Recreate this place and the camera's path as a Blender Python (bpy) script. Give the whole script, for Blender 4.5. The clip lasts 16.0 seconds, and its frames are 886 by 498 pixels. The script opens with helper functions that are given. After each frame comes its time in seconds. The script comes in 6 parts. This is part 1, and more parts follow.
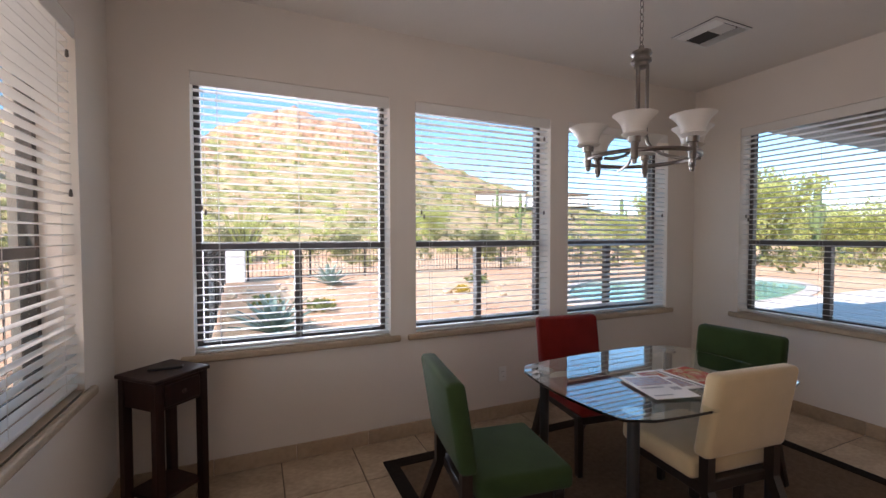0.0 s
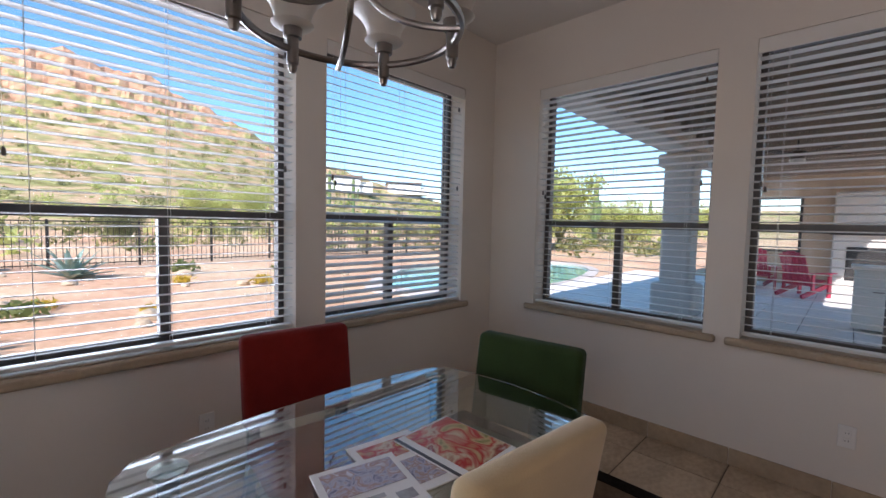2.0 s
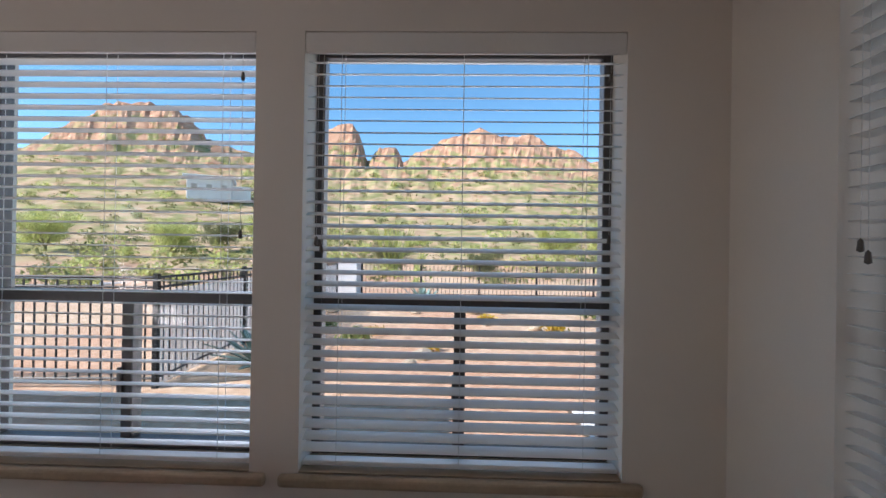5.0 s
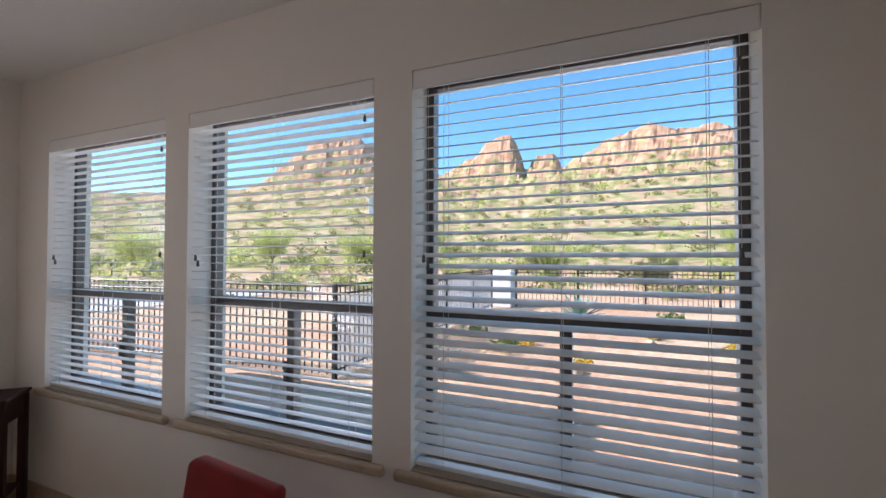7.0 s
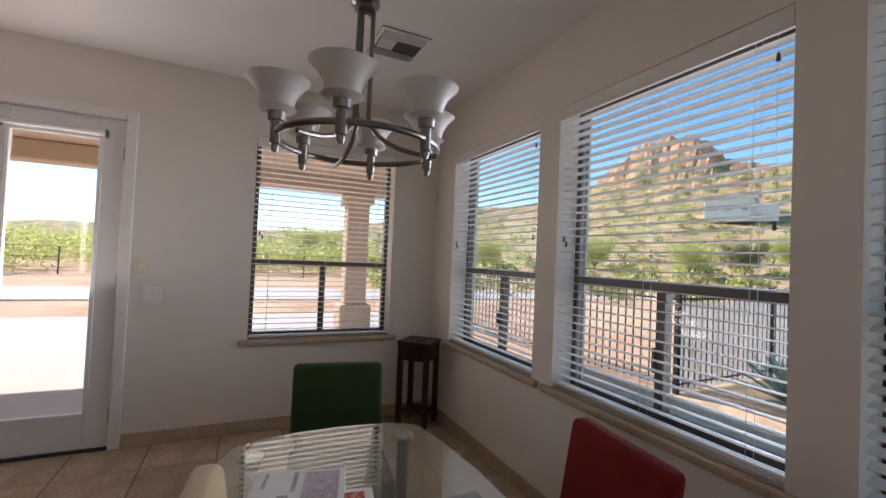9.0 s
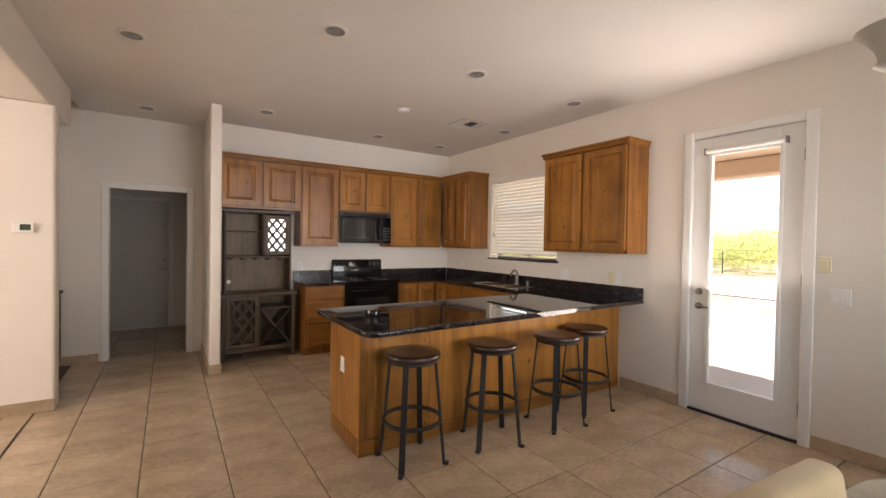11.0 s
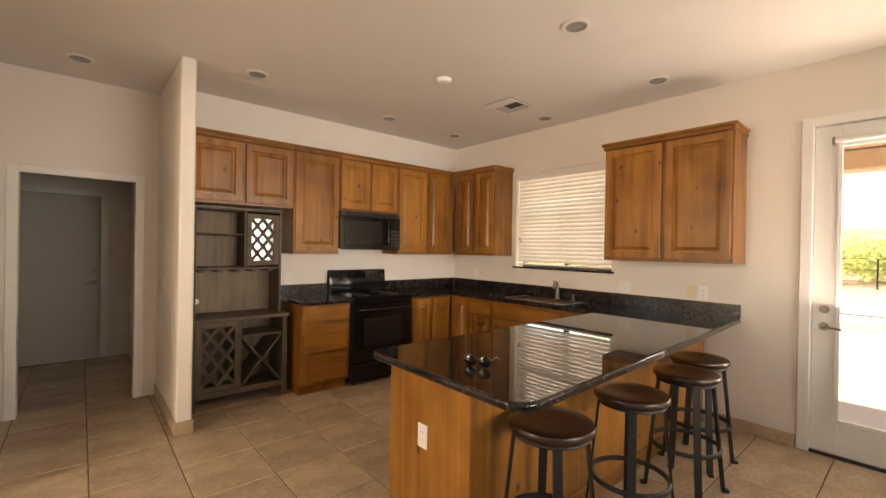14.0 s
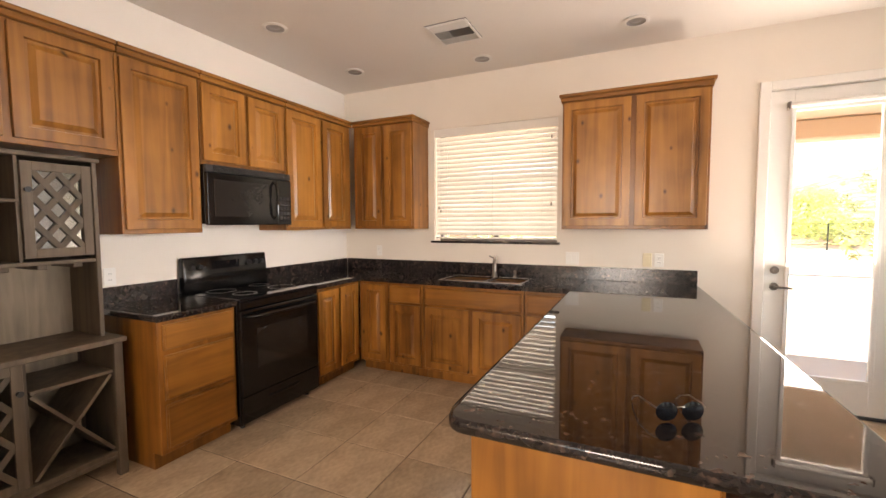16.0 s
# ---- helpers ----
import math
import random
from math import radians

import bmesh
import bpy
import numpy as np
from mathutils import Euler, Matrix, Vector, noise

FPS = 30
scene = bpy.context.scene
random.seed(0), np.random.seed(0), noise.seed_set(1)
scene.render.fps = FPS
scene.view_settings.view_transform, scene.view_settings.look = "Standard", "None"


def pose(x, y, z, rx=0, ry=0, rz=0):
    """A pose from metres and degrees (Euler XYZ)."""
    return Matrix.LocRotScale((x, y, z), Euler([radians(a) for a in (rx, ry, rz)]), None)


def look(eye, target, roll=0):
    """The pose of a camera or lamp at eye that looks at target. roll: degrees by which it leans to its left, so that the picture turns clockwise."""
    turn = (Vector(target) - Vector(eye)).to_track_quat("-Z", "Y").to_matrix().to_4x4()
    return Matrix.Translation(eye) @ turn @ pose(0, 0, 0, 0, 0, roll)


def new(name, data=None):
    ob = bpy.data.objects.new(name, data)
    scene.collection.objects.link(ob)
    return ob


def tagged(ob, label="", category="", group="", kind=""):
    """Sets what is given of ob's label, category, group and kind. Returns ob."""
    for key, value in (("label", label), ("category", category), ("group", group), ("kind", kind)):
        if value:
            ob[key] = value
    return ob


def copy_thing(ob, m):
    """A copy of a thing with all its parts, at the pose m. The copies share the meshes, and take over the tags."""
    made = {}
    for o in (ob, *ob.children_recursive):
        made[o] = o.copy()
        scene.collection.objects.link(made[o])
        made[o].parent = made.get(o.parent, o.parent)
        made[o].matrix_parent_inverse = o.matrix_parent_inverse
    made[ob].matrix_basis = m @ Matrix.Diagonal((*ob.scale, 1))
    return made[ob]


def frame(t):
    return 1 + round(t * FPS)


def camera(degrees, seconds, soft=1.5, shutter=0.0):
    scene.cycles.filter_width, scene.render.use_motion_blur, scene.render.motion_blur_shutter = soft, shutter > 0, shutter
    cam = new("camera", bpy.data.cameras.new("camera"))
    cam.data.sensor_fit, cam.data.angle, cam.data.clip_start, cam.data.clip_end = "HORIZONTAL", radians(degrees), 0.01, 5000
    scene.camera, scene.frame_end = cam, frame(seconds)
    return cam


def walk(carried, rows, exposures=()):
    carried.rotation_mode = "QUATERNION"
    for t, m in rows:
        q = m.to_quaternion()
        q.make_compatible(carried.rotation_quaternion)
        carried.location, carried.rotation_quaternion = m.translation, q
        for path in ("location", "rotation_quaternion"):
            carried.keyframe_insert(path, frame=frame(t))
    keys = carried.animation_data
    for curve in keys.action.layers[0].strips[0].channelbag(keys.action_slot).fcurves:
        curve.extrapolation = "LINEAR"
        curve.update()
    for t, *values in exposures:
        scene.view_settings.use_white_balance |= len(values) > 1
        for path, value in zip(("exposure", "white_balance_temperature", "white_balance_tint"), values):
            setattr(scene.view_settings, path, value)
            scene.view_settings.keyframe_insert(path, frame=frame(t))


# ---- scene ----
cam = camera(93.1, 16.0)
PATH = [
    (0, (0.742, 0.435, 1.46), (1.548, 2.264, 1.397), -0.1),
    (0.5, (0.808, 0.686, 1.451), (1.624, 2.509, 1.349), -0.3),
    (1, (1.056, 0.827, 1.377), (2.045, 2.564, 1.297), -0.2),
    (1.5, (1.466, 0.897, 1.366), (2.683, 2.482, 1.274), 0.4),
    (2, (1.874, 1.06, 1.37), (3.306, 2.452, 1.251), 1.3),
    (2.5, (2.283, 1.104, 1.354), (3.733, 2.476, 1.235), 2.0),
    (3, (2.705, 1.172, 1.366), (3.977, 2.709, 1.232), 2.2),
    (3.5, (2.975, 1.361, 1.366), (4.033, 3.055, 1.278), 1.5),
    (4, (3.331, 1.478, 1.465), (3.999, 3.362, 1.412), 0.9),
    (4.5, (3.579, 1.609, 1.534), (3.887, 3.585, 1.517), 0.9),
    (5, (3.756, 1.718, 1.603), (3.703, 3.717, 1.609), 0.9),
    (7.3, (3.992, 1.73, 1.637), (3.132, 3.535, 1.682), 0.2),
    (7.5, (3.981, 1.719, 1.634), (3.066, 3.497, 1.681), 0.3),
    (8, (3.926, 1.675, 1.639), (2.829, 3.346, 1.686), 0.5),
    (8.5, (3.855, 1.572, 1.569), (2.459, 3.003, 1.626), 1.1),
    (9, (3.783, 1.612, 1.482), (1.974, 2.462, 1.53), 2.5),
    (9.5, (3.748, 1.77, 1.437), (1.749, 1.735, 1.431), 2.9),
    (10, (3.825, 1.837, 1.432), (2.036, 0.943, 1.38), 1.6),
    (10.2, (3.862, 1.879, 1.457), (2.236, 0.715, 1.402), 1.2),
    (12.3, (3.993, 1.925, 1.449), (3.116, 0.127, 1.43), 1.6),
    (12.5, (4.029, 1.823, 1.45), (3.103, 0.05, 1.439), 1.6),
    (13, (4.069, 1.481, 1.428), (3.023, -0.223, 1.433), 1.7),
    (13.5, (4.075, 1.018, 1.435), (2.907, -0.606, 1.428), 1.5),
    (14, (4.111, 0.551, 1.464), (2.804, -0.963, 1.457), 1.0),
    (14.5, (4.067, 0.115, 1.449), (2.64, -1.286, 1.413), 0.7),
    (15, (3.982, -0.179, 1.44), (2.442, -1.453, 1.354), 0.5),
    (15.5, (3.972, -0.569, 1.459), (2.282, -1.631, 1.34), 0.0),
    (16, (3.936, -0.9, 1.432), (2.125, -1.739, 1.308), -0.3),
]
EXPOSURES = [(0.0, 1.21, 6330, 25), (1.5, 0.99, 6200, 26), (2.5, 0.99, 5990, 22), (5.0, 0.80, 5960, 21), (7.4, 1.08, 5900, 20), (8.2, 1.03, 5900, 19), (9.0, 0.82, 6380, 23), (9.5, 0.86, 6480, 22), (10.2, 1.33, 6900, 19), (12.3, 1.86, 7200, 19), (13.0, 1.78, 7700, 19), (14.5, 2.15, 8600, 20), (15.5, 2.43, 8050, 21), (16.0, 2.5, 7550, 21)]
walk(cam, [(t, look(eye, target, roll)) for t, eye, target, roll in PATH], EXPOSURES)

# ---- world, sun, large lights ----
SUN_EL, SUN_AZ = 38.0, 245.0          # degrees; azimuth clockwise from +y
world = bpy.data.worlds.new("World")
scene.world = world
world.use_nodes = True
wn = world.node_tree.nodes
wbg = wn["Background"]
sky = wn.new("ShaderNodeTexSky")
sky.sky_type = "NISHITA"
sky.sun_disc = False
sky.sun_elevation = radians(SUN_EL)
sky.sun_rotation = radians(SUN_AZ)
sky.air_density, sky.dust_density, sky.ozone_density, sky.altitude = 1.0, 0.0, 1.3, 1500.0
deep = wn.new("ShaderNodeHueSaturation")
deep.inputs["Hue"].default_value, deep.inputs["Saturation"].default_value = 0.482, 1.16
world.node_tree.links.new(sky.outputs[0], deep.inputs["Color"])
world.node_tree.links.new(deep.outputs[0], wbg.inputs[0])
wbg.inputs[1].default_value = 0.145
sun_data = bpy.data.lights.new("sun", "SUN")
sun_data.energy, sun_data.angle, sun_data.color = 5.0, radians(0.5), (1.0, 0.93, 0.82)
sun = new("sun", sun_data)
_az, _el = radians(SUN_AZ), radians(SUN_EL)
SUN_DIR = Vector((math.sin(_az) * math.cos(_el), math.cos(_az) * math.cos(_el), math.sin(_el)))
sun.matrix_world = look(SUN_DIR * 50, (0, 0, 0))


def window_lamp(name, at, toward, w, h, power, colour=(1.0, 0.97, 0.93), spread=180.0):
    """An area lamp added at a window's opening, to boost the light entering there."""
    d = bpy.data.lights.new(name, "AREA")
    d.shape, d.size, d.size_y, d.energy, d.color = "RECTANGLE", w, h, power, colour
    d.spread = radians(spread)
    ob = new(name, d)
    ob.matrix_world = look(at, toward)
    return ob


# ---- plan, metres ----
NY, EX, SY, CEIL = 3.30, 4.775, -3.95, 2.885   # inner faces: north wall, east wall, kitchen south wall; ceiling
WT = 0.25                                     # outer wall thickness
HALL_Y = -4.32                                # wall with the hall opening
EAST_END, THERM_Y = -0.72, -2.76              # end of the dining room's east wall; wall with the thermostat
SILL, HEAD = 0.75, 2.43
N_WIN = [(0.387, 1.598), (1.789, 2.988), (3.176, 4.393)]
E_WIN = [(1.675, 2.863), (0.30, 1.49)]
W_WIN = (1.66, 2.86)
K_WIN = (-2.82, -1.57, 1.245, 2.385)
DOOR = (-0.028, 0.79, 2.415)
PAT_Z = -0.08                                 # patio paving
GROUND_Z = -0.15

FILL_POWER = 3.2                               # base watts of the lamps added at the windows
# Added lamps, weighted per window; the third is weak to keep the hall dim.
for i, (a, b) in enumerate(N_WIN):
    window_lamp("sky_fill_north", ((a + b) / 2, NY + 0.21, 1.6), ((a + b) / 2, 0, 1.62), b - a - 0.06, 1.6, FILL_POWER * (2.2, 2.0, 0.5)[i], (0.86, 0.93, 1.0), 72.0)
for a, b in E_WIN:
    window_lamp("sky_fill_east", (EX + 0.21, (a + b) / 2, 1.6), (0, (a + b) / 2, 1.35), b - a - 0.06, 1.6, FILL_POWER * 0.4, (0.85, 0.93, 1.0))
# Two added lamps aimed upward, standing in for light bounced off the terrace.
window_lamp("bounce_fill_west", (-0.21, sum(W_WIN) / 2, 1.6), (4, sum(W_WIN) / 2, 2.9), 1.14, 1.6, FILL_POWER * 0.9, (1.0, 0.93, 0.84))
window_lamp("bounce_fill_door", (-0.21, 0.38, 1.3), (1.9, 0.2, 3.6), 0.5, 1.9, FILL_POWER * 3.8, (1.0, 0.94, 0.87))
window_lamp("sky_fill_kitchen", (-0.21, -2.195, 1.8), (4, -2.195, 1.5), 1.15, 1.05, FILL_POWER * 1.2, (1.0, 0.94, 0.86))

# ---- materials ----


def material(name, colour, rough=0.6, metal=0.0, vary=0.12, scale=6.0, fine=60.0, bump=0.1, spec=0.5, coat=0.0, stretch=(1, 1, 1), sheen=0.0, random_piece=0.0):
    """A surface with variation at two scales and fine relief."""
    m = bpy.data.materials.new(name)
    m.use_nodes = True
    nt = m.node_tree
    n, l = nt.nodes, nt.links
    b = n["Principled BSDF"]
    b.inputs["Roughness"].default_value = rough
    b.inputs["Metallic"].default_value = metal
    b.inputs["Specular IOR Level"].default_value = spec
    b.inputs["Coat Weight"].default_value = coat
    b.inputs["Coat Roughness"].default_value = 0.08
    b.inputs["Sheen Weight"].default_value = sheen
    tc = n.new("ShaderNodeTexCoord")
    mp = n.new("ShaderNodeMapping")
    mp.inputs["Scale"].default_value = stretch
    l.new(tc.outputs["Object"], mp.inputs[0])
    big = n.new("ShaderNodeTexNoise")
    big.inputs["Scale"].default_value, big.inputs["Detail"].default_value = scale, 4
    small = n.new("ShaderNodeTexNoise")
    small.inputs["Scale"].default_value, small.inputs["Detail"].default_value = fine, 3
    for t in (big, small):
        l.new(mp.outputs[0], t.inputs["Vector"])
    mix = n.new("ShaderNodeMix")
    mix.data_type = "FLOAT"
    mix.inputs[0].default_value = 0.4
    l.new(big.outputs[0], mix.inputs[2])
    l.new(small.outputs[0], mix.inputs[3])
    val = mix.outputs[0]
    if random_piece:
        oi = n.new("ShaderNodeObjectInfo")
        ma = n.new("ShaderNodeMath")
        ma.operation = "MULTIPLY_ADD"
        ma.inputs[1].default_value = random_piece
        l.new(oi.outputs["Random"], ma.inputs[0])
        l.new(val, ma.inputs[2])
        sub = n.new("ShaderNodeMath")
        sub.operation = "SUBTRACT"
        sub.inputs[1].default_value = random_piece / 2
        l.new(ma.outputs[0], sub.inputs[0])
        val = sub.outputs[0]
    ramp = n.new("ShaderNodeValToRGB")
    ramp.color_ramp.elements[0].position, ramp.color_ramp.elements[1].position = 0.3, 0.7
    ramp.color_ramp.elements[0].color = (*[c * (1 - vary) for c in colour], 1)
    ramp.color_ramp.elements[1].color = (*[min(1, c * (1 + vary)) for c in colour], 1)
    l.new(val, ramp.inputs[0])
    l.new(ramp.outputs[0], b.inputs["Base Color"])
    if bump:
        bp = n.new("ShaderNodeBump")
        bp.inputs["Strength"].default_value, bp.inputs["Distance"].default_value = bump, 0.01
        l.new(small.outputs[0], bp.inputs["Height"])
        l.new(bp.outputs[0], b.inputs["Normal"])
    return m


def glass(name, tint=(1, 1, 1), rough=0.0, ior=1.45):
    m = bpy.data.materials.new(name)
    m.use_nodes = True
    b = m.node_tree.nodes["Principled BSDF"]
    b.inputs["Base Color"].default_value = (*tint, 1)
    b.inputs["Roughness"].default_value = rough
    b.inputs["IOR"].default_value = ior
    b.inputs["Transmission Weight"].default_value = 1.0
    return m


def clear_pane(name):
    """Thin window glass: mostly clear, a faint gloss."""
    m = bpy.data.materials.new(name)
    m.use_nodes = True
    n, l = m.node_tree.nodes, m.node_tree.links
    n.remove(n["Principled BSDF"])
    tr, gl, mx, fr = n.new("ShaderNodeBsdfTransparent"), n.new("ShaderNodeBsdfGlossy"), n.new("ShaderNodeMixShader"), n.new("ShaderNodeLayerWeight")
    gl.inputs["Roughness"].default_value = 0.02
    tr.inputs[0].default_value = (0.94, 0.96, 0.95, 1)
    pw = n.new("ShaderNodeMath")
    pw.operation = "POWER"
    pw.inputs[1].default_value = 4.0
    sc = n.new("ShaderNodeMath")
    sc.operation = "MULTIPLY_ADD"
    sc.inputs[1].default_value, sc.inputs[2].default_value = 0.35, 0.025
    l.new(fr.outputs["Facing"], pw.inputs[0])
    l.new(pw.outputs[0], sc.inputs[0])
    l.new(sc.outputs[0], mx.inputs[0])
    l.new(tr.outputs[0], mx.inputs[1])
    l.new(gl.outputs[0], mx.inputs[2])
    l.new(mx.outputs[0], n["Material Output"].inputs[0])
    return m


def slat_material(name, colour, through_share):
    """White faux wood that lets some light through."""
    m = bpy.data.materials.new(name)
    m.use_nodes = True
    n, l = m.node_tree.nodes, m.node_tree.links
    b = n["Principled BSDF"]
    b.inputs["Base Color"].default_value = (*colour, 1)
    b.inputs["Roughness"].default_value = 0.4
    t, mx = n.new("ShaderNodeBsdfTranslucent"), n.new("ShaderNodeMixShader")
    t.inputs[0].default_value = (colour[0], colour[1] * 0.97, colour[2] * 0.90, 1)
    mx.inputs[0].default_value = through_share
    l.new(b.outputs[0], mx.inputs[1])
    l.new(t.outputs[0], mx.inputs[2])
    l.new(mx.outputs[0], n["Material Output"].inputs[0])
    return m


def wood(name, dark, light, along="z", knots=True, rough=0.35, scale=1.0, coat=0.2, piece=0.15):
    """Wood with grain along one axis and scattered knots."""
    m = bpy.data.materials.new(name)
    m.use_nodes = True
    n, l = m.node_tree.nodes, m.node_tree.links
    b = n["Principled BSDF"]
    b.inputs["Roughness"].default_value = rough
    b.inputs["Coat Weight"].default_value = coat
    b.inputs["Coat Roughness"].default_value = 0.2
    b.inputs["Specular IOR Level"].default_value = 0.35
    tc = n.new("ShaderNodeTexCoord")
    oi = n.new("ShaderNodeObjectInfo")
    add = n.new("ShaderNodeVectorMath")
    add.operation = "MULTIPLY_ADD"
    add.inputs[1].default_value = (7.0, 5.0, 3.0)
    l.new(oi.outputs["Random"], add.inputs[0])
    l.new(tc.outputs["Object"], add.inputs[2])
    mp = n.new("ShaderNodeMapping")
    s = {"x": (0.6, 9, 9), "y": (9, 0.6, 9), "z": (9, 9, 0.6)}[along]
    mp.inputs["Scale"].default_value = [v * scale for v in s]
    l.new(add.outputs[0], mp.inputs[0])
    g = n.new("ShaderNodeTexNoise")
    g.inputs["Scale"].default_value, g.inputs["Detail"].default_value, g.inputs["Distortion"].default_value = 2.2, 6, 0.6
    l.new(mp.outputs[0], g.inputs["Vector"])
    blot = n.new("ShaderNodeTexNoise")
    blot.inputs["Scale"].default_value, blot.inputs["Detail"].default_value = 3.0, 3
    l.new(add.outputs[0], blot.inputs["Vector"])
    mixf = n.new("ShaderNodeMix")
    mixf.data_type = "FLOAT"
    mixf.inputs[0].default_value = 0.4
    l.new(g.outputs[0], mixf.inputs[2])
    l.new(blot.outputs[0], mixf.inputs[3])
    pm = n.new("ShaderNodeMath")
    pm.operation = "MULTIPLY_ADD"
    pm.inputs[1].default_value = piece
    l.new(oi.outputs["Random"], pm.inputs[0])
    l.new(mixf.outputs[0], pm.inputs[2])
    ramp = n.new("ShaderNodeValToRGB")
    e = ramp.color_ramp.elements
    e[0].position, e[1].position = 0.36, 0.72
    e[0].color, e[1].color = (*dark, 1), (*light, 1)
    l.new(pm.outputs[0], ramp.inputs[0])
    out = ramp.outputs[0]
    if knots:
        ks = n.new("ShaderNodeSeparateXYZ")
        l.new(add.outputs[0], ks.inputs[0])
        kx = n.new("ShaderNodeMath")
        kx.operation = "ADD"
        l.new(ks.outputs[0], kx.inputs[0])
        l.new(ks.outputs[1], kx.inputs[1])
        kc = n.new("ShaderNodeCombineXYZ")
        l.new(kx.outputs[0], kc.inputs[0])
        l.new(ks.outputs[2], kc.inputs[1])
        mk = n.new("ShaderNodeMapping")
        mk.inputs["Scale"].default_value = (5.5, 3.6, 1)
        l.new(kc.outputs[0], mk.inputs[0])
        v = n.new("ShaderNodeTexVoronoi")
        v.voronoi_dimensions = "2D"
        v.inputs["Scale"].default_value = 1.0
        l.new(mk.outputs[0], v.inputs["Vector"])
        kr = n.new("ShaderNodeValToRGB")
        ke = kr.color_ramp.elements
        ke[0].position, ke[1].position = 0.035, 0.11
        ke[0].color, ke[1].color = (0.12, 0.08, 0.06, 1), (1, 1, 1, 1)
        kp = n.new("ShaderNodeSeparateColor")
        l.new(v.outputs["Color"], kp.inputs[0])
        kg = n.new("ShaderNodeMath")
        kg.operation = "GREATER_THAN"
        kg.inputs[1].default_value = 0.36
        l.new(kp.outputs[0], kg.inputs[0])
        kd = n.new("ShaderNodeMath")
        kd.operation = "MULTIPLY_ADD"
        kd.inputs[1].default_value = 0.07
        l.new(kp.outputs[1], kd.inputs[0])
        l.new(v.outputs["Distance"], kd.inputs[2])
        ka = n.new("ShaderNodeMath")
        ka.operation = "ADD"
        l.new(kg.outputs[0], ka.inputs[0])
        l.new(kd.outputs[0], ka.inputs[1])
        l.new(ka.outputs[0], kr.inputs[0])
        mul = n.new("ShaderNodeMix")
        mul.data_type, mul.blend_type = "RGBA", "MULTIPLY"
        mul.inputs[0].default_value = 0.85
        l.new(out, mul.inputs[6])
        l.new(kr.outputs[0], mul.inputs[7])
        out = mul.outputs[2]
    l.new(out, b.inputs["Base Color"])
    bp = n.new("ShaderNodeBump")
    bp.inputs["Strength"].default_value, bp.inputs["Distance"].default_value = 0.12, 0.004
    l.new(g.outputs[0], bp.inputs["Height"])
    l.new(bp.outputs[0], b.inputs["Normal"])
    return m


def granite(name, rough=0.028):
    m = bpy.data.materials.new(name)
    m.use_nodes = True
    n, l = m.node_tree.nodes, m.node_tree.links
    b = n["Principled BSDF"]
    b.inputs["Roughness"].default_value = rough
    b.inputs["Coat Weight"].default_value = 0.0
    b.inputs["Coat Roughness"].default_value = 0.03
    tc = n.new("ShaderNodeTexCoord")
    v = n.new("ShaderNodeTexVoronoi")
    v.inputs["Scale"].default_value = 90
    no = n.new("ShaderNodeTexNoise")
    no.inputs["Scale"].default_value, no.inputs["Detail"].default_value = 22, 8
    l.new(tc.outputs["Object"], v.inputs["Vector"])
    l.new(tc.outputs["Object"], no.inputs["Vector"])
    mx = n.new("ShaderNodeMix")
    mx.data_type = "FLOAT"
    mx.inputs[0].default_value = 0.35
    l.new(no.outputs[0], mx.inputs[2])
    l.new(v.outputs["Color"], mx.inputs[3])
    r = n.new("ShaderNodeValToRGB")
    e = r.color_ramp.elements
    e[0].position, e[0].color = 0.40, (0.009, 0.007, 0.007, 1)
    e[1].position, e[1].color = 0.74, (0.10, 0.062, 0.046, 1)
    x = e.new(0.6)
    x.color = (0.025, 0.019, 0.018, 1)
    l.new(mx.outputs[0], r.inputs[0])
    l.new(r.outputs[0], b.inputs["Base Color"])
    return m


M_WALL = material("wall_paint", (0.79, 0.73, 0.655), 0.85, vary=0.025, scale=2.5, fine=220, bump=0.12, spec=0.25)
M_CEIL = material("ceiling_paint", (0.82, 0.775, 0.72), 0.9, vary=0.025, scale=2.0, fine=160, bump=0.25, spec=0.2)
M_STUCCO = material("outer_stucco", (0.60, 0.45, 0.33), 0.95, vary=0.08, scale=3, fine=90, bump=0.5, spec=0.1)
M_SILL = material("sill_stone", (0.46, 0.36, 0.25), 0.45, vary=0.14, scale=9, fine=70, bump=0.08)
M_TILE = material("floor_tile", (0.475, 0.365, 0.25), 0.2, vary=0.28, scale=3.2, fine=26, bump=0.03, random_piece=0.18, stretch=(1, 1.6, 1))
M_GROUT = material("grout", (0.10, 0.075, 0.052), 0.9, vary=0.15, scale=12)
M_BASE = material("baseboard_stone", (0.44, 0.33, 0.22), 0.35, vary=0.2, scale=5, fine=30, bump=0.05, random_piece=0.2)
M_PAVER = material("terracotta_paver", (0.19, 0.125, 0.085), 0.55, vary=0.25, scale=5, fine=40, random_piece=0.3)
M_TRIM = material("white_trim", (0.80, 0.775, 0.73), 0.45, vary=0.02, bump=0.02)
M_DOORP = material("door_paint", (0.80, 0.78, 0.745), 0.4, vary=0.02, bump=0.03)
# Darker than door_paint; used on the hall's end door and far house windows.
M_GREIGE = material("greige_flat", (0.42, 0.385, 0.34), 0.5, vary=0.03, bump=0.03)
M_BRONZE = material("bronze_frame", (0.095, 0.083, 0.075), 0.4, metal=0.3, vary=0.2, bump=0.03)
M_PANE = clear_pane("window_glass")
M_SLAT = slat_material("slat_white", (0.84, 0.825, 0.79), 0.10)
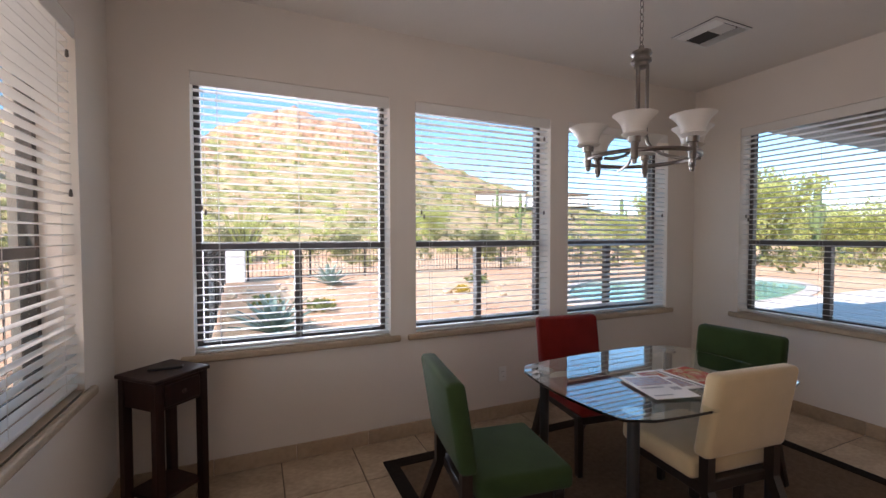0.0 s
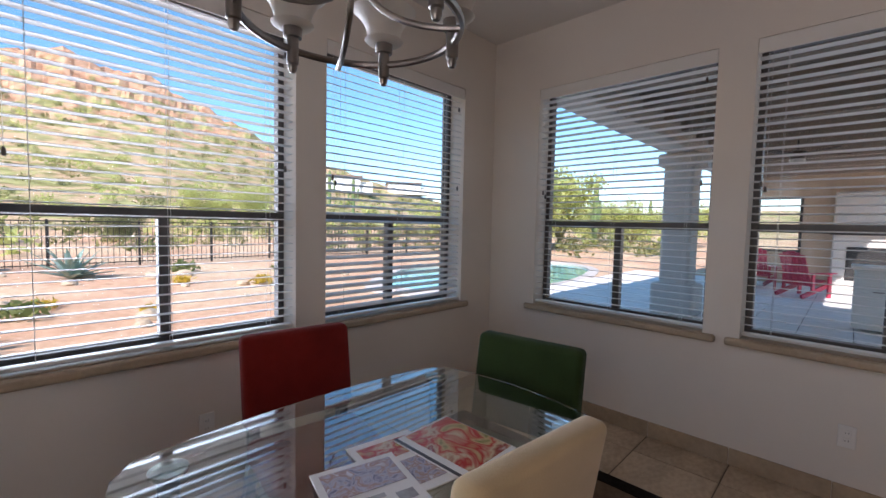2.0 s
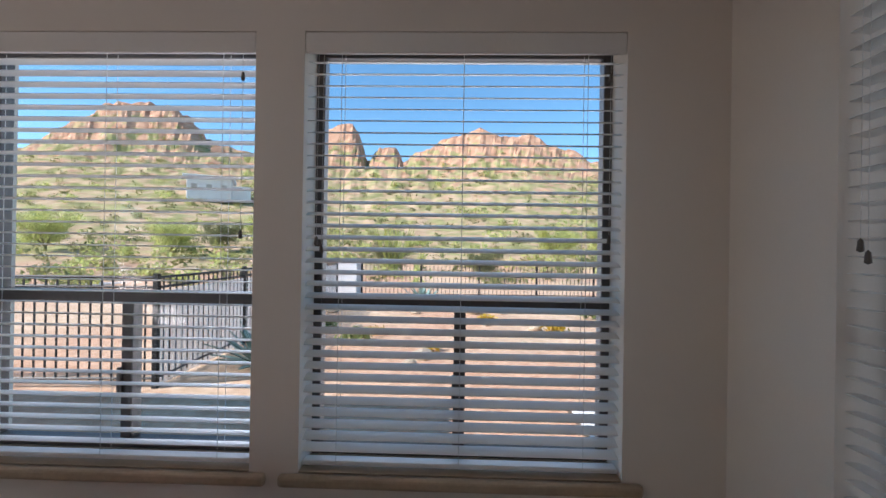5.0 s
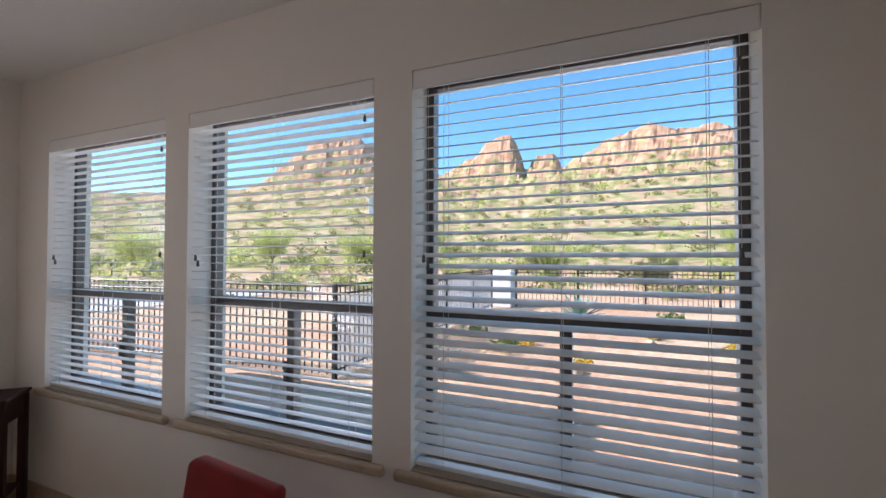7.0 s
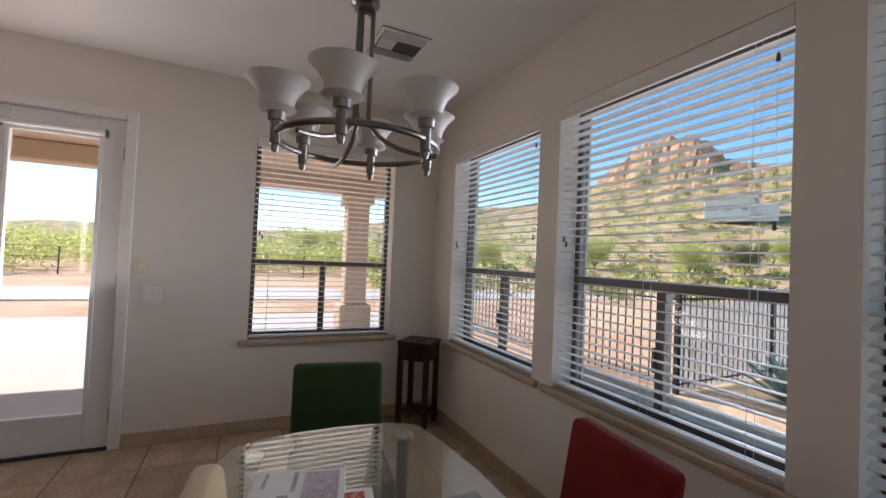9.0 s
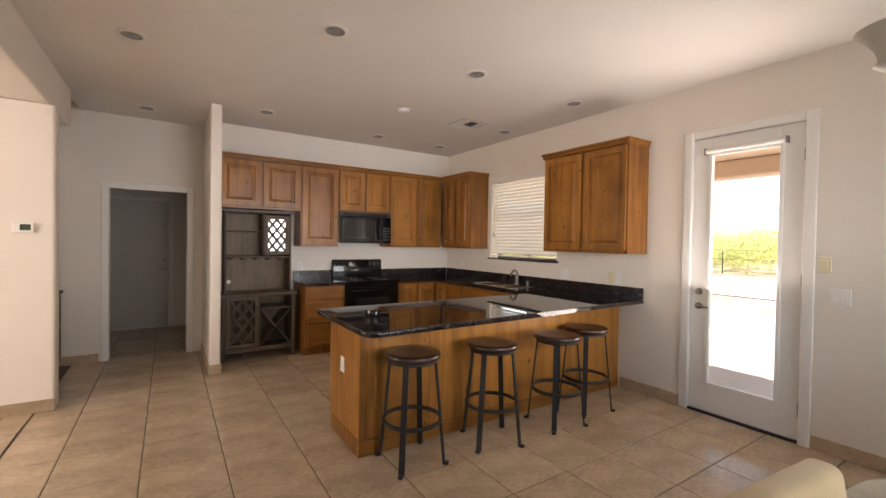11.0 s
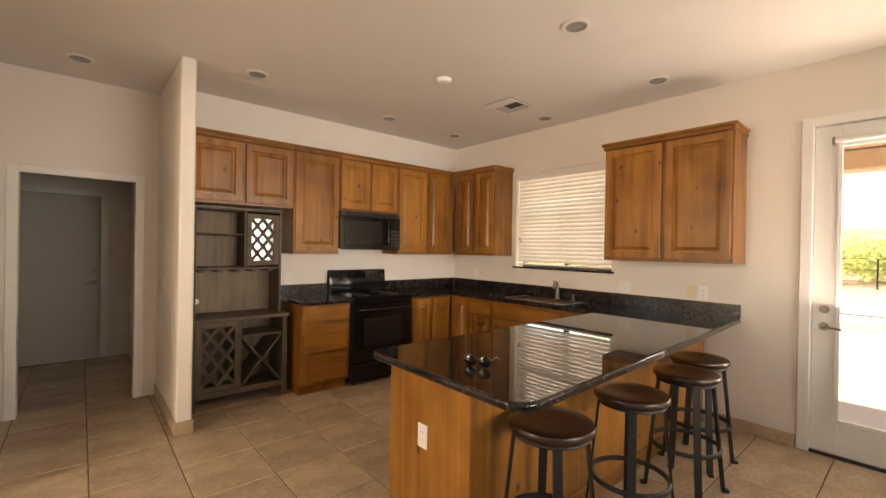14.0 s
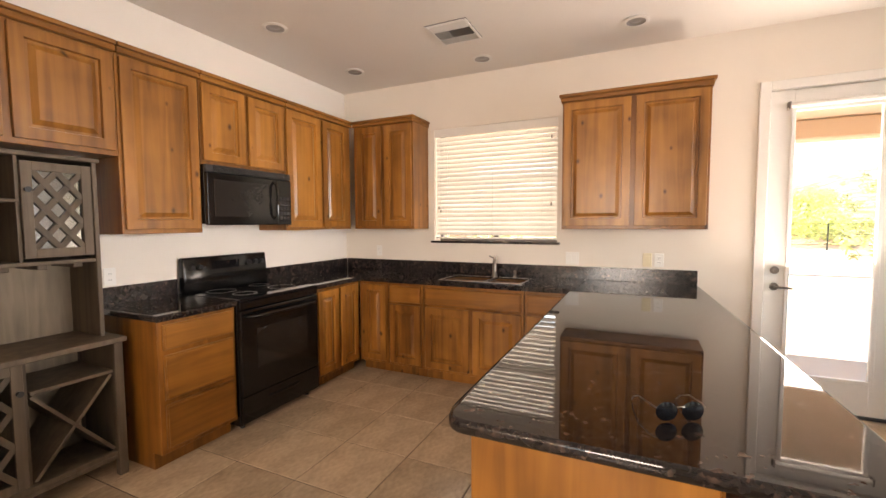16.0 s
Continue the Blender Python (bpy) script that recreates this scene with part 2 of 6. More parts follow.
M_SLATK = slat_material("slat_backlit", (0.84, 0.825, 0.80), 0.25)
M_CORD = material("cord", (0.72, 0.70, 0.66), 0.8)
M_TASSEL = material("tassel", (0.10, 0.085, 0.07), 0.5)
M_ALDER = wood("alder_upright", (0.09, 0.031, 0.005), (0.31, 0.122, 0.022), coat=0.14)
M_ALDERX = wood("alder_level", (0.12, 0.042, 0.006), (0.31, 0.125, 0.022), along="x", knots=False, coat=0.14)
M_ALDERP = wood("alder_panel", (0.13, 0.046, 0.007), (0.41, 0.172, 0.033), scale=0.7, coat=0.14)
M_GREYW = wood("grey_oak", (0.055, 0.041, 0.028), (0.15, 0.113, 0.078), knots=False, rough=0.6, coat=0)
M_GREYB = wood("grey_oak_back", (0.095, 0.073, 0.048), (0.26, 0.20, 0.138), knots=False, rough=0.65, coat=0)
M_MAHOG = wood("dark_mahogany", (0.012, 0.004, 0.003), (0.042, 0.014, 0.009), knots=False, rough=0.45, coat=0.0)
M_GRANITE = granite("dark_granite")
M_HONED = granite("dark_granite_honed", 0.2)
M_BLACK = material("black_enamel", (0.005, 0.005, 0.0052), 0.12, vary=0.1, bump=0.0, coat=0.0, spec=0.4)
M_BLACKG = material("black_glass", (0.006, 0.006, 0.007), 0.04, vary=0.05, bump=0.0, spec=0.3)
M_MIRRORG = material("mirrored_glass", (0.30, 0.30, 0.29), 0.10, vary=0.05, bump=0.0, metal=1.0)
M_MESHG = material("smoked_glass", (0.016, 0.015, 0.014), 0.12, vary=0.1, bump=0.0, spec=0.45)
M_BLACKM = material("black_matt", (0.018, 0.017, 0.017), 0.5, vary=0.2)
M_IRON = material("black_iron", (0.011, 0.010, 0.010), 0.5, metal=0.0, vary=0.25, bump=0.1)
M_NICKEL = material("brushed_nickel", (0.25, 0.225, 0.205), 0.30, metal=1.0, vary=0.1, fine=200, bump=0.03)
M_STEEL = material("stainless", (0.55, 0.55, 0.55), 0.22, metal=1.0, vary=0.06, fine=200)
M_CHROME = material("chrome", (0.7, 0.7, 0.7), 0.08, metal=1.0, vary=0.03, bump=0)
M_SHADE = slat_material("frosted_shade", (0.80, 0.77, 0.72), 0.35)
M_GREENF = material("green_suede", (0.036, 0.062, 0.021), 0.9, vary=0.16, scale=10, fine=300, bump=0.2, spec=0.1, sheen=0.08)
M_REDF = material("rust_suede", (0.19, 0.016, 0.012), 0.9, vary=0.16, scale=10, fine=300, bump=0.2, spec=0.1, sheen=0.08)
M_CREAMF = material("cream_suede", (0.56, 0.42, 0.235), 0.9, vary=0.08, scale=10, fine=300, bump=0.2, spec=0.2, sheen=0.3)
M_LEG = material("espresso_leg", (0.022, 0.014, 0.011), 0.35, vary=0.3, scale=8, stretch=(4, 4, 1))
M_TGLASS = glass("table_glass", (0.90, 0.97, 0.94), 0.0, 2.1)
M_RUG = material("rug_brown", (0.17, 0.115, 0.075), 0.95, vary=0.25, scale=40, fine=400, bump=0.6, spec=0.1)
M_RUGB = material("rug_border", (0.022, 0.016, 0.013), 0.95, vary=0.3, scale=40, fine=400, bump=0.6, spec=0.1)
M_PLATE = material("plate_white", (0.82, 0.80, 0.76), 0.35, vary=0.02, bump=0)
M_PLATEI = material("plate_ivory", (0.72, 0.63, 0.43), 0.35, vary=0.02, bump=0)
M_SEATW = wood("stool_seat_wood", (0.020, 0.008, 0.006), (0.055, 0.022, 0.013), along="x", knots=False, rough=0.3)
M_PAPER = material("paper", (0.80, 0.79, 0.78), 0.5, vary=0.03, bump=0)
M_DARKV = material("duct_shade", (0.07, 0.065, 0.06), 0.8)
# Dark grey puts the can recess's shade into colour; burner rings share it.
M_LAMPIN = material("can_shade_and_ring_grey", (0.27, 0.255, 0.24), 0.35)

# ---- building helpers ----


def slab(bm, lo, hi, bevel=0.0, seg=1):
    """A box between two corners, its edges rounded by bevel."""
    r = bmesh.ops.create_cube(bm, size=1.0)
    c = [(a + b) / 2 for a, b in zip(lo, hi)]
    s = [max(abs(b - a), 1e-4) for a, b in zip(lo, hi)]
    for v in r["verts"]:
        v.co = Vector((v.co.x * s[0] + c[0], v.co.y * s[1] + c[1], v.co.z * s[2] + c[2]))
    if bevel:
        vs = set(r["verts"])
        es = [e for e in bm.edges if e.verts[0] in vs and e.verts[1] in vs]
        bmesh.ops.bevel(bm, geom=es, offset=min(bevel, min(s) * 0.45), segments=seg, affect="EDGES", profile=0.5)
    return r["verts"]


def tube(bm, a, b, r0, r1=None, seg=12):
    """A rod from a to b."""
    r1 = r0 if r1 is None else r1
    a, b = Vector(a), Vector(b)
    d = b - a
    q = bmesh.ops.create_cone(bm, cap_ends=True, segments=seg, radius1=r0, radius2=r1, depth=d.length)
    m = Matrix.Translation((a + b) / 2) @ d.to_track_quat("Z", "Y").to_matrix().to_4x4()
    bmesh.ops.transform(bm, matrix=m, verts=q["verts"])
    return q["verts"]


def lathe(bm, profile, seg=24, at=(0, 0, 0)):
    """A turned shape from (radius, height) pairs."""
    rings = []
    for r, z in profile:
        rings.append([bm.verts.new((at[0] + r * math.cos(2 * math.pi * k / seg), at[1] + r * math.sin(2 * math.pi * k / seg), at[2] + z)) for k in range(seg)])
    for p, q in zip(rings, rings[1:]):
        for k in range(seg):
            bm.faces.new((p[k], p[(k + 1) % seg], q[(k + 1) % seg], q[k]))
    return rings


def torus(bm, R, r, at=(0, 0, 0), seg=40, sub=8, flat=1.0, arc=1.0):
    rings = []
    n = seg if arc >= 1 else seg + 1
    for i in range(n):
        a = 2 * math.pi * arc * i / seg
        rings.append([bm.verts.new((at[0] + (R + r * math.cos(2 * math.pi * k / sub)) * math.cos(a), at[1] + (R + r * math.cos(2 * math.pi * k / sub)) * math.sin(a), at[2] + r * flat * math.sin(2 * math.pi * k / sub))) for k in range(sub)])
    for i in range(seg):
        p, q = rings[i], rings[(i + 1) % n]
        for k in range(sub):
            bm.faces.new((p[k], q[k], q[(k + 1) % sub], p[(k + 1) % sub]))


def sweep(bm, pts, r, seg=8):
    """A bent rod through points."""
    pts = [Vector(p) for p in pts]
    rings = []
    for i, p in enumerate(pts):
        d = (pts[min(i + 1, len(pts) - 1)] - pts[max(i - 1, 0)]).normalized()
        q = d.to_track_quat("Z", "Y")
        rings.append([bm.verts.new(p + q @ Vector((r * math.cos(2 * math.pi * k / seg), r * math.sin(2 * math.pi * k / seg), 0))) for k in range(seg)])
    for a, b in zip(rings, rings[1:]):
        for k in range(seg):
            bm.faces.new((a[k], a[(k + 1) % seg], b[(k + 1) % seg], b[k]))
    bm.faces.new(rings[0][::-1])
    bm.faces.new(rings[-1])


def part(name, bm, mat, parent=None, label="", smooth=False, m=None):
    """Links a bmesh as one mesh object under a thing or a part."""
    bmesh.ops.recalc_face_normals(bm, faces=bm.faces)
    me = bpy.data.meshes.new(name)
    bm.to_mesh(me)
    bm.free()
    me.materials.append(mat)
    if smooth:
        for p in me.polygons:
            p.use_smooth = True
        me.set_sharp_from_angle(angle=radians(40))
    ob = new(name, me)
    if parent:
        ob.parent = parent
    if m is not None:
        ob.matrix_basis = m
    if label:
        tagged(ob, label)
    return ob


def box(name, lo, hi, mat, parent=None, bevel=0.0, label="", seg=1):
    bm = bmesh.new()
    slab(bm, lo, hi, bevel, seg)
    return part(name, bm, mat, parent, label)


def thing(name, label, category, group="", m=None, kind=""):
    ob = new(name)
    ob.empty_display_size = 0.1
    if m is not None:
        ob.matrix_basis = m
    return tagged(ob, label, category, group, kind)


def shared(name, mesh, parent, m=None):
    """One more object on a mesh that alike pieces share."""
    ob = new(name, mesh)
    ob.parent = parent
    if m is not None:
        ob.matrix_basis = m
    return ob


def wall(name, axis, at, depth, u0, u1, z0, z1, holes, mat, label="white painted plaster wall"):
    """A wall whose inner face stands at axis = at and whose body goes depth further, with openings (u0, u1, z0, z1) right through it."""
    us = sorted({u0, u1, *[h[0] for h in holes], *[h[1] for h in holes]})
    zs = sorted({z0, z1, *[h[2] for h in holes], *[h[3] for h in holes]})
    us, zs = [u for u in us if u0 <= u <= u1], [z for z in zs if z0 <= z <= z1]
    bm = bmesh.new()
    cache = {}

    def vert(u, z, d):
        k = (round(u, 5), round(z, 5), d)
        if k not in cache:
            p = at + depth * d
            cache[k] = bm.verts.new((u, p, z) if axis == "y" else (p, u, z))
        return cache[k]

    def solid(i, j):
        if not (0 <= i < len(us) - 1 and 0 <= j < len(zs) - 1):
            return False
        cu, cz = (us[i] + us[i + 1]) / 2, (zs[j] + zs[j + 1]) / 2
        return not any(h[0] < cu < h[1] and h[2] < cz < h[3] for h in holes)

    for i in range(len(us) - 1):
        for j in range(len(zs) - 1):
            if not solid(i, j):
                continue
            a, b, c, d = us[i], us[i + 1], zs[j], zs[j + 1]
            for s in (0, 1):
                bm.faces.new((vert(a, c, s), vert(b, c, s), vert(b, d, s), vert(a, d, s)))
            for di, dj, p, q in ((-1, 0, (a, c), (a, d)), (1, 0, (b, c), (b, d)), (0, -1, (a, c), (b, c)), (0, 1, (a, d), (b, d))):
                if not solid(i + di, j + dj):
                    bm.faces.new((vert(*p, 0), vert(*q, 0), vert(*q, 1), vert(*p, 1)))
    ob = part(name, bm, mat)
    return tagged(ob, label, "wall", kind="structure")


# ---- large structure ----
n_holes = [(a, b, SILL, HEAD) for a, b in N_WIN]
e_holes = [(a, b, SILL, HEAD) for a, b in E_WIN]
w_holes = [(*W_WIN, SILL, HEAD), (DOOR[0], DOOR[1], 0.0, DOOR[2]), K_WIN]
wall("wall_north", "y", NY, WT, -WT, EX + WT, -0.15, 3.3, n_holes, M_WALL)
wall("wall_east", "x", EX, WT, EAST_END, NY, -0.15, 3.3, e_holes, M_WALL)
wall("wall_west", "x", 0.0, -WT, -6.6, NY, -0.15, 3.3, w_holes, M_WALL)
wall("wall_south", "y", SY, -0.2, 0.0, 3.445, -0.15, 3.3, [], M_WALL)
wall("wall_hall", "y", HALL_Y, -0.12, 3.55, 6.6, -0.15, 3.3, [(3.715, 4.51, -0.15, 2.035)], M_WALL)
tagged(box("wall_fin", (3.445, HALL_Y - 0.12, 0), (3.55, -3.16, CEIL), M_WALL, bevel=0.015, seg=3), "white plaster fin wall beside the hutch", "wall", kind="structure")
# header over the openings in the east, and the wall with the thermostat
tagged(box("header_east", (EX - 0.035, -3.64, 2.54), (EX + WT, EAST_END - 0.002, 3.3), M_WALL, bevel=0.012, seg=2), "white plaster header over the wide opening", "header", kind="structure")
tagged(box("wall_thermostat", (EX - 0.07, THERM_Y - 0.15, 0), (8.6, THERM_Y, 2.538), M_WALL, bevel=0.02, seg=3), "white plaster wall with rounded corner and thermostat", "wall", kind="structure")
# room beyond the opening
wall("wall_far_east", "x", 8.6, 0.2, HALL_Y - 0.12, -0.25, -0.15, 3.3, [(-2.4, -0.9, 0.3, 2.3)], M_WALL)
wall("wall_far_north", "y", -0.45, 0.2, EX + WT, 8.6, -0.15, 3.3, [], M_WALL)
# Added fill lamp to brighten the kitchen; the window opening behind it is invented.
window_lamp("far_room_fill", (8.5, -1.3, 1.7), (2, -3.6, 1.6), 1.3, 1.8, 36.0, (1.0, 0.93, 0.84))
# hall behind the opening
wall("wall_hall_east", "x", 4.78, 0.12, -6.3, HALL_Y - 0.12, -0.15, 3.3, [], M_WALL)
wall("wall_hall_west", "x", 3.62, -0.12, -6.3, HALL_Y - 0.12, -0.15, 3.3, [], M_WALL)
wall("wall_hall_end", "y", -6.3, -0.12, 3.5, 4.9, -0.15, 3.3, [], M_WALL)
tagged(box("ceiling", (-WT, -6.45, CEIL), (EX, NY + WT, CEIL + 0.2), M_CEIL), "white textured plaster ceiling", "ceiling", kind="structure")
tagged(box("ceiling_far_room", (EX + WT, -6.45, 2.54), (8.8, -0.25, 2.8), M_CEIL), "lower white plaster ceiling beyond the header", "ceiling", kind="structure")
# roof and eaves
tagged(box("roof", (-0.4, -6.6, 3.32), (8.9, NY + 0.4, 3.5), M_STUCCO), "flat stuccoed roof", "roof", kind="structure")


def floor_tiles():
    """Large square tiles, grouted, each a piece; only the open floor is tiled piece by piece."""
    fl = box("floor", (-0.02, -6.4, -0.16), (8.6, NY + 0.02, -0.004), M_GROUT)
    tagged(fl, "beige stone-look square floor tiles with dark grout", "floor", kind="structure")
    P, X0, Y0 = 0.457, 3.145 - 0.457 * 8, -1.70 - 0.457 * 12
    mesh = {}
    for i in range(0, 13):
        for j in range(0, 25):
            x0, x1, y0, y1 = X0 + i * P, X0 + (i + 1) * P, Y0 + j * P, Y0 + (j + 1) * P
            x0, x1, y0, y1 = max(x0, 0.0), min(x1, 4.83), max(y0, -6.3), min(y1, NY)
            if x1 - x0 < 0.03 or y1 - y0 < 0.03:
                continue
            if x1 < 3.5 and y1 < SY:
                continue
            w, d = round(x1 - x0 - 0.0055, 4), round(y1 - y0 - 0.0055, 4)
            if (w, d) not in mesh:
                bm = bmesh.new()
                slab(bm, (-w / 2, -d / 2, -0.012), (w / 2, d / 2, 0.0), 0.003)
                me = bpy.data.meshes.new("floor_tile")
                bm.to_mesh(me)
                bm.free()
                me.materials.append(M_TILE)
                mesh[(w, d)] = me
            shared("floor_tile", mesh[(w, d)], fl, pose((x0 + x1) / 2, (y0 + y1) / 2, 0))
    # terracotta pavers laid askew in the next room
    bm = bmesh.new()
    s = 0.2
    slab(bm, (-s / 2 + 0.004, -s / 2 + 0.004, -0.01), (s / 2 - 0.004, s / 2 - 0.004, 0.0), 0.004)
    me = bpy.data.meshes.new("paver")
    bm.to_mesh(me)
    bm.free()
    me.materials.append(M_PAVER)
    for a in range(-12, 16):
        for b in range(-12, 16):
            x = 6.2 + (a - b) * s * 0.7071
            y = -1.9 + (a + b) * s * 0.7071
            if 5.0 < x < 7.2 and THERM_Y + 0.1 < y < -0.6:
                shared("paver", me, fl, pose(x, y, 0, 0, 0, 45))
    bm = bmesh.new()
    slab(bm, (-0.09, -0.2, -0.01), (0.09, 0.2, 0.0), 0.003)
    me = bpy.data.meshes.new("border_tile")
    bm.to_mesh(me)
    bm.free()
    me.materials.append(M_TILE)
    for k in range(6):
        shared("border_tile", me, fl, pose(4.93, THERM_Y + 0.2 + 0.403 * k, 0.004))


def baseboard(name, axis, at, inward, u0, u1):
    """A run of stone baseboard tiles along a wall."""
    root = thing(name, "tan stone tile baseboard along the wall", "baseboard", kind="structure")
    n = max(1, round((u1 - u0) / 0.457))
    w = (u1 - u0) / n
    bm = bmesh.new()
    if axis == "y":
        slab(bm, (-w / 2 + 0.001, min(0.0, inward * 0.012), 0), (w / 2 - 0.001, max(0.0, inward * 0.012), 0.10), 0.003)
    else:
        slab(bm, (min(0.0, inward * 0.012), -w / 2 + 0.001, 0), (max(0.0, inward * 0.012), w / 2 - 0.001, 0.10), 0.003)
    me = bpy.data.meshes.new("base_tile")
    bm.to_mesh(me)
    bm.free()
    me.materials.append(M_BASE)
    for k in range(n):
        u = u0 + w * (k + 0.5)
        shared("base_tile", me, root, pose(u, at, 0.001) if axis == "y" else pose(at, u, 0.001))


# ---- windows, sills and blinds ----


def window(name, axis, at, out, u0, u1, z0, z1):
    """A bronze window: fixed light above, two sliding panes below. at: inner wall face; out: +1 or -1."""
    root = thing(name, "dark bronze framed window, fixed above and sliding below", "window", kind="structure")
    f0, f1 = at + out * 0.145, at + out * 0.205

    def bar(n, a, b, c, d, p=None, g0=f0, g1=f1, mat=M_BRONZE, bev=0.004):
        lo, hi = min(g0, g1), max(g0, g1)
        if axis == "y":
            return box(n, (a, lo, c), (b, hi, d), mat, p or root, bev)
        return box(n, (lo, a, c), (hi, b, d), mat, p or root, bev)

    W, mid, zm = 0.035, (u0 + u1) / 2, z0 + 0.635
    bar("window_frame", u0, u0 + W, z0, z1)
    bar("window_frame", u1 - W, u1, z0, z1)
    bar("window_frame", u0 + W, u1 - W, z0, z0 + W)
    bar("window_frame", u0 + W, u1 - W, z1 - W, z1)
    bar("rail", u0 + W, u1 - W, zm - 0.024, zm + 0.024)
    bar("mullion", mid - 0.024, mid + 0.024, z0 + W, zm - 0.024)
    lat = bar("latch", mid - 0.03, mid - 0.012, z0 + 0.22, z0 + 0.34, None, f0, f0 - out * 0.018)
    g0, g1 = at + out * 0.172, at + out * 0.178
    for a, b, c, d in ((u0 + W, u1 - W, zm + 0.024, z1 - W), (u0 + W, mid - 0.024, z0 + W, zm - 0.024), (mid + 0.024, u1 - W, z0 + W, zm - 0.024)):
        p = bar("pane", a, b, c, d, None, g0, g1, M_PANE, 0)
        p.visible_shadow = False
    return root


def sill(axis, at, inward, u0, u1, z):
    bm = bmesh.new()
    a, b = at - inward * 0.145, at + inward * 0.035
    lo, hi = min(a, at), max(a, at)
    # the ledge in the opening, and the rounded nose in front with its returned ends
    n0, n1 = min(at, b), max(at, b)
    if axis == "y":
        slab(bm, (u0 + 0.001, lo, z - 0.04), (u1 - 0.001, hi, z + 0.004), 0.0)
        slab(bm, (u0 - 0.07, n0, z - 0.045), (u1 + 0.07, n1, z + 0.003), 0.018, 3)
    else:
        slab(bm, (lo, u0 + 0.001, z - 0.04), (hi, u1 - 0.001, z + 0.004), 0.0)
        slab(bm, (n0, u0 - 0.07, z - 0.045), (n1, u1 + 0.07, z + 0.003), 0.018, 3)
    return tagged(part("window_sill", bm, M_SILL), "tan stone window sill with a rounded nose", "sill", kind="structure")


def blind(axis, at, out, u0, u1, z0, z1, tilt, mat, label, pitch=0.0455):
    """A faux-wood blind in a window's opening: valance, slats, ladder cords, bottom rail, pull cords."""
    L = u1 - u0 - 0.012
    rot = 0 if axis == "y" else 90
    mid = (u0 + u1) / 2
    side = at + out * 0.047
    # local x along the window, local y to the outside
    flip = (1 if out > 0 else -1) if axis == "y" else (-1 if out > 0 else 1)
    base = pose(mid, side, 0, 0, 0, rot + (0 if flip > 0 else 180)) if axis == "y" else pose(side, mid, 0, 0, 0, rot + (0 if flip > 0 else 180))
    root = thing("window_blind", label, "blind", "window blinds", base)
    box("valance", (-L / 2 - 0.004, -0.046, z1 - 0.082), (L / 2 + 0.004, -0.034, z1 - 0.002), M_TRIM, root, 0.004)
    box("head_rail", (-L / 2, -0.028, z1 - 0.055), (L / 2, 0.028, z1 - 0.004), M_TRIM, root, 0.002)
    bm = bmesh.new()
    ys = [-0.025, -0.013, 0.0, 0.013, 0.025]
    top, bot = [], []
    for y in ys:
        c = 0.0022 * (1 - (y / 0.025) ** 2)
        top.append([bm.verts.new((sx * L / 2, y, c + 0.0013)) for sx in (-1, 1)])
        bot.append([bm.verts.new((sx * L / 2, y, c - 0.0013)) for sx in (-1, 1)])
    for k in range(4):
        bm.faces.new((top[k][0], top[k][1], top[k + 1][1], top[k + 1][0]))
        bm.faces.new((bot[k][1], bot[k][0], bot[k + 1][0], bot[k + 1][1]))
        for s in (0, 1):
            bm.faces.new((top[k][s], bot[k][s], bot[k + 1][s], top[k + 1][s]))
    for k in (0, 4):
        bm.faces.new((top[k][0], top[k][1], bot[k][1], bot[k][0]))
    bmesh.ops.recalc_face_normals(bm, faces=bm.faces)
    me = bpy.data.meshes.new("slat")
    bm.to_mesh(me)
    bm.free()
    me.materials.append(mat)
    n = int((z1 - 0.10 - z0 - 0.035) / pitch)
    for k in range(n + 1):
        z = z1 - 0.10 - k * pitch
        shared("slat", me, root, pose(0, 0, z, tilt + random.uniform(-1.2, 1.2), random.uniform(-0.08, 0.08), 0))
    box("bottom_rail", (-L / 2, -0.025, z0 + 0.012), (L / 2, 0.025, z0 + 0.030), mat, root, 0.004)
    for x in (-L * 0.39, 0.0, L * 0.39):
        bm = bmesh.new()
        for y in (-0.0265, 0.0265):
            tube(bm, (x, y, z0 + 0.03), (x, y, z1 - 0.06), 0.0011, seg=5)
        part("ladder_cord", bm, M_CORD, root)
    for x, z in ((-L / 2 + 0.045, z1 - 0.80), (-L / 2 + 0.065, z1 - 0.83), (L / 2 - 0.05, z1 - 0.78), (L / 2 - 0.05, z1 - 0.17)):
        bm = bmesh.new()
        tube(bm, (x, -0.034, z), (x, -0.034, z1 - 0.085), 0.001, seg=5)
        c = part("pull_cord", bm, M_CORD, root)
        bm = bmesh.new()
        lathe(bm, [(0.001, 0.02), (0.006, 0.014), (0.008, -0.012), (0.001, -0.016)], 8, (x, -0.034, z))
        part("tassel", bm, M_TASSEL, c, "dark cord tassel", True)
    return root


for i, (a, b) in enumerate(N_WIN):
    window("window_%d" % (i + 1), "y", NY, 1, a, b, SILL + 0.004, HEAD)
    sill("y", NY, -1, a, b, SILL)
    blind("y", NY, 1, a, b, SILL + 0.005, HEAD, (-2, -3, 18)[i], M_SLAT, "open white faux-wood blind in a north window")
for i, (a, b) in enumerate(E_WIN):
    window("window_%d" % (i + 4), "x", EX, 1, a, b, SILL + 0.004, HEAD)
    sill("x", EX, -1, a, b, SILL)
    blind("x", EX, 1, a, b, SILL + 0.005, HEAD, -5, M_SLAT, "open white faux-wood blind in an east window")
window("window_6", "x", 0.0, -1, *W_WIN, SILL + 0.004, HEAD)
sill("x", 0.0, 1, *W_WIN, SILL)
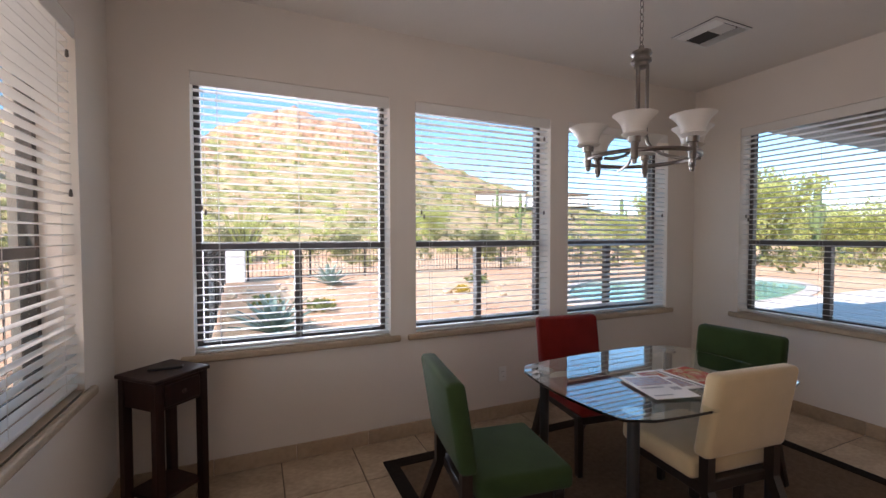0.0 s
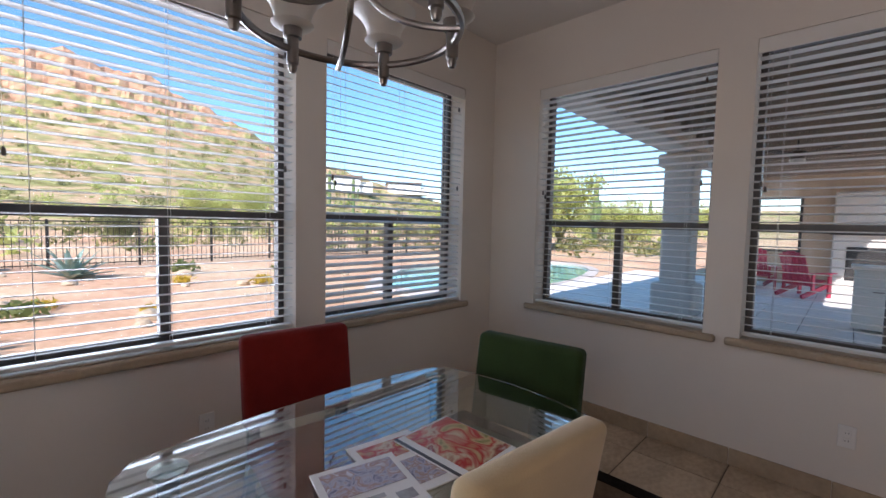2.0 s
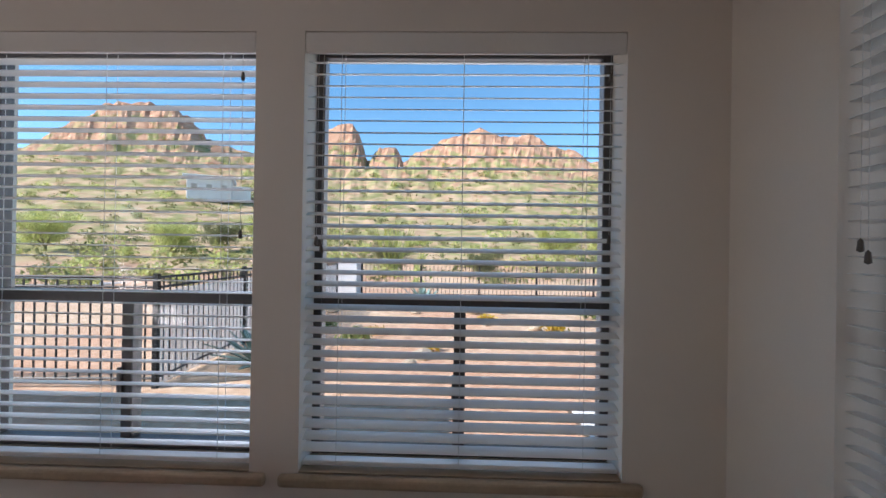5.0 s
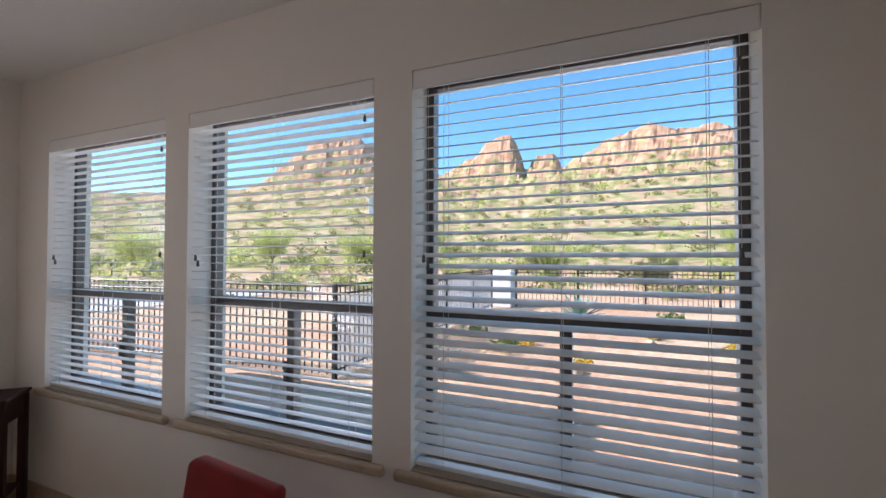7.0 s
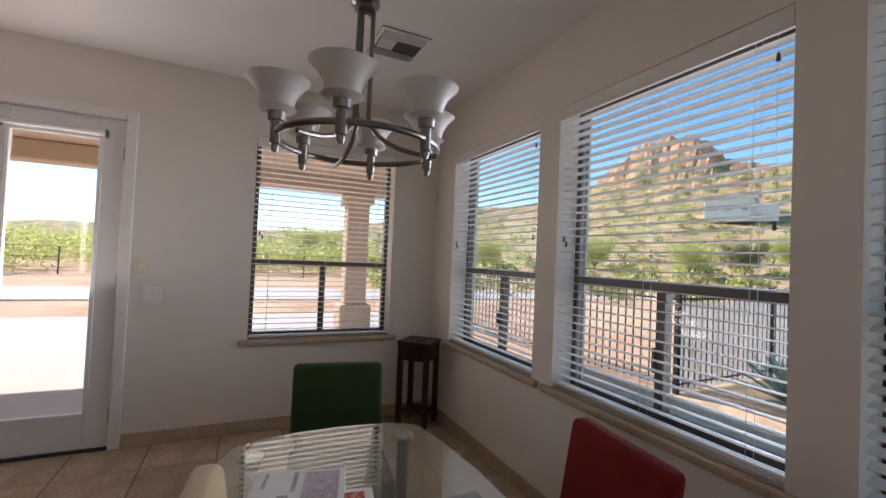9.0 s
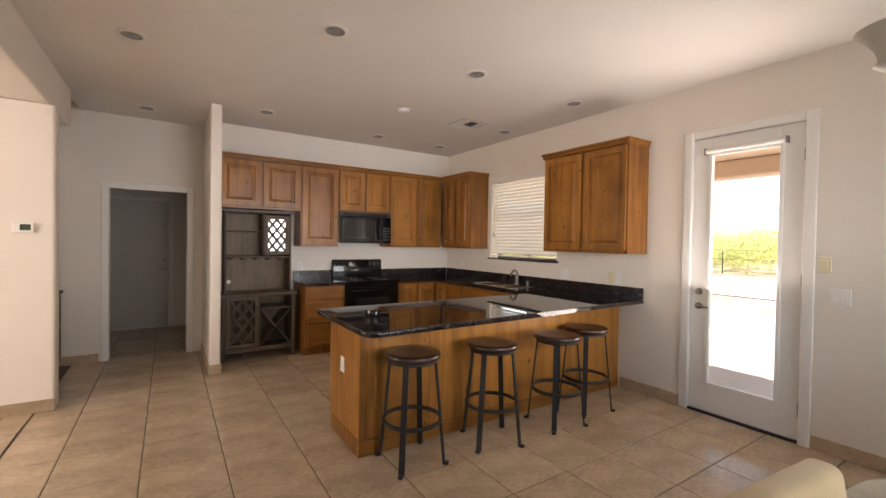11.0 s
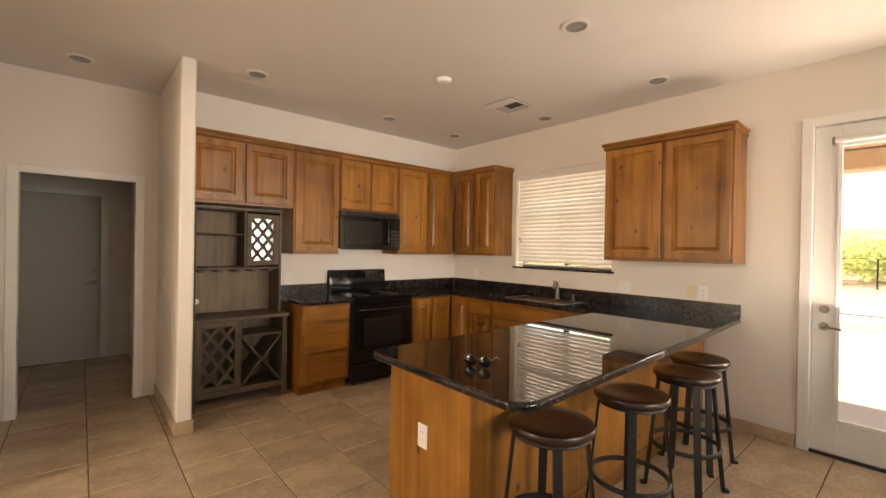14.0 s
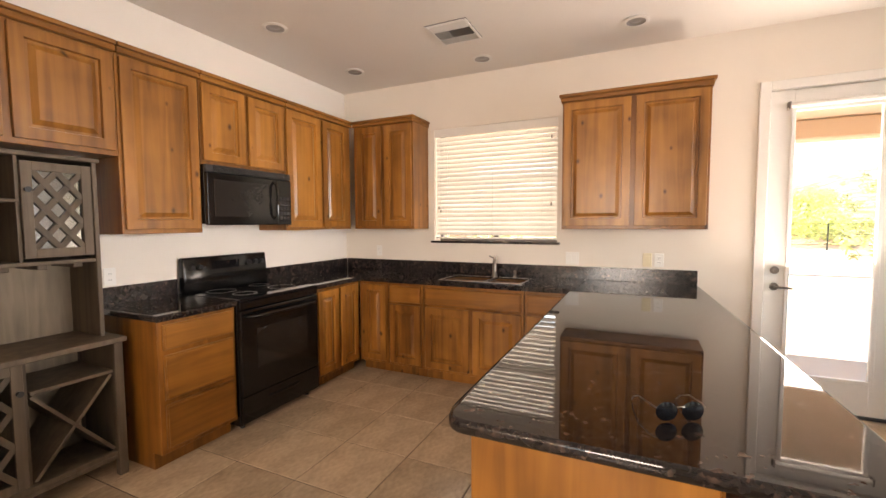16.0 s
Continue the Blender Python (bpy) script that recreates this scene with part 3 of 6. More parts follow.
blind("x", 0.0, -1, *W_WIN, SILL + 0.005, HEAD, -4, M_SLAT, "open white faux-wood blind in the west window")
window("window_7", "x", 0.0, -1, *K_WIN)
blind("x", 0.0, -1, K_WIN[0], K_WIN[1], K_WIN[2] + 0.012, K_WIN[3], 66, M_SLATK, "nearly closed cream blind glowing above the sink", 0.0455)
tagged(box("window_sill", (-0.1, K_WIN[0] - 0.03, K_WIN[2] - 0.018), (0.03, K_WIN[1] + 0.03, K_WIN[2] + 0.004), M_GRANITE, None, 0.004), "dark granite sill under the kitchen window", "sill", kind="structure")


def glass_door():
    """The tall white back door with one long glass light."""
    y0, y1, h = DOOR
    root = thing("door_1", "closed white back door with one long glass light", "door", kind="structure")
    for n, lo, hi in (("casing", (0.0, y0 - 0.06, 0), (0.018, y0 + 0.012, h + 0.055)), ("casing", (0.0, y1 - 0.012, 0), (0.018, y1 + 0.06, h + 0.055)), ("casing", (0.0, y0 + 0.012, h - 0.012), (0.018, y1 - 0.012, h + 0.055))):
        box(n, lo, hi, M_TRIM, root, 0.005)
    for lo, hi in (((-0.14, y0, 0.0), (-0.001, y0 + 0.014, h)), ((-0.14, y1 - 0.014, 0.0), (-0.001, y1, h)), ((-0.14, y0 + 0.014, h - 0.014), (-0.001, y1 - 0.014, h))):
        box("jamb", lo, hi, M_TRIM, root, 0.002)
    a, b, x0, x1 = y0 + 0.017, y1 - 0.017, -0.055, -0.012
    s = 0.145
    leaf = box("stile", (x0, a, 0.02), (x1, a + s, h - 0.018), M_DOORP, root, 0.003)
    box("stile", (x0, b - s, 0.02), (x1, b, h - 0.018), M_DOORP, root, 0.003)
    box("rail", (x0, a + s, 0.02), (x1, b - s, 0.27), M_DOORP, root, 0.003)
    box("rail", (x0, a + s, h - 0.17), (x1, b - s, h - 0.018), M_DOORP, root, 0.003)
    for lo, hi in (((x1, a + s - 0.02, 0.25), (x1 + 0.012, a + s + 0.008, h - 0.15)), ((x1, b - s - 0.008, 0.25), (x1 + 0.012, b - s + 0.02, h - 0.15)), ((x1, a + s, 0.25), (x1 + 0.012, b - s, 0.278)), ((x1, a + s, h - 0.178), (x1 + 0.012, b - s, h - 0.15))):
        box("glazing_bead", lo, hi, M_DOORP, root, 0.004)
    p = box("pane", (-0.036, a + s, 0.27), (-0.031, b - s, h - 0.17), M_PANE, root)
    p.visible_shadow = False
    # rolled shade at the head of the light
    bm = bmesh.new()
    tube(bm, (0.016, a + s - 0.035, h - 0.135), (0.016, b - s + 0.035, h - 0.135), 0.020, seg=14)
    part("shade_roll", bm, M_TRIM, root, "rolled-up white shade", True)
    for y in (a + s - 0.04, b - s + 0.04):
        box("shade_bracket", (-0.012, y - 0.008, h - 0.165), (0.034, y + 0.008, h - 0.11), M_NICKEL, root, 0.003)
    box("threshold", (-0.2, y0 + 0.014, 0.001), (0.012, y1 - 0.014, 0.02), M_BLACKM, root, 0.004, "black threshold strip")
    for z in (0.25, 1.22, 2.15):
        box("hinge", (-0.012, b - 0.004, z - 0.05), (0.003, b + 0.010, z + 0.05), M_NICKEL, root, 0.003)
    bm = bmesh.new()
    for r0, r1, z in ((0.03, 0.026, 1.06), (0.03, 0.026, 0.935)):
        tube(bm, (x1, a + 0.065, z), (x1 + 0.014, a + 0.065, z), r0, r1, 20)
    tube(bm, (x1 + 0.014, a + 0.065, 1.06), (x1 + 0.03, a + 0.065, 1.06), 0.012, seg=12)
    sweep(bm, [(x1 + 0.012, a + 0.065, 0.935), (x1 + 0.045, a + 0.065, 0.935), (x1 + 0.05, a + 0.10, 0.935), (x1 + 0.05, a + 0.165, 0.930)], 0.008)
    part("door_handle", bm, M_NICKEL, root, "nickel lever handle and bolt", True)


glass_door()
for args in (("y", NY, -1, 0.0, EX), ("x", EX, -1, EAST_END, NY - 0.013), ("x", 0.0, 1, DOOR[1] + 0.062, NY - 0.013), ("x", 0.0, 1, -0.69, DOOR[0] - 0.062), ("y", THERM_Y, 1, EX - 0.07, 7.5), ("x", 3.55, 1, HALL_Y, -3.16), ("x", 3.445, -1, -3.5, -3.16), ("y", -3.16, 1, 3.435, 3.56), ("y", HALL_Y, 1, 4.59, 6.5)):
    baseboard("baseboard", *args)


def hall_door():
    root = thing("door_2", "white cased opening to the dim hall", "door", kind="structure")
    y = HALL_Y
    for lo, hi in (((3.652, y, 0), (3.725, y + 0.018, 2.09)), ((4.50, y, 0), (4.573, y + 0.018, 2.09)), ((3.725, y, 2.022), (4.50, y + 0.018, 2.09))):
        box("casing", lo, hi, M_TRIM, root, 0.005)
    for lo, hi in (((3.715, y - 0.12, 0), (3.727, y - 0.001, 2.035)), ((4.498, y - 0.12, 0), (4.51, y - 0.001, 2.035))):
        box("jamb", lo, hi, M_TRIM, root, 0.002)
    root = thing("door_3", "closed plain door at the hall's end, drawn in greige", "door", kind="structure")
    y = -6.3
    box("leaf", (3.92, y, 0.015), (4.71, y + 0.035, 2.03), M_GREIGE, root, 0.003)
    for lo, hi in (((3.85, y, 0), (3.918, y + 0.018, 2.10)), ((4.712, y, 0), (4.775, y + 0.018, 2.10)), ((3.918, y, 2.033), (4.712, y + 0.018, 2.10))):
        box("casing", lo, hi, M_TRIM, root, 0.004)
    bm = bmesh.new()
    tube(bm, (3.98, y + 0.035, 0.95), (3.98, y + 0.05, 0.95), 0.028, seg=16)
    sweep(bm, [(3.98, y + 0.05, 0.95), (3.98, y + 0.075, 0.95), (4.08, y + 0.075, 0.945)], 0.008)
    tube(bm, (3.98, y + 0.035, 1.09), (3.98, y + 0.055, 1.09), 0.026, seg=16)
    part("door_handle", bm, M_NICKEL, root, "nickel lever handle and bolt", True)


hall_door()

# ---- dining room ----


def dining_chair(colour_mat, label, x, y, rz):
    """Padded chair; local front is +y, backrest at -y; the origin lies under the backrest's top."""
    root = thing("dining_chair", label, "chair", "chairs round the table", pose(x, y, 0.012, 0, 0, rz))
    w = 0.47
    bm = bmesh.new()
    slab(bm, (-w / 2, 0.085, 0.375), (w / 2, 0.52, 0.475), 0.03, 4)
    part("seat", bm, colour_mat, root, smooth=True)
    bm = bmesh.new()
    vs = slab(bm, (-w / 2, -0.035, 0.50), (w / 2, 0.045, 0.878), 0.026, 4)
    for v in bm.verts:
        v.co.y += (0.50 - v.co.z) * 0.16 + 0.05
        v.co.y -= 0.012 * (1 - (2 * v.co.x / w) ** 2)
    part("backrest", bm, colour_mat, root, smooth=True)
    bm = bmesh.new()
    slab(bm, (-w / 2 + 0.03, 0.06, 0.325), (w / 2 - 0.03, 0.49, 0.376), 0.004)
    part("seat_frame", bm, M_LEG, root)
    for sx in (-1, 1):
        bm = bmesh.new()
        vs = slab(bm, (sx * 0.205 - 0.022, 0.43, 0.0), (sx * 0.205 + 0.022, 0.475, 0.374), 0.004)
        for v in bm.verts:
            if v.co.z < 0.1:
                v.co.x = sx * 0.205 + (v.co.x - sx * 0.205) * 0.7
        part("leg", bm, M_LEG, root)
        bm = bmesh.new()
        for z0, z1, y0, y1 in ((0.0, 0.36, -0.10, 0.045), (0.36, 0.60, 0.045, 0.045)):
            vs = slab(bm, (sx * 0.195 - 0.021, -0.022, z0), (sx * 0.195 + 0.021, 0.022, z1))
            for v in vs:
                v.co.y += y0 if abs(v.co.z - z0) < 0.01 else y1
        part("leg", bm, M_LEG, root)
    return root


dining_chair(M_REDF, "rust red padded dining chair with dark legs", 2.745, 2.80, 173)
dining_chair(M_GREENF, "dark green padded dining chair facing the window", 3.39, 2.01, 97)
dining_chair(M_CREAMF, "cream padded dining chair with dark splayed legs", 2.675, 1.53, -6)
dining_chair(M_GREENF, "green padded dining chair near the corner stand", 1.47, 2.105, -98)


def dining_table():
    root = thing("dining_table", "glass-topped dining table on four dark metal legs", "table", "", pose(2.60, 1.955, 0.012, 0, 0, 0))
    a, b, n = 0.565, 0.375, 12
    out = []
    for s in range(4):
        for k in range(n):
            u = -1 + 2 * k / n
            bow = 1 - u * u
            rc = max(0, abs(u) - 0.9) * 0.5
            if s == 0:
                out.append((u * a, -b - 0.055 * bow + rc * 0.6))
            elif s == 1:
                out.append((a + 0.06 * bow - rc * 0.6, u * b))
            elif s == 2:
                out.append((-u * a, b + 0.055 * bow - rc * 0.6))
            else:
                out.append((-a - 0.06 * bow + rc * 0.6, -u * b))
    bm = bmesh.new()
    lo = [bm.verts.new((x, y, 0.726)) for x, y in out]
    hi = [bm.verts.new((x, y, 0.738)) for x, y in out]
    bm.faces.new(lo[::-1])
    bm.faces.new(hi)
    for k in range(len(out)):
        q = (k + 1) % len(out)
        bm.faces.new((lo[k], lo[q], hi[q], hi[k]))
    part("tabletop", bm, M_TGLASS, root, "clear tempered glass top with bowed edges")
    for sx in (-1, 1):
        for sy in (-1, 1):
            x, y = sx * 0.47, sy * 0.29
            bm = bmesh.new()
            tube(bm, (x, y, 0), (x, y, 0.705), 0.021, 0.025, 20)
            leg = part("leg", bm, M_BLACKM, root, smooth=True)
            bm = bmesh.new()
            lathe(bm, [(0.001, 0.705), (0.03, 0.706), (0.045, 0.715), (0.045, 0.7255), (0.001, 0.7258)], 20, (x, y, 0))
            part("glass_cup", bm, M_CHROME, leg, "bright metal glass mount", True)
    return root


dining_table()


def photo_print(name, scale, colours):
    """Glossy print of a blotchy photograph."""
    m = bpy.data.materials.new(name)
    m.use_nodes = True
    n, l = m.node_tree.nodes, m.node_tree.links
    b = n["Principled BSDF"]
    b.inputs["Roughness"].default_value = 0.25
    tc = n.new("ShaderNodeTexCoord")
    no = n.new("ShaderNodeTexNoise")
    no.inputs["Scale"].default_value, no.inputs["Detail"].default_value, no.inputs["Distortion"].default_value = scale, 3, 1.2
    l.new(tc.outputs["Object"], no.inputs["Vector"])
    r = n.new("ShaderNodeValToRGB")
    e = r.color_ramp.elements
    e[0].position, e[0].color, e[1].position, e[1].color = 0.34, (*colours[0], 1), 0.68, (*colours[-1], 1)
    for k, c in enumerate(colours[1:-1]):
        x = e.new(0.34 + 0.34 * (k + 1) / (len(colours) - 1))
        x.color = (*c, 1)
    l.new(no.outputs[0], r.inputs[0])
    l.new(r.outputs[0], b.inputs["Base Color"])
    return m


PRINT_FOOD = photo_print("print_food", 7, [(0.10, 0.14, 0.03), (0.55, 0.42, 0.22), (0.45, 0.03, 0.03), (0.62, 0.50, 0.34), (0.30, 0.05, 0.04), (0.72, 0.68, 0.60)])
PRINT_PALE = photo_print("print_pale", 30, [(0.22, 0.20, 0.28), (0.50, 0.48, 0.58), (0.42, 0.28, 0.24), (0.66, 0.64, 0.70)])


def booklet(label, x, y, rz, w, h, blocks, z):
    root = thing("magazine", label, "magazine", "papers on the table", pose(x, y, z, 0, 0, rz))
    bm = bmesh.new()
    slab(bm, (-w / 2, -h / 2, 0), (w / 2, h / 2, 0.005), 0.001)
    part("page_block", bm, M_PAPER, root)
    for k, (x0, y0, x1, y1, c) in enumerate(blocks):
        mt = c if isinstance(c, bpy.types.Material) else material("print_ink", c, 0.35, vary=0.45, scale=22, fine=60, bump=0)
        box("printed_block", (x0 * w - w / 2, y0 * h - h / 2, 0.0055), (x1 * w - w / 2, y1 * h - h / 2, 0.0062), mt, root)
    return root


TZ = 0.7505
booklet("white printed brochure with pale photographs", 2.425, 1.795, -14, 0.216, 0.278, [(0.08, 0.55, 0.92, 0.93, PRINT_PALE), (0.08, 0.42, 0.6, 0.47, (0.35, 0.35, 0.37)), (0.7, 0.3, 0.9, 0.42, (0.3, 0.3, 0.32)), (0.08, 0.1, 0.5, 0.14, (0.4, 0.4, 0.42))], TZ + 0.007)
booklet("magazine with a red and gold food cover", 2.715, 1.815, 1, 0.215, 0.265, [(0.16, 0.06, 0.98, 0.97, PRINT_FOOD), (0.0, 0.0, 0.05, 1.0, (0.03, 0.03, 0.035))], TZ + 0.007)
booklet("white folded leaflet under the magazine", 2.565, 1.86, -9, 0.2, 0.27, [(0.1, 0.1, 0.9, 0.5, PRINT_PALE), (0.1, 0.6, 0.9, 0.9, PRINT_FOOD)], TZ)


def corner_stand():
    root = thing("plant_stand", "dark mahogany corner stand with one drawer", "stand", "", pose(0.272, 3.068, 0.001, 0, 0, 45))
    w, d, h = 0.285, 0.285, 0.748
    box("top", (-w / 2 - 0.012, -d / 2 - 0.012, h - 0.022), (w / 2 + 0.012, d / 2 + 0.012, h), M_MAHOG, root, 0.005)
    box("apron", (-w / 2 + 0.006, -d / 2 + 0.006, h - 0.165), (w / 2 - 0.006, d / 2 - 0.006, h - 0.022), M_MAHOG, root, 0.003)
    dr = box("drawer", (-w / 2 + 0.045, -d / 2 - 0.004, h - 0.15), (w / 2 - 0.045, -d / 2 + 0.01, h - 0.04), M_MAHOG, root, 0.004)
    bm = bmesh.new()
    bmesh.ops.create_uvsphere(bm, u_segments=12, v_segments=8, radius=0.012, matrix=Matrix.Translation((0, -d / 2 - 0.012, h - 0.095)))
    part("knob", bm, M_MAHOG, dr, smooth=True)
    for sx in (-1, 1):
        for sy in (-1, 1):
            box("leg", (sx * (w / 2 - 0.02) - 0.022, sy * (d / 2 - 0.02) - 0.022, 0), (sx * (w / 2 - 0.02) + 0.022, sy * (d / 2 - 0.02) + 0.022, h - 0.022), M_MAHOG, root, 0.004)
    box("shelf", (-w / 2 + 0.02, -d / 2 + 0.02, 0.11), (w / 2 - 0.02, d / 2 - 0.02, 0.13), M_MAHOG, root, 0.003)
    tagged(box("remote_control", (0.20, 3.05, h + 0.0015), (0.36, 3.095, h + 0.014), M_BLACKM, None, 0.004), "dark slim remote lying on the corner stand", "remote")


corner_stand()


def rug():
    root = thing("area_rug", "brown woven rug with a black border under the table", "rug")
    box("field", (1.54, 1.0, 0.001), (4.05, 2.92, 0.008), M_RUG, root, 0.002)
    for lo, hi in (((1.455, 0.90, 0.001), (1.54, 3.015, 0.012)), ((4.05, 0.90, 0.001), (4.14, 3.02, 0.012)), ((1.54, 0.90, 0.001), (4.05, 1.0, 0.012)), ((1.54, 2.92, 0.001), (4.05, 3.015, 0.012))):
        box("border", lo, hi, M_RUGB, root, 0.003)


rug()


def chandelier():
    cx, cy = 2.445, 1.925
    root = thing("chandelier", "brushed nickel ring chandelier with six frosted glass shades", "chandelier", "", pose(cx, cy, CEIL))
    zr, R = 1.832 - CEIL, 0.252
    bm = bmesh.new()
    lathe(bm, [(0.001, -0.03), (0.035, -0.028), (0.06, -0.012), (0.065, -0.001), (0.001, -0.001)], 24)
    part("canopy", bm, M_NICKEL, root, smooth=True)
    z = -0.03
    hub = 2.33 - CEIL
    k = 0
    bm = bmesh.new()
    while z - 0.035 > hub + 0.02:
        ring = [Vector((0.009 * math.cos(a), 0, 0.02 * math.sin(a))) for a in [2 * math.pi * i / 10 for i in range(11)]]
        rot = Matrix.Rotation(math.pi / 2 * (k % 2), 4, "Z")
        sweep(bm, [rot @ p + Vector((0, 0, z - 0.02)) for p in ring], 0.0025, 6)
        z -= 0.033
        k += 1
    part("chain", bm, M_NICKEL, root, smooth=True)
    bm = bmesh.new()
    lathe(bm, [(0.001, 0.04), (0.012, 0.04), (0.014, 0.015), (0.045, 0.012), (0.048, 0.0), (0.038, -0.01), (0.038, -0.022), (0.046, -0.026), (0.046, -0.036), (0.034, -0.044), (0.034, -0.06), (0.02, -0.066), (0.001, -0.066)], 24, (0, 0, hub))
    part("hub", bm, M_NICKEL, root, smooth=True)
    bm = bmesh.new()
    torus(bm, R, 0.010, (0, 0, zr), 64, 8)
    part("ring", bm, M_NICKEL, root, smooth=True)
    for i in range(3):
        a = radians(36 + 30 + 120 * i)
        u = Vector((math.cos(a), math.sin(a), 0))
        pts = []
        for s in range(6):
            pts.append(u * 0.027 + Vector((0, 0, hub - 0.06 + (zr + 0.10 - hub + 0.06) * s / 5)))
        for s in range(1, 9):
            t = s / 8 * math.pi / 2
            pts.append(u * (0.027 + (R - 0.027) * (1 - math.cos(t))) + Vector((0, 0, zr + 0.10 - 0.12 * math.sin(t))))
        bm = bmesh.new()
        sweep(bm, pts, 0.008, 8)
        part("arm", bm, M_NICKEL, root, smooth=True)
    for i in range(6):
        a = radians(36 + 60 * i)
        p = (R * math.cos(a), R * math.sin(a), zr)
        bm = bmesh.new()
        lathe(bm, [(0.001, -0.062), (0.008, -0.06), (0.012, -0.05), (0.012, -0.04), (0.016, -0.036), (0.016, 0.03), (0.024, 0.032), (0.026, 0.056), (0.001, 0.058)], 18, p)
        cup = part("lamp_cup", bm, M_NICKEL, root, smooth=True)
        bm = bmesh.new()
        prof = [(0.022, 0.056), (0.046, 0.059), (0.056, 0.067), (0.047, 0.072), (0.049, 0.088), (0.056, 0.108), (0.069, 0.128), (0.088, 0.147), (0.092, 0.150)]
        lathe(bm, prof + [(r - 0.004, z0) for r, z0 in prof[::-1]], 28, p)
        part("shade", bm, M_SHADE, cup, "frosted white bell glass shade", True)


chandelier()


def outlet(name, label, m, mat=M_PLATE, kind="outlet", gang=1):
    """A cover plate; local front is -y."""
    root = thing(name, label, kind, "", m)
    w = 0.07 + 0.046 * (gang - 1)
    box("cover_plate", (-w / 2, -0.006, -0.0575), (w / 2, 0.0, 0.0575), mat, root, 0.003)
    for g in range(gang):
        x = (g - (gang - 1) / 2) * 0.046
        if kind == "switch":
            box("rocker", (x - 0.016, -0.010, -0.033), (x + 0.016, -0.006, 0.033), mat, root, 0.002)
        else:
            for z in (-0.02, 0.02):
                s = box("socket", (x - 0.016, -0.0085, z - 0.014), (x + 0.016, -0.006, z + 0.014), mat, root, 0.004)
                for dx in (-0.006, 0.006):
                    box("slot", (x + dx - 0.001, -0.0088, z - 0.005), (x + dx + 0.001, -0.0084, z + 0.005), M_BLACKM, s)


outlet("wall_outlet", "white outlet plate low on the north wall", pose(2.523, NY - 0.001, 0.352))
outlet("wall_outlet", "white outlet plate low on the east wall", pose(EX - 0.001, 1.02, 0.35, 0, 0, -90))
outlet("wall_switch", "white rocker switch beside the back door", pose(0.001, 0.99, 1.12, 0, 0, 90), M_PLATE, "switch", 2)
outlet("wall_switch", "ivory switch above the white one", pose(0.001, 0.905, 1.34, 0, 0, 90), M_PLATEI, "switch")
outlet("wall_switch", "white double rocker switch on the wall's end", pose(EX - 0.001, -0.47, 1.05, 0, 0, -90), M_PLATE, "switch", 2)
outlet("wall_switch", "white switch on the fin wall", pose(3.551, -3.86, 1.10, 0, 0, 90), M_PLATE, "switch")


def picture():
    root = thing("framed_picture", "framed pair of landscape photographs in a grey mat", "picture", "", pose(EX - 0.001, 0, 0))
    y0, y1, z0, z1 = -0.66, 0.18, 1.65, 1.995
    for lo, hi in (((-0.022, y0, z0), (0, y0 + 0.02, z1)), ((-0.022, y1 - 0.02, z0), (0, y1, z1)), ((-0.022, y0 + 0.02, z0), (0, y1 - 0.02, z0 + 0.02)), ((-0.022, y0 + 0.02, z1 - 0.02), (0, y1 - 0.02, z1))):
        box("frame", lo, hi, wood("frame_oak", (0.28, 0.15, 0.06), (0.45, 0.27, 0.12), along="y", knots=False), root, 0.003)
    box("mat_board", (-0.012, y0 + 0.02, z0 + 0.02), (-0.004, y1 - 0.02, z1 - 0.02), material("mat_board", (0.52, 0.53, 0.50), 0.8, vary=0.04), root)
    for a, b, c in ((-0.60, -0.43, (0.16, 0.13, 0.11)), (-0.37, -0.12, (0.14, 0.20, 0.28)), (-0.06, 0.12, (0.18, 0.17, 0.14))):
        box("photograph", (-0.0135, a, z0 + 0.075), (-0.0125, b, z1 - 0.075), material("photo", c, 0.4, vary=0.7, scale=9, fine=30, bump=0), root)
    g = box("picture_glass", (-0.0165, y0 + 0.02, z0 + 0.02), (-0.0155, y1 - 0.02, z1 - 0.02), M_PANE, root)
    g.visible_shadow = False


picture()


def thermostat():
    root = thing("thermostat", "white thermostat with a dark green display", "thermostat", "", pose(4.895, THERM_Y + 0.001, 1.519))
    box("housing", (-0.065, 0, -0.04), (0.065, 0.022, 0.04), M_PLATE, root, 0.006)
    box("display", (-0.045, 0.022, -0.024), (0.02, 0.0235, 0.024), material("lcd", (0.05, 0.07, 0.05), 0.2), root)


thermostat()


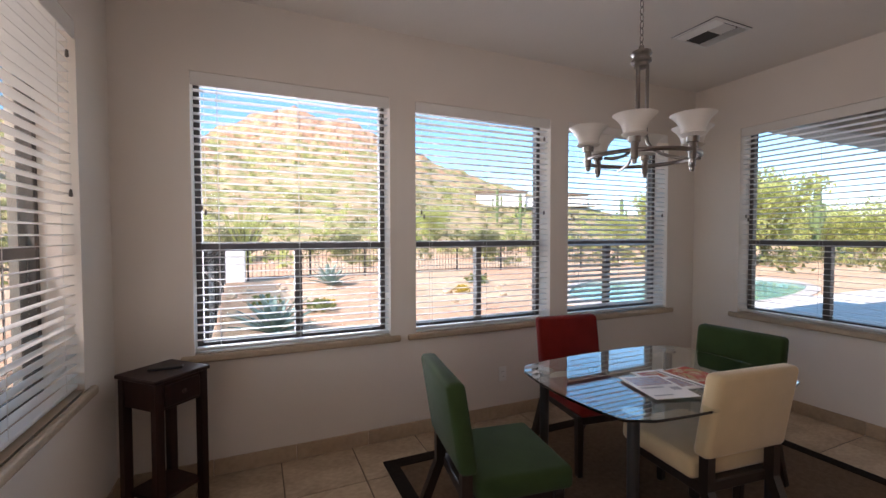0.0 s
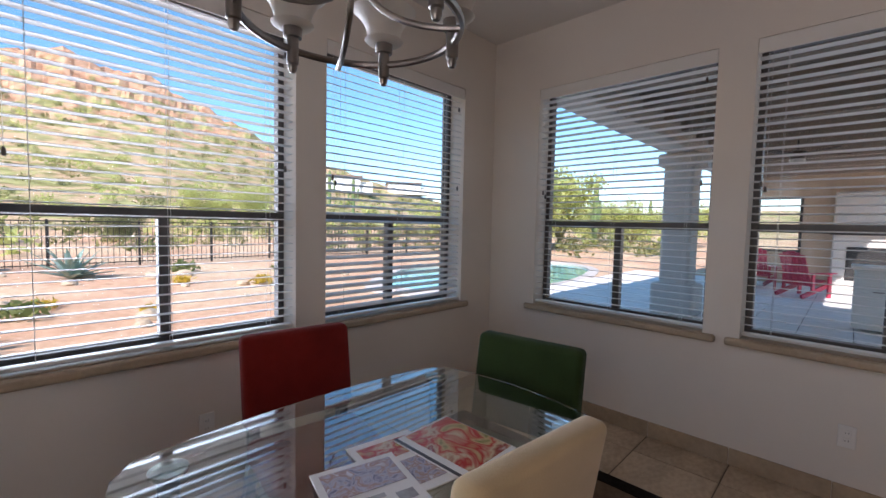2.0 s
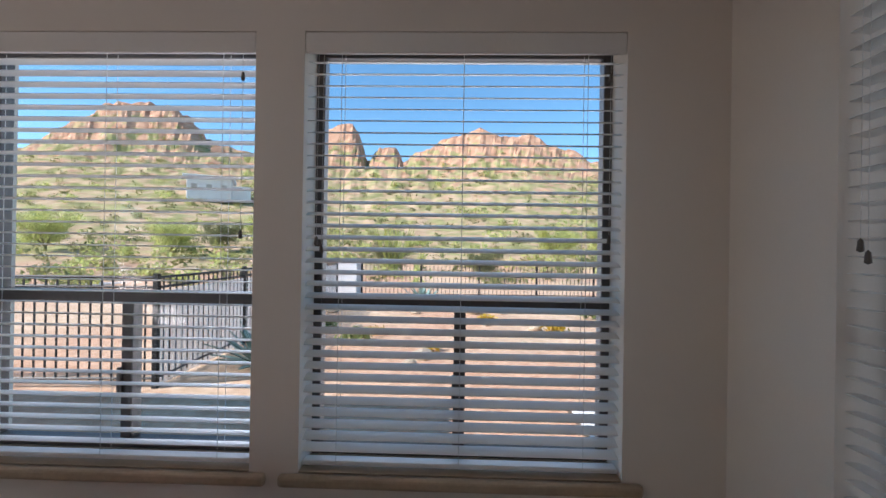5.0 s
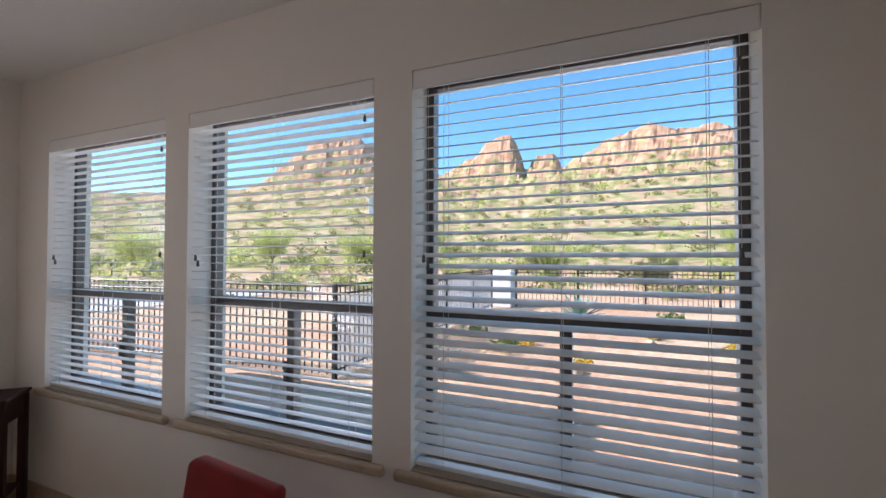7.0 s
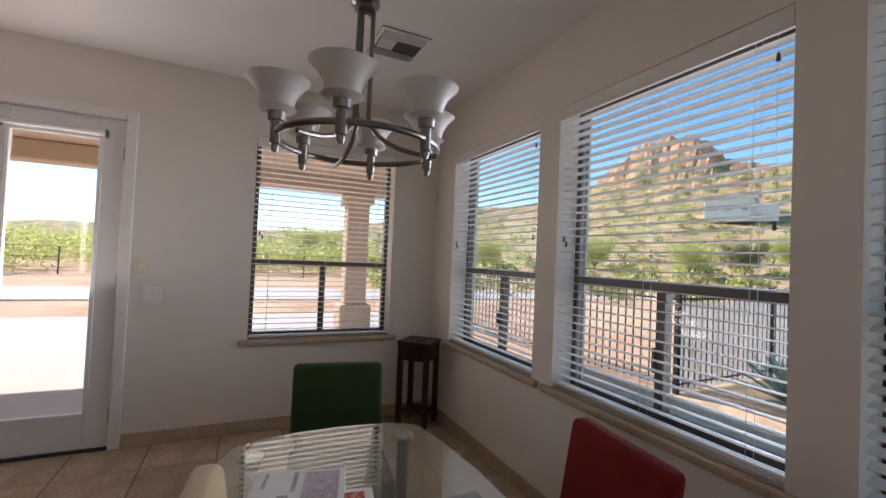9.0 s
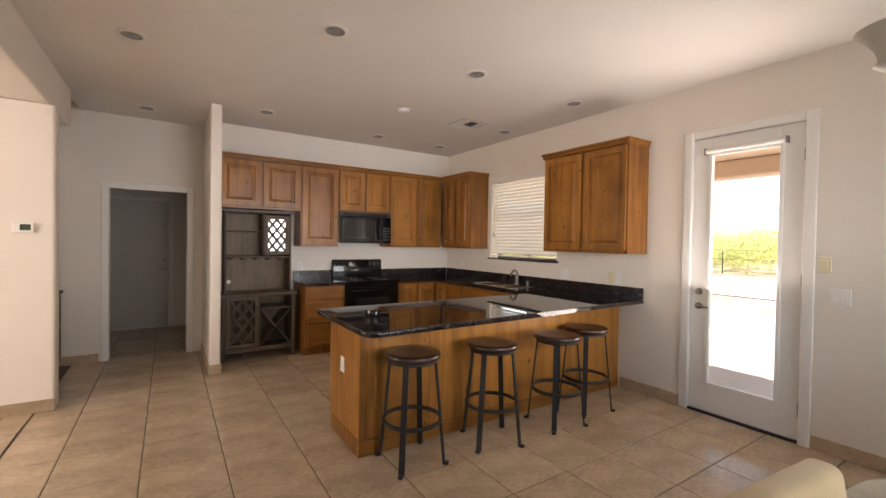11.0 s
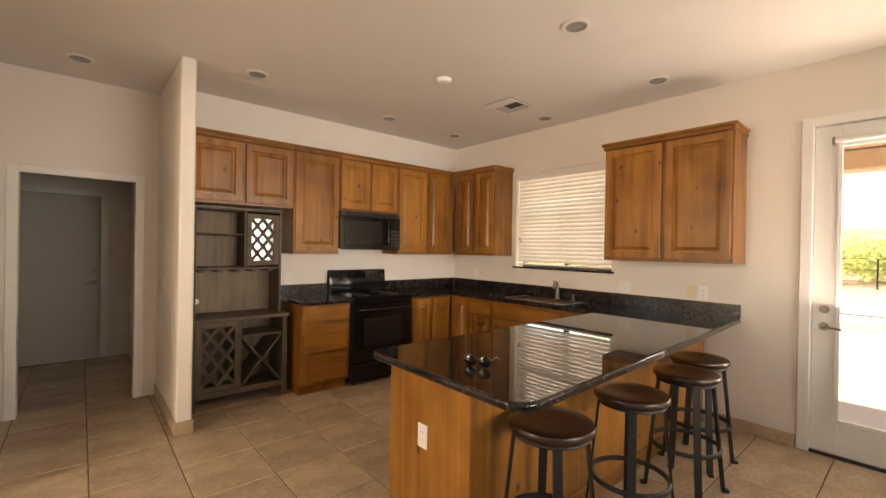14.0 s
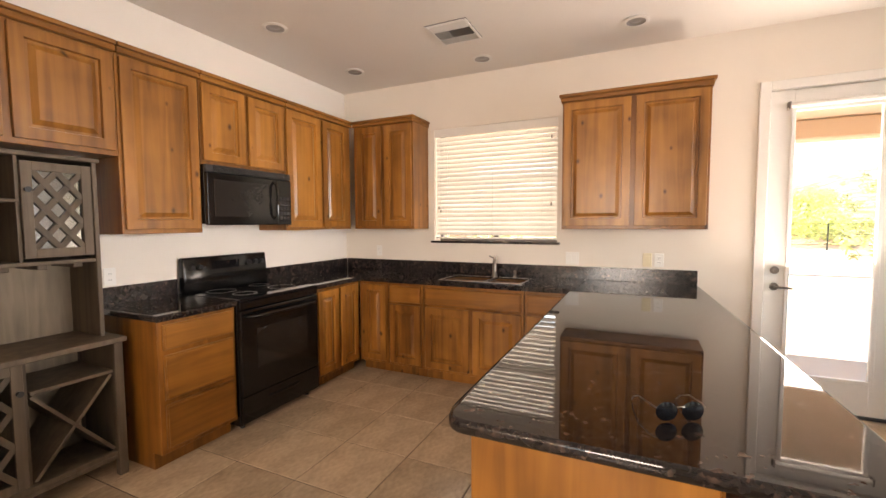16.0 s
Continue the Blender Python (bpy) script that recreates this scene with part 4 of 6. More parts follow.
def ceiling_vent(x, y, w, d, rz, label):
    root = thing("ceiling_vent", label, "vent", "ceiling vents", pose(x, y, CEIL, 0, 0, rz))
    # Dark sheet painted as the shade of the duct, which isn't modelled.
    box("duct_shade_sheet", (-w / 2, -d / 2, -0.004), (w / 2, d / 2, -0.001), M_DARKV, root)
    for lo, hi in (((-w / 2, -d / 2, -0.012), (w / 2, -d / 2 + 0.022, -0.004)), ((-w / 2, d / 2 - 0.022, -0.012), (w / 2, d / 2, -0.004)), ((-w / 2, -d / 2 + 0.022, -0.012), (-w / 2 + 0.022, d / 2 - 0.022, -0.004)), ((w / 2 - 0.022, -d / 2 + 0.022, -0.012), (w / 2, d / 2 - 0.022, -0.004))):
        box("frame", lo, hi, M_TRIM, root, 0.003)
    x0, x1 = -w / 2 + 0.022, w / 2 - 0.022
    for k in range(5):
        for s, c0 in ((-1, x0 + 0.012 + k * 0.018), (1, x1 - 0.012 - k * 0.018)):
            bm = bmesh.new()
            slab(bm, (-0.0012, -d / 2 + 0.022, -0.008), (0.0012, d / 2 - 0.022, 0.008))
            part("slat", bm, M_TRIM, root, m=pose(c0, 0, -0.010, 0, 38 * s, 0))
    for k in range(6):
        y1 = -d / 2 + 0.04 + k * 0.018
        bm = bmesh.new()
        slab(bm, (x0 + 0.10, -0.0012, -0.008), (x1 - 0.10, 0.0012, 0.008))
        part("slat", bm, M_TRIM, root, m=pose(0, y1, -0.010, 38, 0, 0))


ceiling_vent(3.68, 2.42, 0.38, 0.33, 0, "white louvred ceiling vent near the east wall")
ceiling_vent(1.14, 2.46, 0.38, 0.33, 0, "white louvred ceiling vent near the west wall")
ceiling_vent(0.905, -2.20, 0.36, 0.33, 0, "white louvred ceiling vent over the kitchen")


def can_light():
    root = thing("recessed_light", "unlit round recessed ceiling light with white trim", "light", "recessed ceiling lights", pose(0.505, -0.94, CEIL))
    bm = bmesh.new()
    lathe(bm, [(0.088, -0.001), (0.092, -0.008), (0.082, -0.012), (0.066, -0.010), (0.066, -0.001)], 28)
    part("trim_ring", bm, M_TRIM, root, smooth=True)
    # Nearly flat disc; its dark colour stands in for the shade of a deep can.
    bm = bmesh.new()
    lathe(bm, [(0.066, -0.009), (0.058, -0.003), (0.036, -0.0025), (0.001, -0.002)], 28)
    part("reflector", bm, M_LAMPIN, root, smooth=True)
    bm = bmesh.new()
    lathe(bm, [(0.001, -0.010), (0.022, -0.008), (0.034, -0.003)], 20)
    part("bulb", bm, material("bulb_grey", (0.30, 0.29, 0.28), 0.35), root, smooth=True)
    return root


_can = can_light()
for x, y in ((1.75, -0.93), (2.98, -0.91), (4.145, -1.80), (0.33, -2.18), (0.55, -3.39), (1.545, -3.37), (3.01, -3.13), (4.13, -3.775)):
    copy_thing(_can, pose(x, y, CEIL))
bm = bmesh.new()
lathe(bm, [(0.001, -0.034), (0.045, -0.033), (0.058, -0.024), (0.066, -0.006), (0.068, -0.001), (0.001, -0.001)], 28, (1.80, -2.15, CEIL))
tagged(part("smoke_detector", bm, M_PLATE, smooth=True), "white round smoke detector on the kitchen ceiling", "detector")

# ---- kitchen ----


def door_panel(w, h, t=0.02):
    """A raised-panel front; local front is -y, origin at its lower left."""
    bm = bmesh.new()
    slab(bm, (0.0015, -t, 0.0015), (w - 0.0015, 0, h - 0.0015), 0.003)
    bm.faces.ensure_lookup_table()
    f = max((f for f in bm.faces if f.normal.y < -0.9), key=lambda f: f.calc_area())
    e = min(0.055, w * 0.2, h * 0.28)
    for thick, depth in ((e, 0.0), (0.004, -0.016), (0.014, 0.0), (0.026, 0.014)):
        r = bmesh.ops.inset_region(bm, faces=[f], thickness=min(thick, w * 0.2, h * 0.28), depth=0.0, use_even_offset=True)
        for v in f.verts:
            v.co.y -= depth
    return bm


def drawer_front(w, h, t=0.02):
    bm = bmesh.new()
    slab(bm, (0.0015, -0.019, 0.0015), (w - 0.0015, 0, h - 0.0015), 0.003)
    slab(bm, (0.009, -t - 0.008, 0.009), (w - 0.009, -0.018, h - 0.009), 0.004, 2)
    return bm


def cabinet(name, label, m, w, h, d, fronts, toe=0.0, crown=(), group="", side_mat=None):
    """Local x along the front, y to the back, z up. fronts: (kind, x0, x1, z0, z1)."""
    root = thing(name, label, "cabinet", group, m)
    bm = bmesh.new()
    slab(bm, (0.001, 0.0, toe), (w - 0.001, d, h), 0.002)
    if toe:
        slab(bm, (0.002, 0.075, 0.001), (w - 0.002, d, toe + 0.002))
    part("body", bm, side_mat or M_ALDER, root)
    for kind, x0, x1, z0, z1 in fronts:
        if kind == "door":
            bm = door_panel(x1 - x0, z1 - z0)
            part("door", bm, M_ALDERP, root, m=pose(x0, -0.0008, z0))
        else:
            bm = drawer_front(x1 - x0, z1 - z0)
            part("drawer", bm, M_ALDERX, root, m=pose(x0, -0.0008, z0))
    if crown:
        l, r = crown
        bm = bmesh.new()
        slab(bm, (-0.010 * l + 0.001, -0.030, h - 0.045), (w + 0.010 * r - 0.001, -0.0005, h - 0.012), 0.004)
        slab(bm, (-0.024 * l + 0.001, -0.045, h - 0.012), (w + 0.024 * r - 0.001, d, h + 0.014), 0.007, 2)
        if l:
            slab(bm, (-0.010, -0.0005, h - 0.045), (0.0005, d, h - 0.012), 0.002)
        if r:
            slab(bm, (w - 0.0005, -0.0005, h - 0.045), (w + 0.010, d, h - 0.012), 0.002)
        part("crown_moulding", bm, M_ALDERX, root)
    return root


UB, UT, UD = 1.375, 2.455, 0.325          # wall cabinets: bottom, top, depth
FY = SY + UD                              # their front on the south wall
G = 0.016


def south_upper(x0, x1, z0, splits, label, crown=(0, 0)):
    w, h = x1 - x0, UT - z0
    fr = [("door", w - (b - x0) + G, w - (a - x0) - G, G + 0.01, h - 0.055) for a, b in splits]
    cabinet("wall_cabinet", label, pose(x1, FY, z0, 0, 0, 180), w, h, UD - 0.002, fr, crown=crown, group="kitchen wall cabinets")


south_upper(2.50, 3.443, 1.825, [(2.50, 2.97), (2.97, 3.443)], "knotty alder wall cabinet above the grey hutch")
south_upper(2.0, 2.499, UB, [(2.0, 2.499)], "tall knotty alder wall cabinet with one door")
south_upper(1.24, 1.999, 1.845, [(1.24, 1.62), (1.62, 1.999)], "short knotty alder cabinet above the microwave")
south_upper(0.345, 1.239, UB, [(0.39, 0.79), (0.79, 1.239)], "knotty alder wall cabinet with two doors")


def west_upper(y0, y1, splits, label, crown):
    fr = [("door", a - y0 + G, b - y0 - G, G + 0.01, UT - UB - 0.055) for a, b in splits]
    cabinet("wall_cabinet", label, pose(UD, y0, UB, 0, 0, 90), y1 - y0, UT - UB, UD - 0.002, fr, crown=crown, group="kitchen wall cabinets")


west_upper(-3.585, -2.885, [(-3.555, -3.225), (-3.225, -2.885)], "knotty alder corner cabinet beside the kitchen window", (0, 1))
west_upper(-1.48, -0.43, [(-1.48, -0.945), (-0.945, -0.43)], "knotty alder wall cabinet near the back door", (1, 1))

BH, BD, BF = 0.88, 0.60, 0.10             # base cabinets: height, depth, toe space


def base_fronts(w, cols):
    """cols: (x0, x1, list of (kind, z0, z1))."""
    return [(k, a + G, b - G, z0, z1) for a, b, rows in cols for k, z0, z1 in rows]


DRD = [("drawer", 0.70, 0.855), ("door", 0.125, 0.68)]
FULL = [("door", 0.125, 0.855)]
cabinet("base_cabinet", "alder base cabinet with three drawers beside the range", pose(2.50, SY + BD, 0, 0, 0, 180), 0.505, BH, BD - 0.002, base_fronts(0.505, [(0.01, 0.495, [("drawer", 0.71, 0.86), ("drawer", 0.42, 0.682), ("drawer", 0.13, 0.392)])]), BF, group="kitchen base cabinets")
cabinet("base_cabinet", "alder corner base cabinet with two narrow doors", pose(1.222, SY + BD, 0, 0, 0, 180), 0.62, BH, BD - 0.002, base_fronts(0.62, [(0.01, 0.31, FULL), (0.31, 0.60, FULL)]), BF, group="kitchen base cabinets")
cabinet("base_cabinet", "alder base cabinet with a narrow door", pose(BD, -3.34, 0, 0, 0, 90), 0.325, BH, BD - 0.002, base_fronts(0.325, [(0.02, 0.32, FULL)]), BF, group="kitchen base cabinets")
cabinet("base_cabinet", "alder base cabinet with a drawer over a door", pose(BD, -3.013, 0, 0, 0, 90), 0.37, BH, BD - 0.002, base_fronts(0.37, [(0.005, 0.365, DRD)]), BF, group="kitchen base cabinets")
cabinet("base_cabinet", "alder sink cabinet with two doors", pose(BD, -2.641, 0, 0, 0, 90), 0.92, BH, BD - 0.002, base_fronts(0.92, [(0.005, 0.915, [("drawer", 0.70, 0.855)]), (0.005, 0.46, [("door", 0.125, 0.68)]), (0.46, 0.915, [("door", 0.125, 0.68)])]), BF, group="kitchen base cabinets")
cabinet("base_cabinet", "alder base cabinet at the peninsula's corner", pose(BD, -1.719, 0, 0, 0, 90), 0.415, BH, BD - 0.002, base_fronts(0.415, [(0.005, 0.41, DRD)]), BF, group="kitchen base cabinets")


def peninsula():
    root = thing("peninsula_base", "knotty alder peninsula base with panelled end and back", "cabinet")
    x1, y0, y1 = 2.848, -1.32, -0.715
    box("body", (0.002, y0, 0.10), (x1 - 0.02, y1 - 0.018, BH), M_ALDER, root, 0.002)
    box("back_panel", (0.004, y1 - 0.018, 0.11), (2.30, y1, BH), M_ALDERP, root, 0.002)
    box("back_panel", (2.303, y1 - 0.018, 0.11), (x1 - 0.02, y1, BH), M_ALDERP, root, 0.002)
    box("end_panel", (x1 - 0.02, y0, 0.11), (x1, y1, BH), M_ALDERP, root, 0.003)
    box("corner_trim", (x1 - 0.055, y1, 0.11), (x1 + 0.004, y1 + 0.008, BH), M_ALDER, root, 0.003)
    box("plinth", (0.004, y1 - 0.03, 0.001), (x1 + 0.005, y1 + 0.008, 0.11), M_ALDERX, root, 0.004)
    box("plinth", (x1 - 0.03, y0 + 0.05, 0.001), (x1 + 0.006, y1 - 0.031, 0.11), M_ALDER, root, 0.004)


peninsula()
outlet("wall_outlet", "white outlet plate on the peninsula's end panel", pose(2.849, -1.035, 0.553, 0, 0, 90))


def outline_slab(name, pts, z0, z1, mat, label, category, cut=None, rnd=0.012):
    bm = bmesh.new()
    lo = [bm.verts.new((x, y, z0)) for x, y in pts]
    f = bm.faces.new(lo)
    r = bmesh.ops.extrude_face_region(bm, geom=[f])
    for v in r["geom"]:
        if isinstance(v, bmesh.types.BMVert):
            v.co.z = z1
    es = [e for e in bm.edges if abs(e.verts[0].co.z - e.verts[1].co.z) < 1e-6]
    bmesh.ops.bevel(bm, geom=es, offset=rnd, segments=3, affect="EDGES", profile=0.5)
    ob = part(name, bm, mat, smooth=True)
    for p in ob.data.polygons:
        if abs(p.normal.z) > 0.99:
            p.use_smooth = False
    return tagged(ob, label, category)


def arc(cx, cy, r, a0, a1, n=8):
    return [(cx + r * math.cos(radians(a0 + (a1 - a0) * k / n)), cy + r * math.sin(radians(a0 + (a1 - a0) * k / n))) for k in range(n + 1)]


CT, CB = 0.92, 0.882
SK = (0.185, 0.555, -2.50, -1.77)          # the sink's hole: x0, x1, y0, y1
outline_slab("countertop", [(0.002, -0.45), (0.002, -1.318), (0.64, -1.318), (0.66, -1.36), (2.88, -1.36)] + arc(2.90, -1.30, 0.06, -90, 0, 5) + arc(2.86, -0.45, 0.10, 0, 90, 8) + [(1.4, -0.40)], CB, CT, M_GRANITE, "polished dark granite peninsula countertop", "countertop")
bm = bmesh.new()
for lo, hi in (((0.002, SY + 0.002, CB), (1.225, SY + 0.635, CT)), ((0.002, SY + 0.6355, CB), (0.635, SK[2], CT)), ((0.002, SK[2], CB), (SK[0], SK[3], CT)), ((SK[1], SK[2], CB), (0.635, SK[3], CT)), ((0.002, SK[3], CB), (0.635, -1.3185, CT))):
    slab(bm, lo, hi)
bmesh.ops.remove_doubles(bm, verts=bm.verts, dist=0.0001)
tagged(part("countertop", bm, M_GRANITE), "polished dark granite corner worktop with a sink cut-out", "countertop")
tagged(box("countertop", (1.992, SY + 0.002, CB), (2.515, SY + 0.635, CT), M_GRANITE, None, 0.008, seg=3), "polished dark granite worktop beside the range", "countertop")
for lo, hi in (((0.002, SY + 0.022, CT + 0.0005), (0.022, -0.452, 1.035)), ((0.023, SY + 0.002, CT + 0.0005), (1.222, SY + 0.022, 1.035)), ((1.994, SY + 0.002, CT + 0.0005), (2.515, SY + 0.022, 1.035))):
    tagged(box("backsplash", lo, hi, M_HONED, None, 0.003), "low dark granite upstand along the wall", "backsplash", kind="structure")


def sink():
    root = thing("kitchen_sink", "double stainless steel sink set in the granite", "sink")
    x0, x1, y0, y1 = SK
    mid = y0 + (y1 - y0) * 0.55
    for a, b in ((y0, mid - 0.01), (mid + 0.01, y1)):
        bm = bmesh.new()
        slab(bm, (x0, a, CT - 0.18), (x1, b, CT - 0.004), 0.03, 3)
        for f in [f for f in bm.faces if f.normal.z > 0.9]:
            bm.faces.remove(f)
        part("bowl", bm, M_STEEL, root, smooth=True)
    bm = bmesh.new()
    for lo, hi in (((x0 - 0.012, y0 - 0.012, CT + 0.0005), (x0 + 0.008, y1 + 0.012, CT + 0.006)), ((x1 - 0.008, y0 - 0.012, CT + 0.0005), (x1 + 0.012, y1 + 0.012, CT + 0.006)), ((x0 + 0.008, y0 - 0.012, CT + 0.0005), (x1 - 0.008, y0 + 0.008, CT + 0.006)), ((x0 + 0.008, y1 - 0.008, CT + 0.0005), (x1 - 0.008, y1 + 0.012, CT + 0.006)), ((x0 + 0.008, mid - 0.012, CT - 0.02), (x1 - 0.008, mid + 0.012, CT + 0.003))):
        slab(bm, lo, hi, 0.002)
    part("rim", bm, M_STEEL, root)
    f = thing("faucet", "brushed nickel single-lever kitchen faucet", "faucet", "", pose(0.115, -2.13, CT + 0.0005))
    bm = bmesh.new()
    lathe(bm, [(0.001, 0.0), (0.028, 0.0), (0.026, 0.012), (0.020, 0.02), (0.020, 0.12), (0.016, 0.15), (0.001, 0.155)], 20)
    part("stem", bm, M_NICKEL, f, smooth=True)
    bm = bmesh.new()
    sweep(bm, [(0.0, 0, 0.13), (0.02, 0.01, 0.17), (0.06, 0.025, 0.19), (0.12, 0.045, 0.18), (0.15, 0.055, 0.15), (0.155, 0.057, 0.125)], 0.013, 10)
    part("spout", bm, M_NICKEL, f, smooth=True)
    bm = bmesh.new()
    sweep(bm, [(0, 0, 0.15), (-0.005, -0.01, 0.175), (0.01, -0.05, 0.195)], 0.007, 8)
    part("lever", bm, M_NICKEL, f, smooth=True)
    bm = bmesh.new()
    lathe(bm, [(0.001, 0.0), (0.018, 0.0), (0.016, 0.01), (0.012, 0.014), (0.012, 0.045), (0.014, 0.05), (0.014, 0.062), (0.001, 0.066)], 16)
    sd = part("soap_dispenser", bm, M_NICKEL, smooth=True, m=pose(0.12, -1.93, CT + 0.0005))
    tagged(sd, "small nickel soap dispenser behind the sink", "dispenser")


sink()
outlet("wall_switch", "white triple switch plate above the worktop", pose(0.001, -1.43, 1.105, 0, 0, 90), M_PLATE, "switch", 2)
outlet("wall_switch", "ivory switch plate above the peninsula", pose(0.001, -0.82, 1.11, 0, 0, 90), M_PLATEI, "switch")
outlet("wall_outlet", "white outlet plate above the peninsula", pose(0.001, -0.73, 1.11, 0, 0, 90))
outlet("wall_outlet", "white outlet plate near the kitchen corner", pose(0.001, -3.50, 1.13, 0, 0, 90))
outlet("wall_outlet", "white outlet plate beside the hutch", pose(2.417, SY + 0.001, 1.10, 0, 0, 180))


def kitchen_range():
    x0, x1, yb, yf = 1.232, 1.984, SY + 0.012, SY + 0.645
    root = thing("kitchen_range", "black electric range with glass top and oven window", "range")
    box("body", (x0, yb, 0.04), (x1, yf - 0.035, 0.905), M_BLACK, root, 0.004)
    box("cooktop", (x0 - 0.002, yb, 0.906), (x1 + 0.002, yf, 0.926), M_BLACKG, root, 0.006, seg=2)
    bg = bmesh.new()
    vs = slab(bg, (x0, yb, 0.927), (x1, yb + 0.075, 1.185), 0.014, 3)
    for v in bg.verts:
        v.co.y -= 0.02 * max(0, (v.co.z - 0.95)) / 0.2 if v.co.y > yb + 0.03 else 0
    back = part("back_guard", bg, M_BLACK, root, smooth=True)
    for x in (1.29, 1.355, 1.86, 1.925, 1.42):
        bm = bmesh.new()
        tube(bm, (x, yb + 0.058, 1.115), (x, yb + 0.085, 1.110), 0.021, 0.018, 16)
        part("knob", bm, M_BLACKM, back, smooth=True)
    box("clock_display", (1.52, yb + 0.060, 1.085), (1.75, yb + 0.072, 1.145), M_BLACKG, back, 0.002)
    dr = box("oven_door", (x0 + 0.004, yf - 0.033, 0.25), (x1 - 0.004, yf, 0.845), M_BLACK, root, 0.008, seg=2)
    box("oven_window", (x0 + 0.13, yf + 0.0005, 0.42), (x1 - 0.13, yf + 0.003, 0.70), M_MESHG, dr, 0.002, "smoked glass oven window")
    bm = bmesh.new()
    sweep(bm, [(x0 + 0.05, yf, 0.80), (x0 + 0.06, yf + 0.04, 0.80), (x0 + 0.12, yf + 0.052, 0.80), (x1 - 0.12, yf + 0.052, 0.80), (x1 - 0.06, yf + 0.04, 0.80), (x1 - 0.05, yf, 0.80)], 0.012, 10)
    part("handle", bm, M_BLACK, dr, smooth=True)
    box("control_panel", (x0 + 0.002, yf - 0.033, 0.85), (x1 - 0.002, yf - 0.004, 0.904), M_BLACK, root, 0.004)
    st = box("storage_drawer", (x0 + 0.004, yf - 0.033, 0.06), (x1 - 0.004, yf - 0.002, 0.243), M_BLACK, root, 0.006, seg=2)
    bm = bmesh.new()
    sweep(bm, [(1.47, yf + 0.004, 0.185), (1.53, yf + 0.008, 0.178), (1.69, yf + 0.008, 0.178), (1.75, yf + 0.004, 0.185)], 0.008, 8)
    part("drawer_pull", bm, M_BLACKG, st, smooth=True)
    for x, y, r in ((1.43, SY + 0.45, 0.10), (1.78, SY + 0.45, 0.08), (1.43, SY + 0.2, 0.075), (1.78, SY + 0.2, 0.10)):
        bm = bmesh.new()
        torus(bm, r, 0.002, (x, y, 0.9265), 36, 6, 0.3)
        part("burner_ring", bm, M_LAMPIN, root)
    for x in (x0 + 0.06, x1 - 0.06):
        for y in (yb + 0.08, yf - 0.09):
            bm = bmesh.new()
            tube(bm, (x, y, 0.001), (x, y, 0.041), 0.018, seg=10)
            part("foot", bm, M_BLACKM, root)


kitchen_range()


def microwave():
    x0, x1, z0, z1, yf = 1.243, 2.006, 1.425, 1.842, SY + 0.395
    root = thing("microwave_oven", "black over-range microwave with dark glass door", "microwave")
    box("body", (x0, SY + 0.003, z0 + 0.01), (x1, yf - 0.03, z1), M_BLACK, root, 0.004)
    box("grille", (x0, yf - 0.03, z1 - 0.05), (x1, yf - 0.004, z1), M_BLACKM, root, 0.004)
    dr = box("door", (x0 + 0.155, yf - 0.03, z0), (x1, yf, z1 - 0.054), M_BLACK, root, 0.006, seg=2)
    box("door_glass", (x0 + 0.25, yf + 0.0005, z0 + 0.06), (x1 - 0.05, yf + 0.003, z1 - 0.10), M_MESHG, dr, 0.002, "smoked glass door window")
    bm = bmesh.new()
    sweep(bm, [(x0 + 0.19, yf, z0 + 0.05), (x0 + 0.185, yf + 0.035, z0 + 0.08), (x0 + 0.185, yf + 0.04, z0 + 0.16), (x0 + 0.185, yf + 0.04, z1 - 0.18), (x0 + 0.185, yf + 0.035, z1 - 0.11), (x0 + 0.19, yf, z1 - 0.08)], 0.011, 8)
    part("handle", bm, M_BLACK, dr, smooth=True)
    cp = box("control_panel", (x0, yf - 0.03, z0), (x0 + 0.152, yf - 0.002, z1 - 0.054), M_BLACKG, root, 0.004)
    for r in range(5):
        for c in range(3):
            box("key", (x0 + 0.025 + c * 0.036, yf - 0.0018, z0 + 0.04 + r * 0.04), (x0 + 0.052 + c * 0.036, yf - 0.0005, z0 + 0.065 + r * 0.04), M_BLACKM, cp)
    for k in range(7):
        box("grille_slat", (x0 + 0.05, yf - 0.004, z1 - 0.045 + k * 0.006), (x1 - 0.05, yf - 0.001, z1 - 0.042 + k * 0.006), M_BLACK, root)


microwave()


def lattice(bm, x0, x1, z0, z1, y0, y1, cols, rows, w=0.02):
    """Crossed diagonal laths filling a frame."""
    cw, ch = (x1 - x0) / cols, (z1 - z0) / rows
    for k in range(-rows, cols + 1):
        for s in (1, -1):
            pts = []
            # the lath runs one cell up for one cell across, clipped to the frame
            for i in range(rows + 1):
                u = k + i
                if 0 <= u <= cols:
                    pts.append((u, i))
            if len(pts) < 2:
                continue
            (ua, ia), (ub, ib) = pts[0], pts[-1]
            xa, xb = (x0 + ua * cw, x0 + ub * cw) if s > 0 else (x1 - ua * cw, x1 - ub * cw)
            a, b = Vector((xa, (y0 + y1) / 2, z0 + ia * ch)), Vector((xb, (y0 + y1) / 2, z0 + ib * ch))
            d = b - a
            o = 0.002 * s
            vs = slab(bm, (-w / 2, -abs(y1 - y0) / 2 + o, 0), (w / 2, abs(y1 - y0) / 2 + o, d.length))
            ang = math.atan2(d.x, d.z)
            bmesh.ops.transform(bm, matrix=Matrix.Translation(a) @ Matrix.Rotation(ang, 4, "Y"), verts=vs)


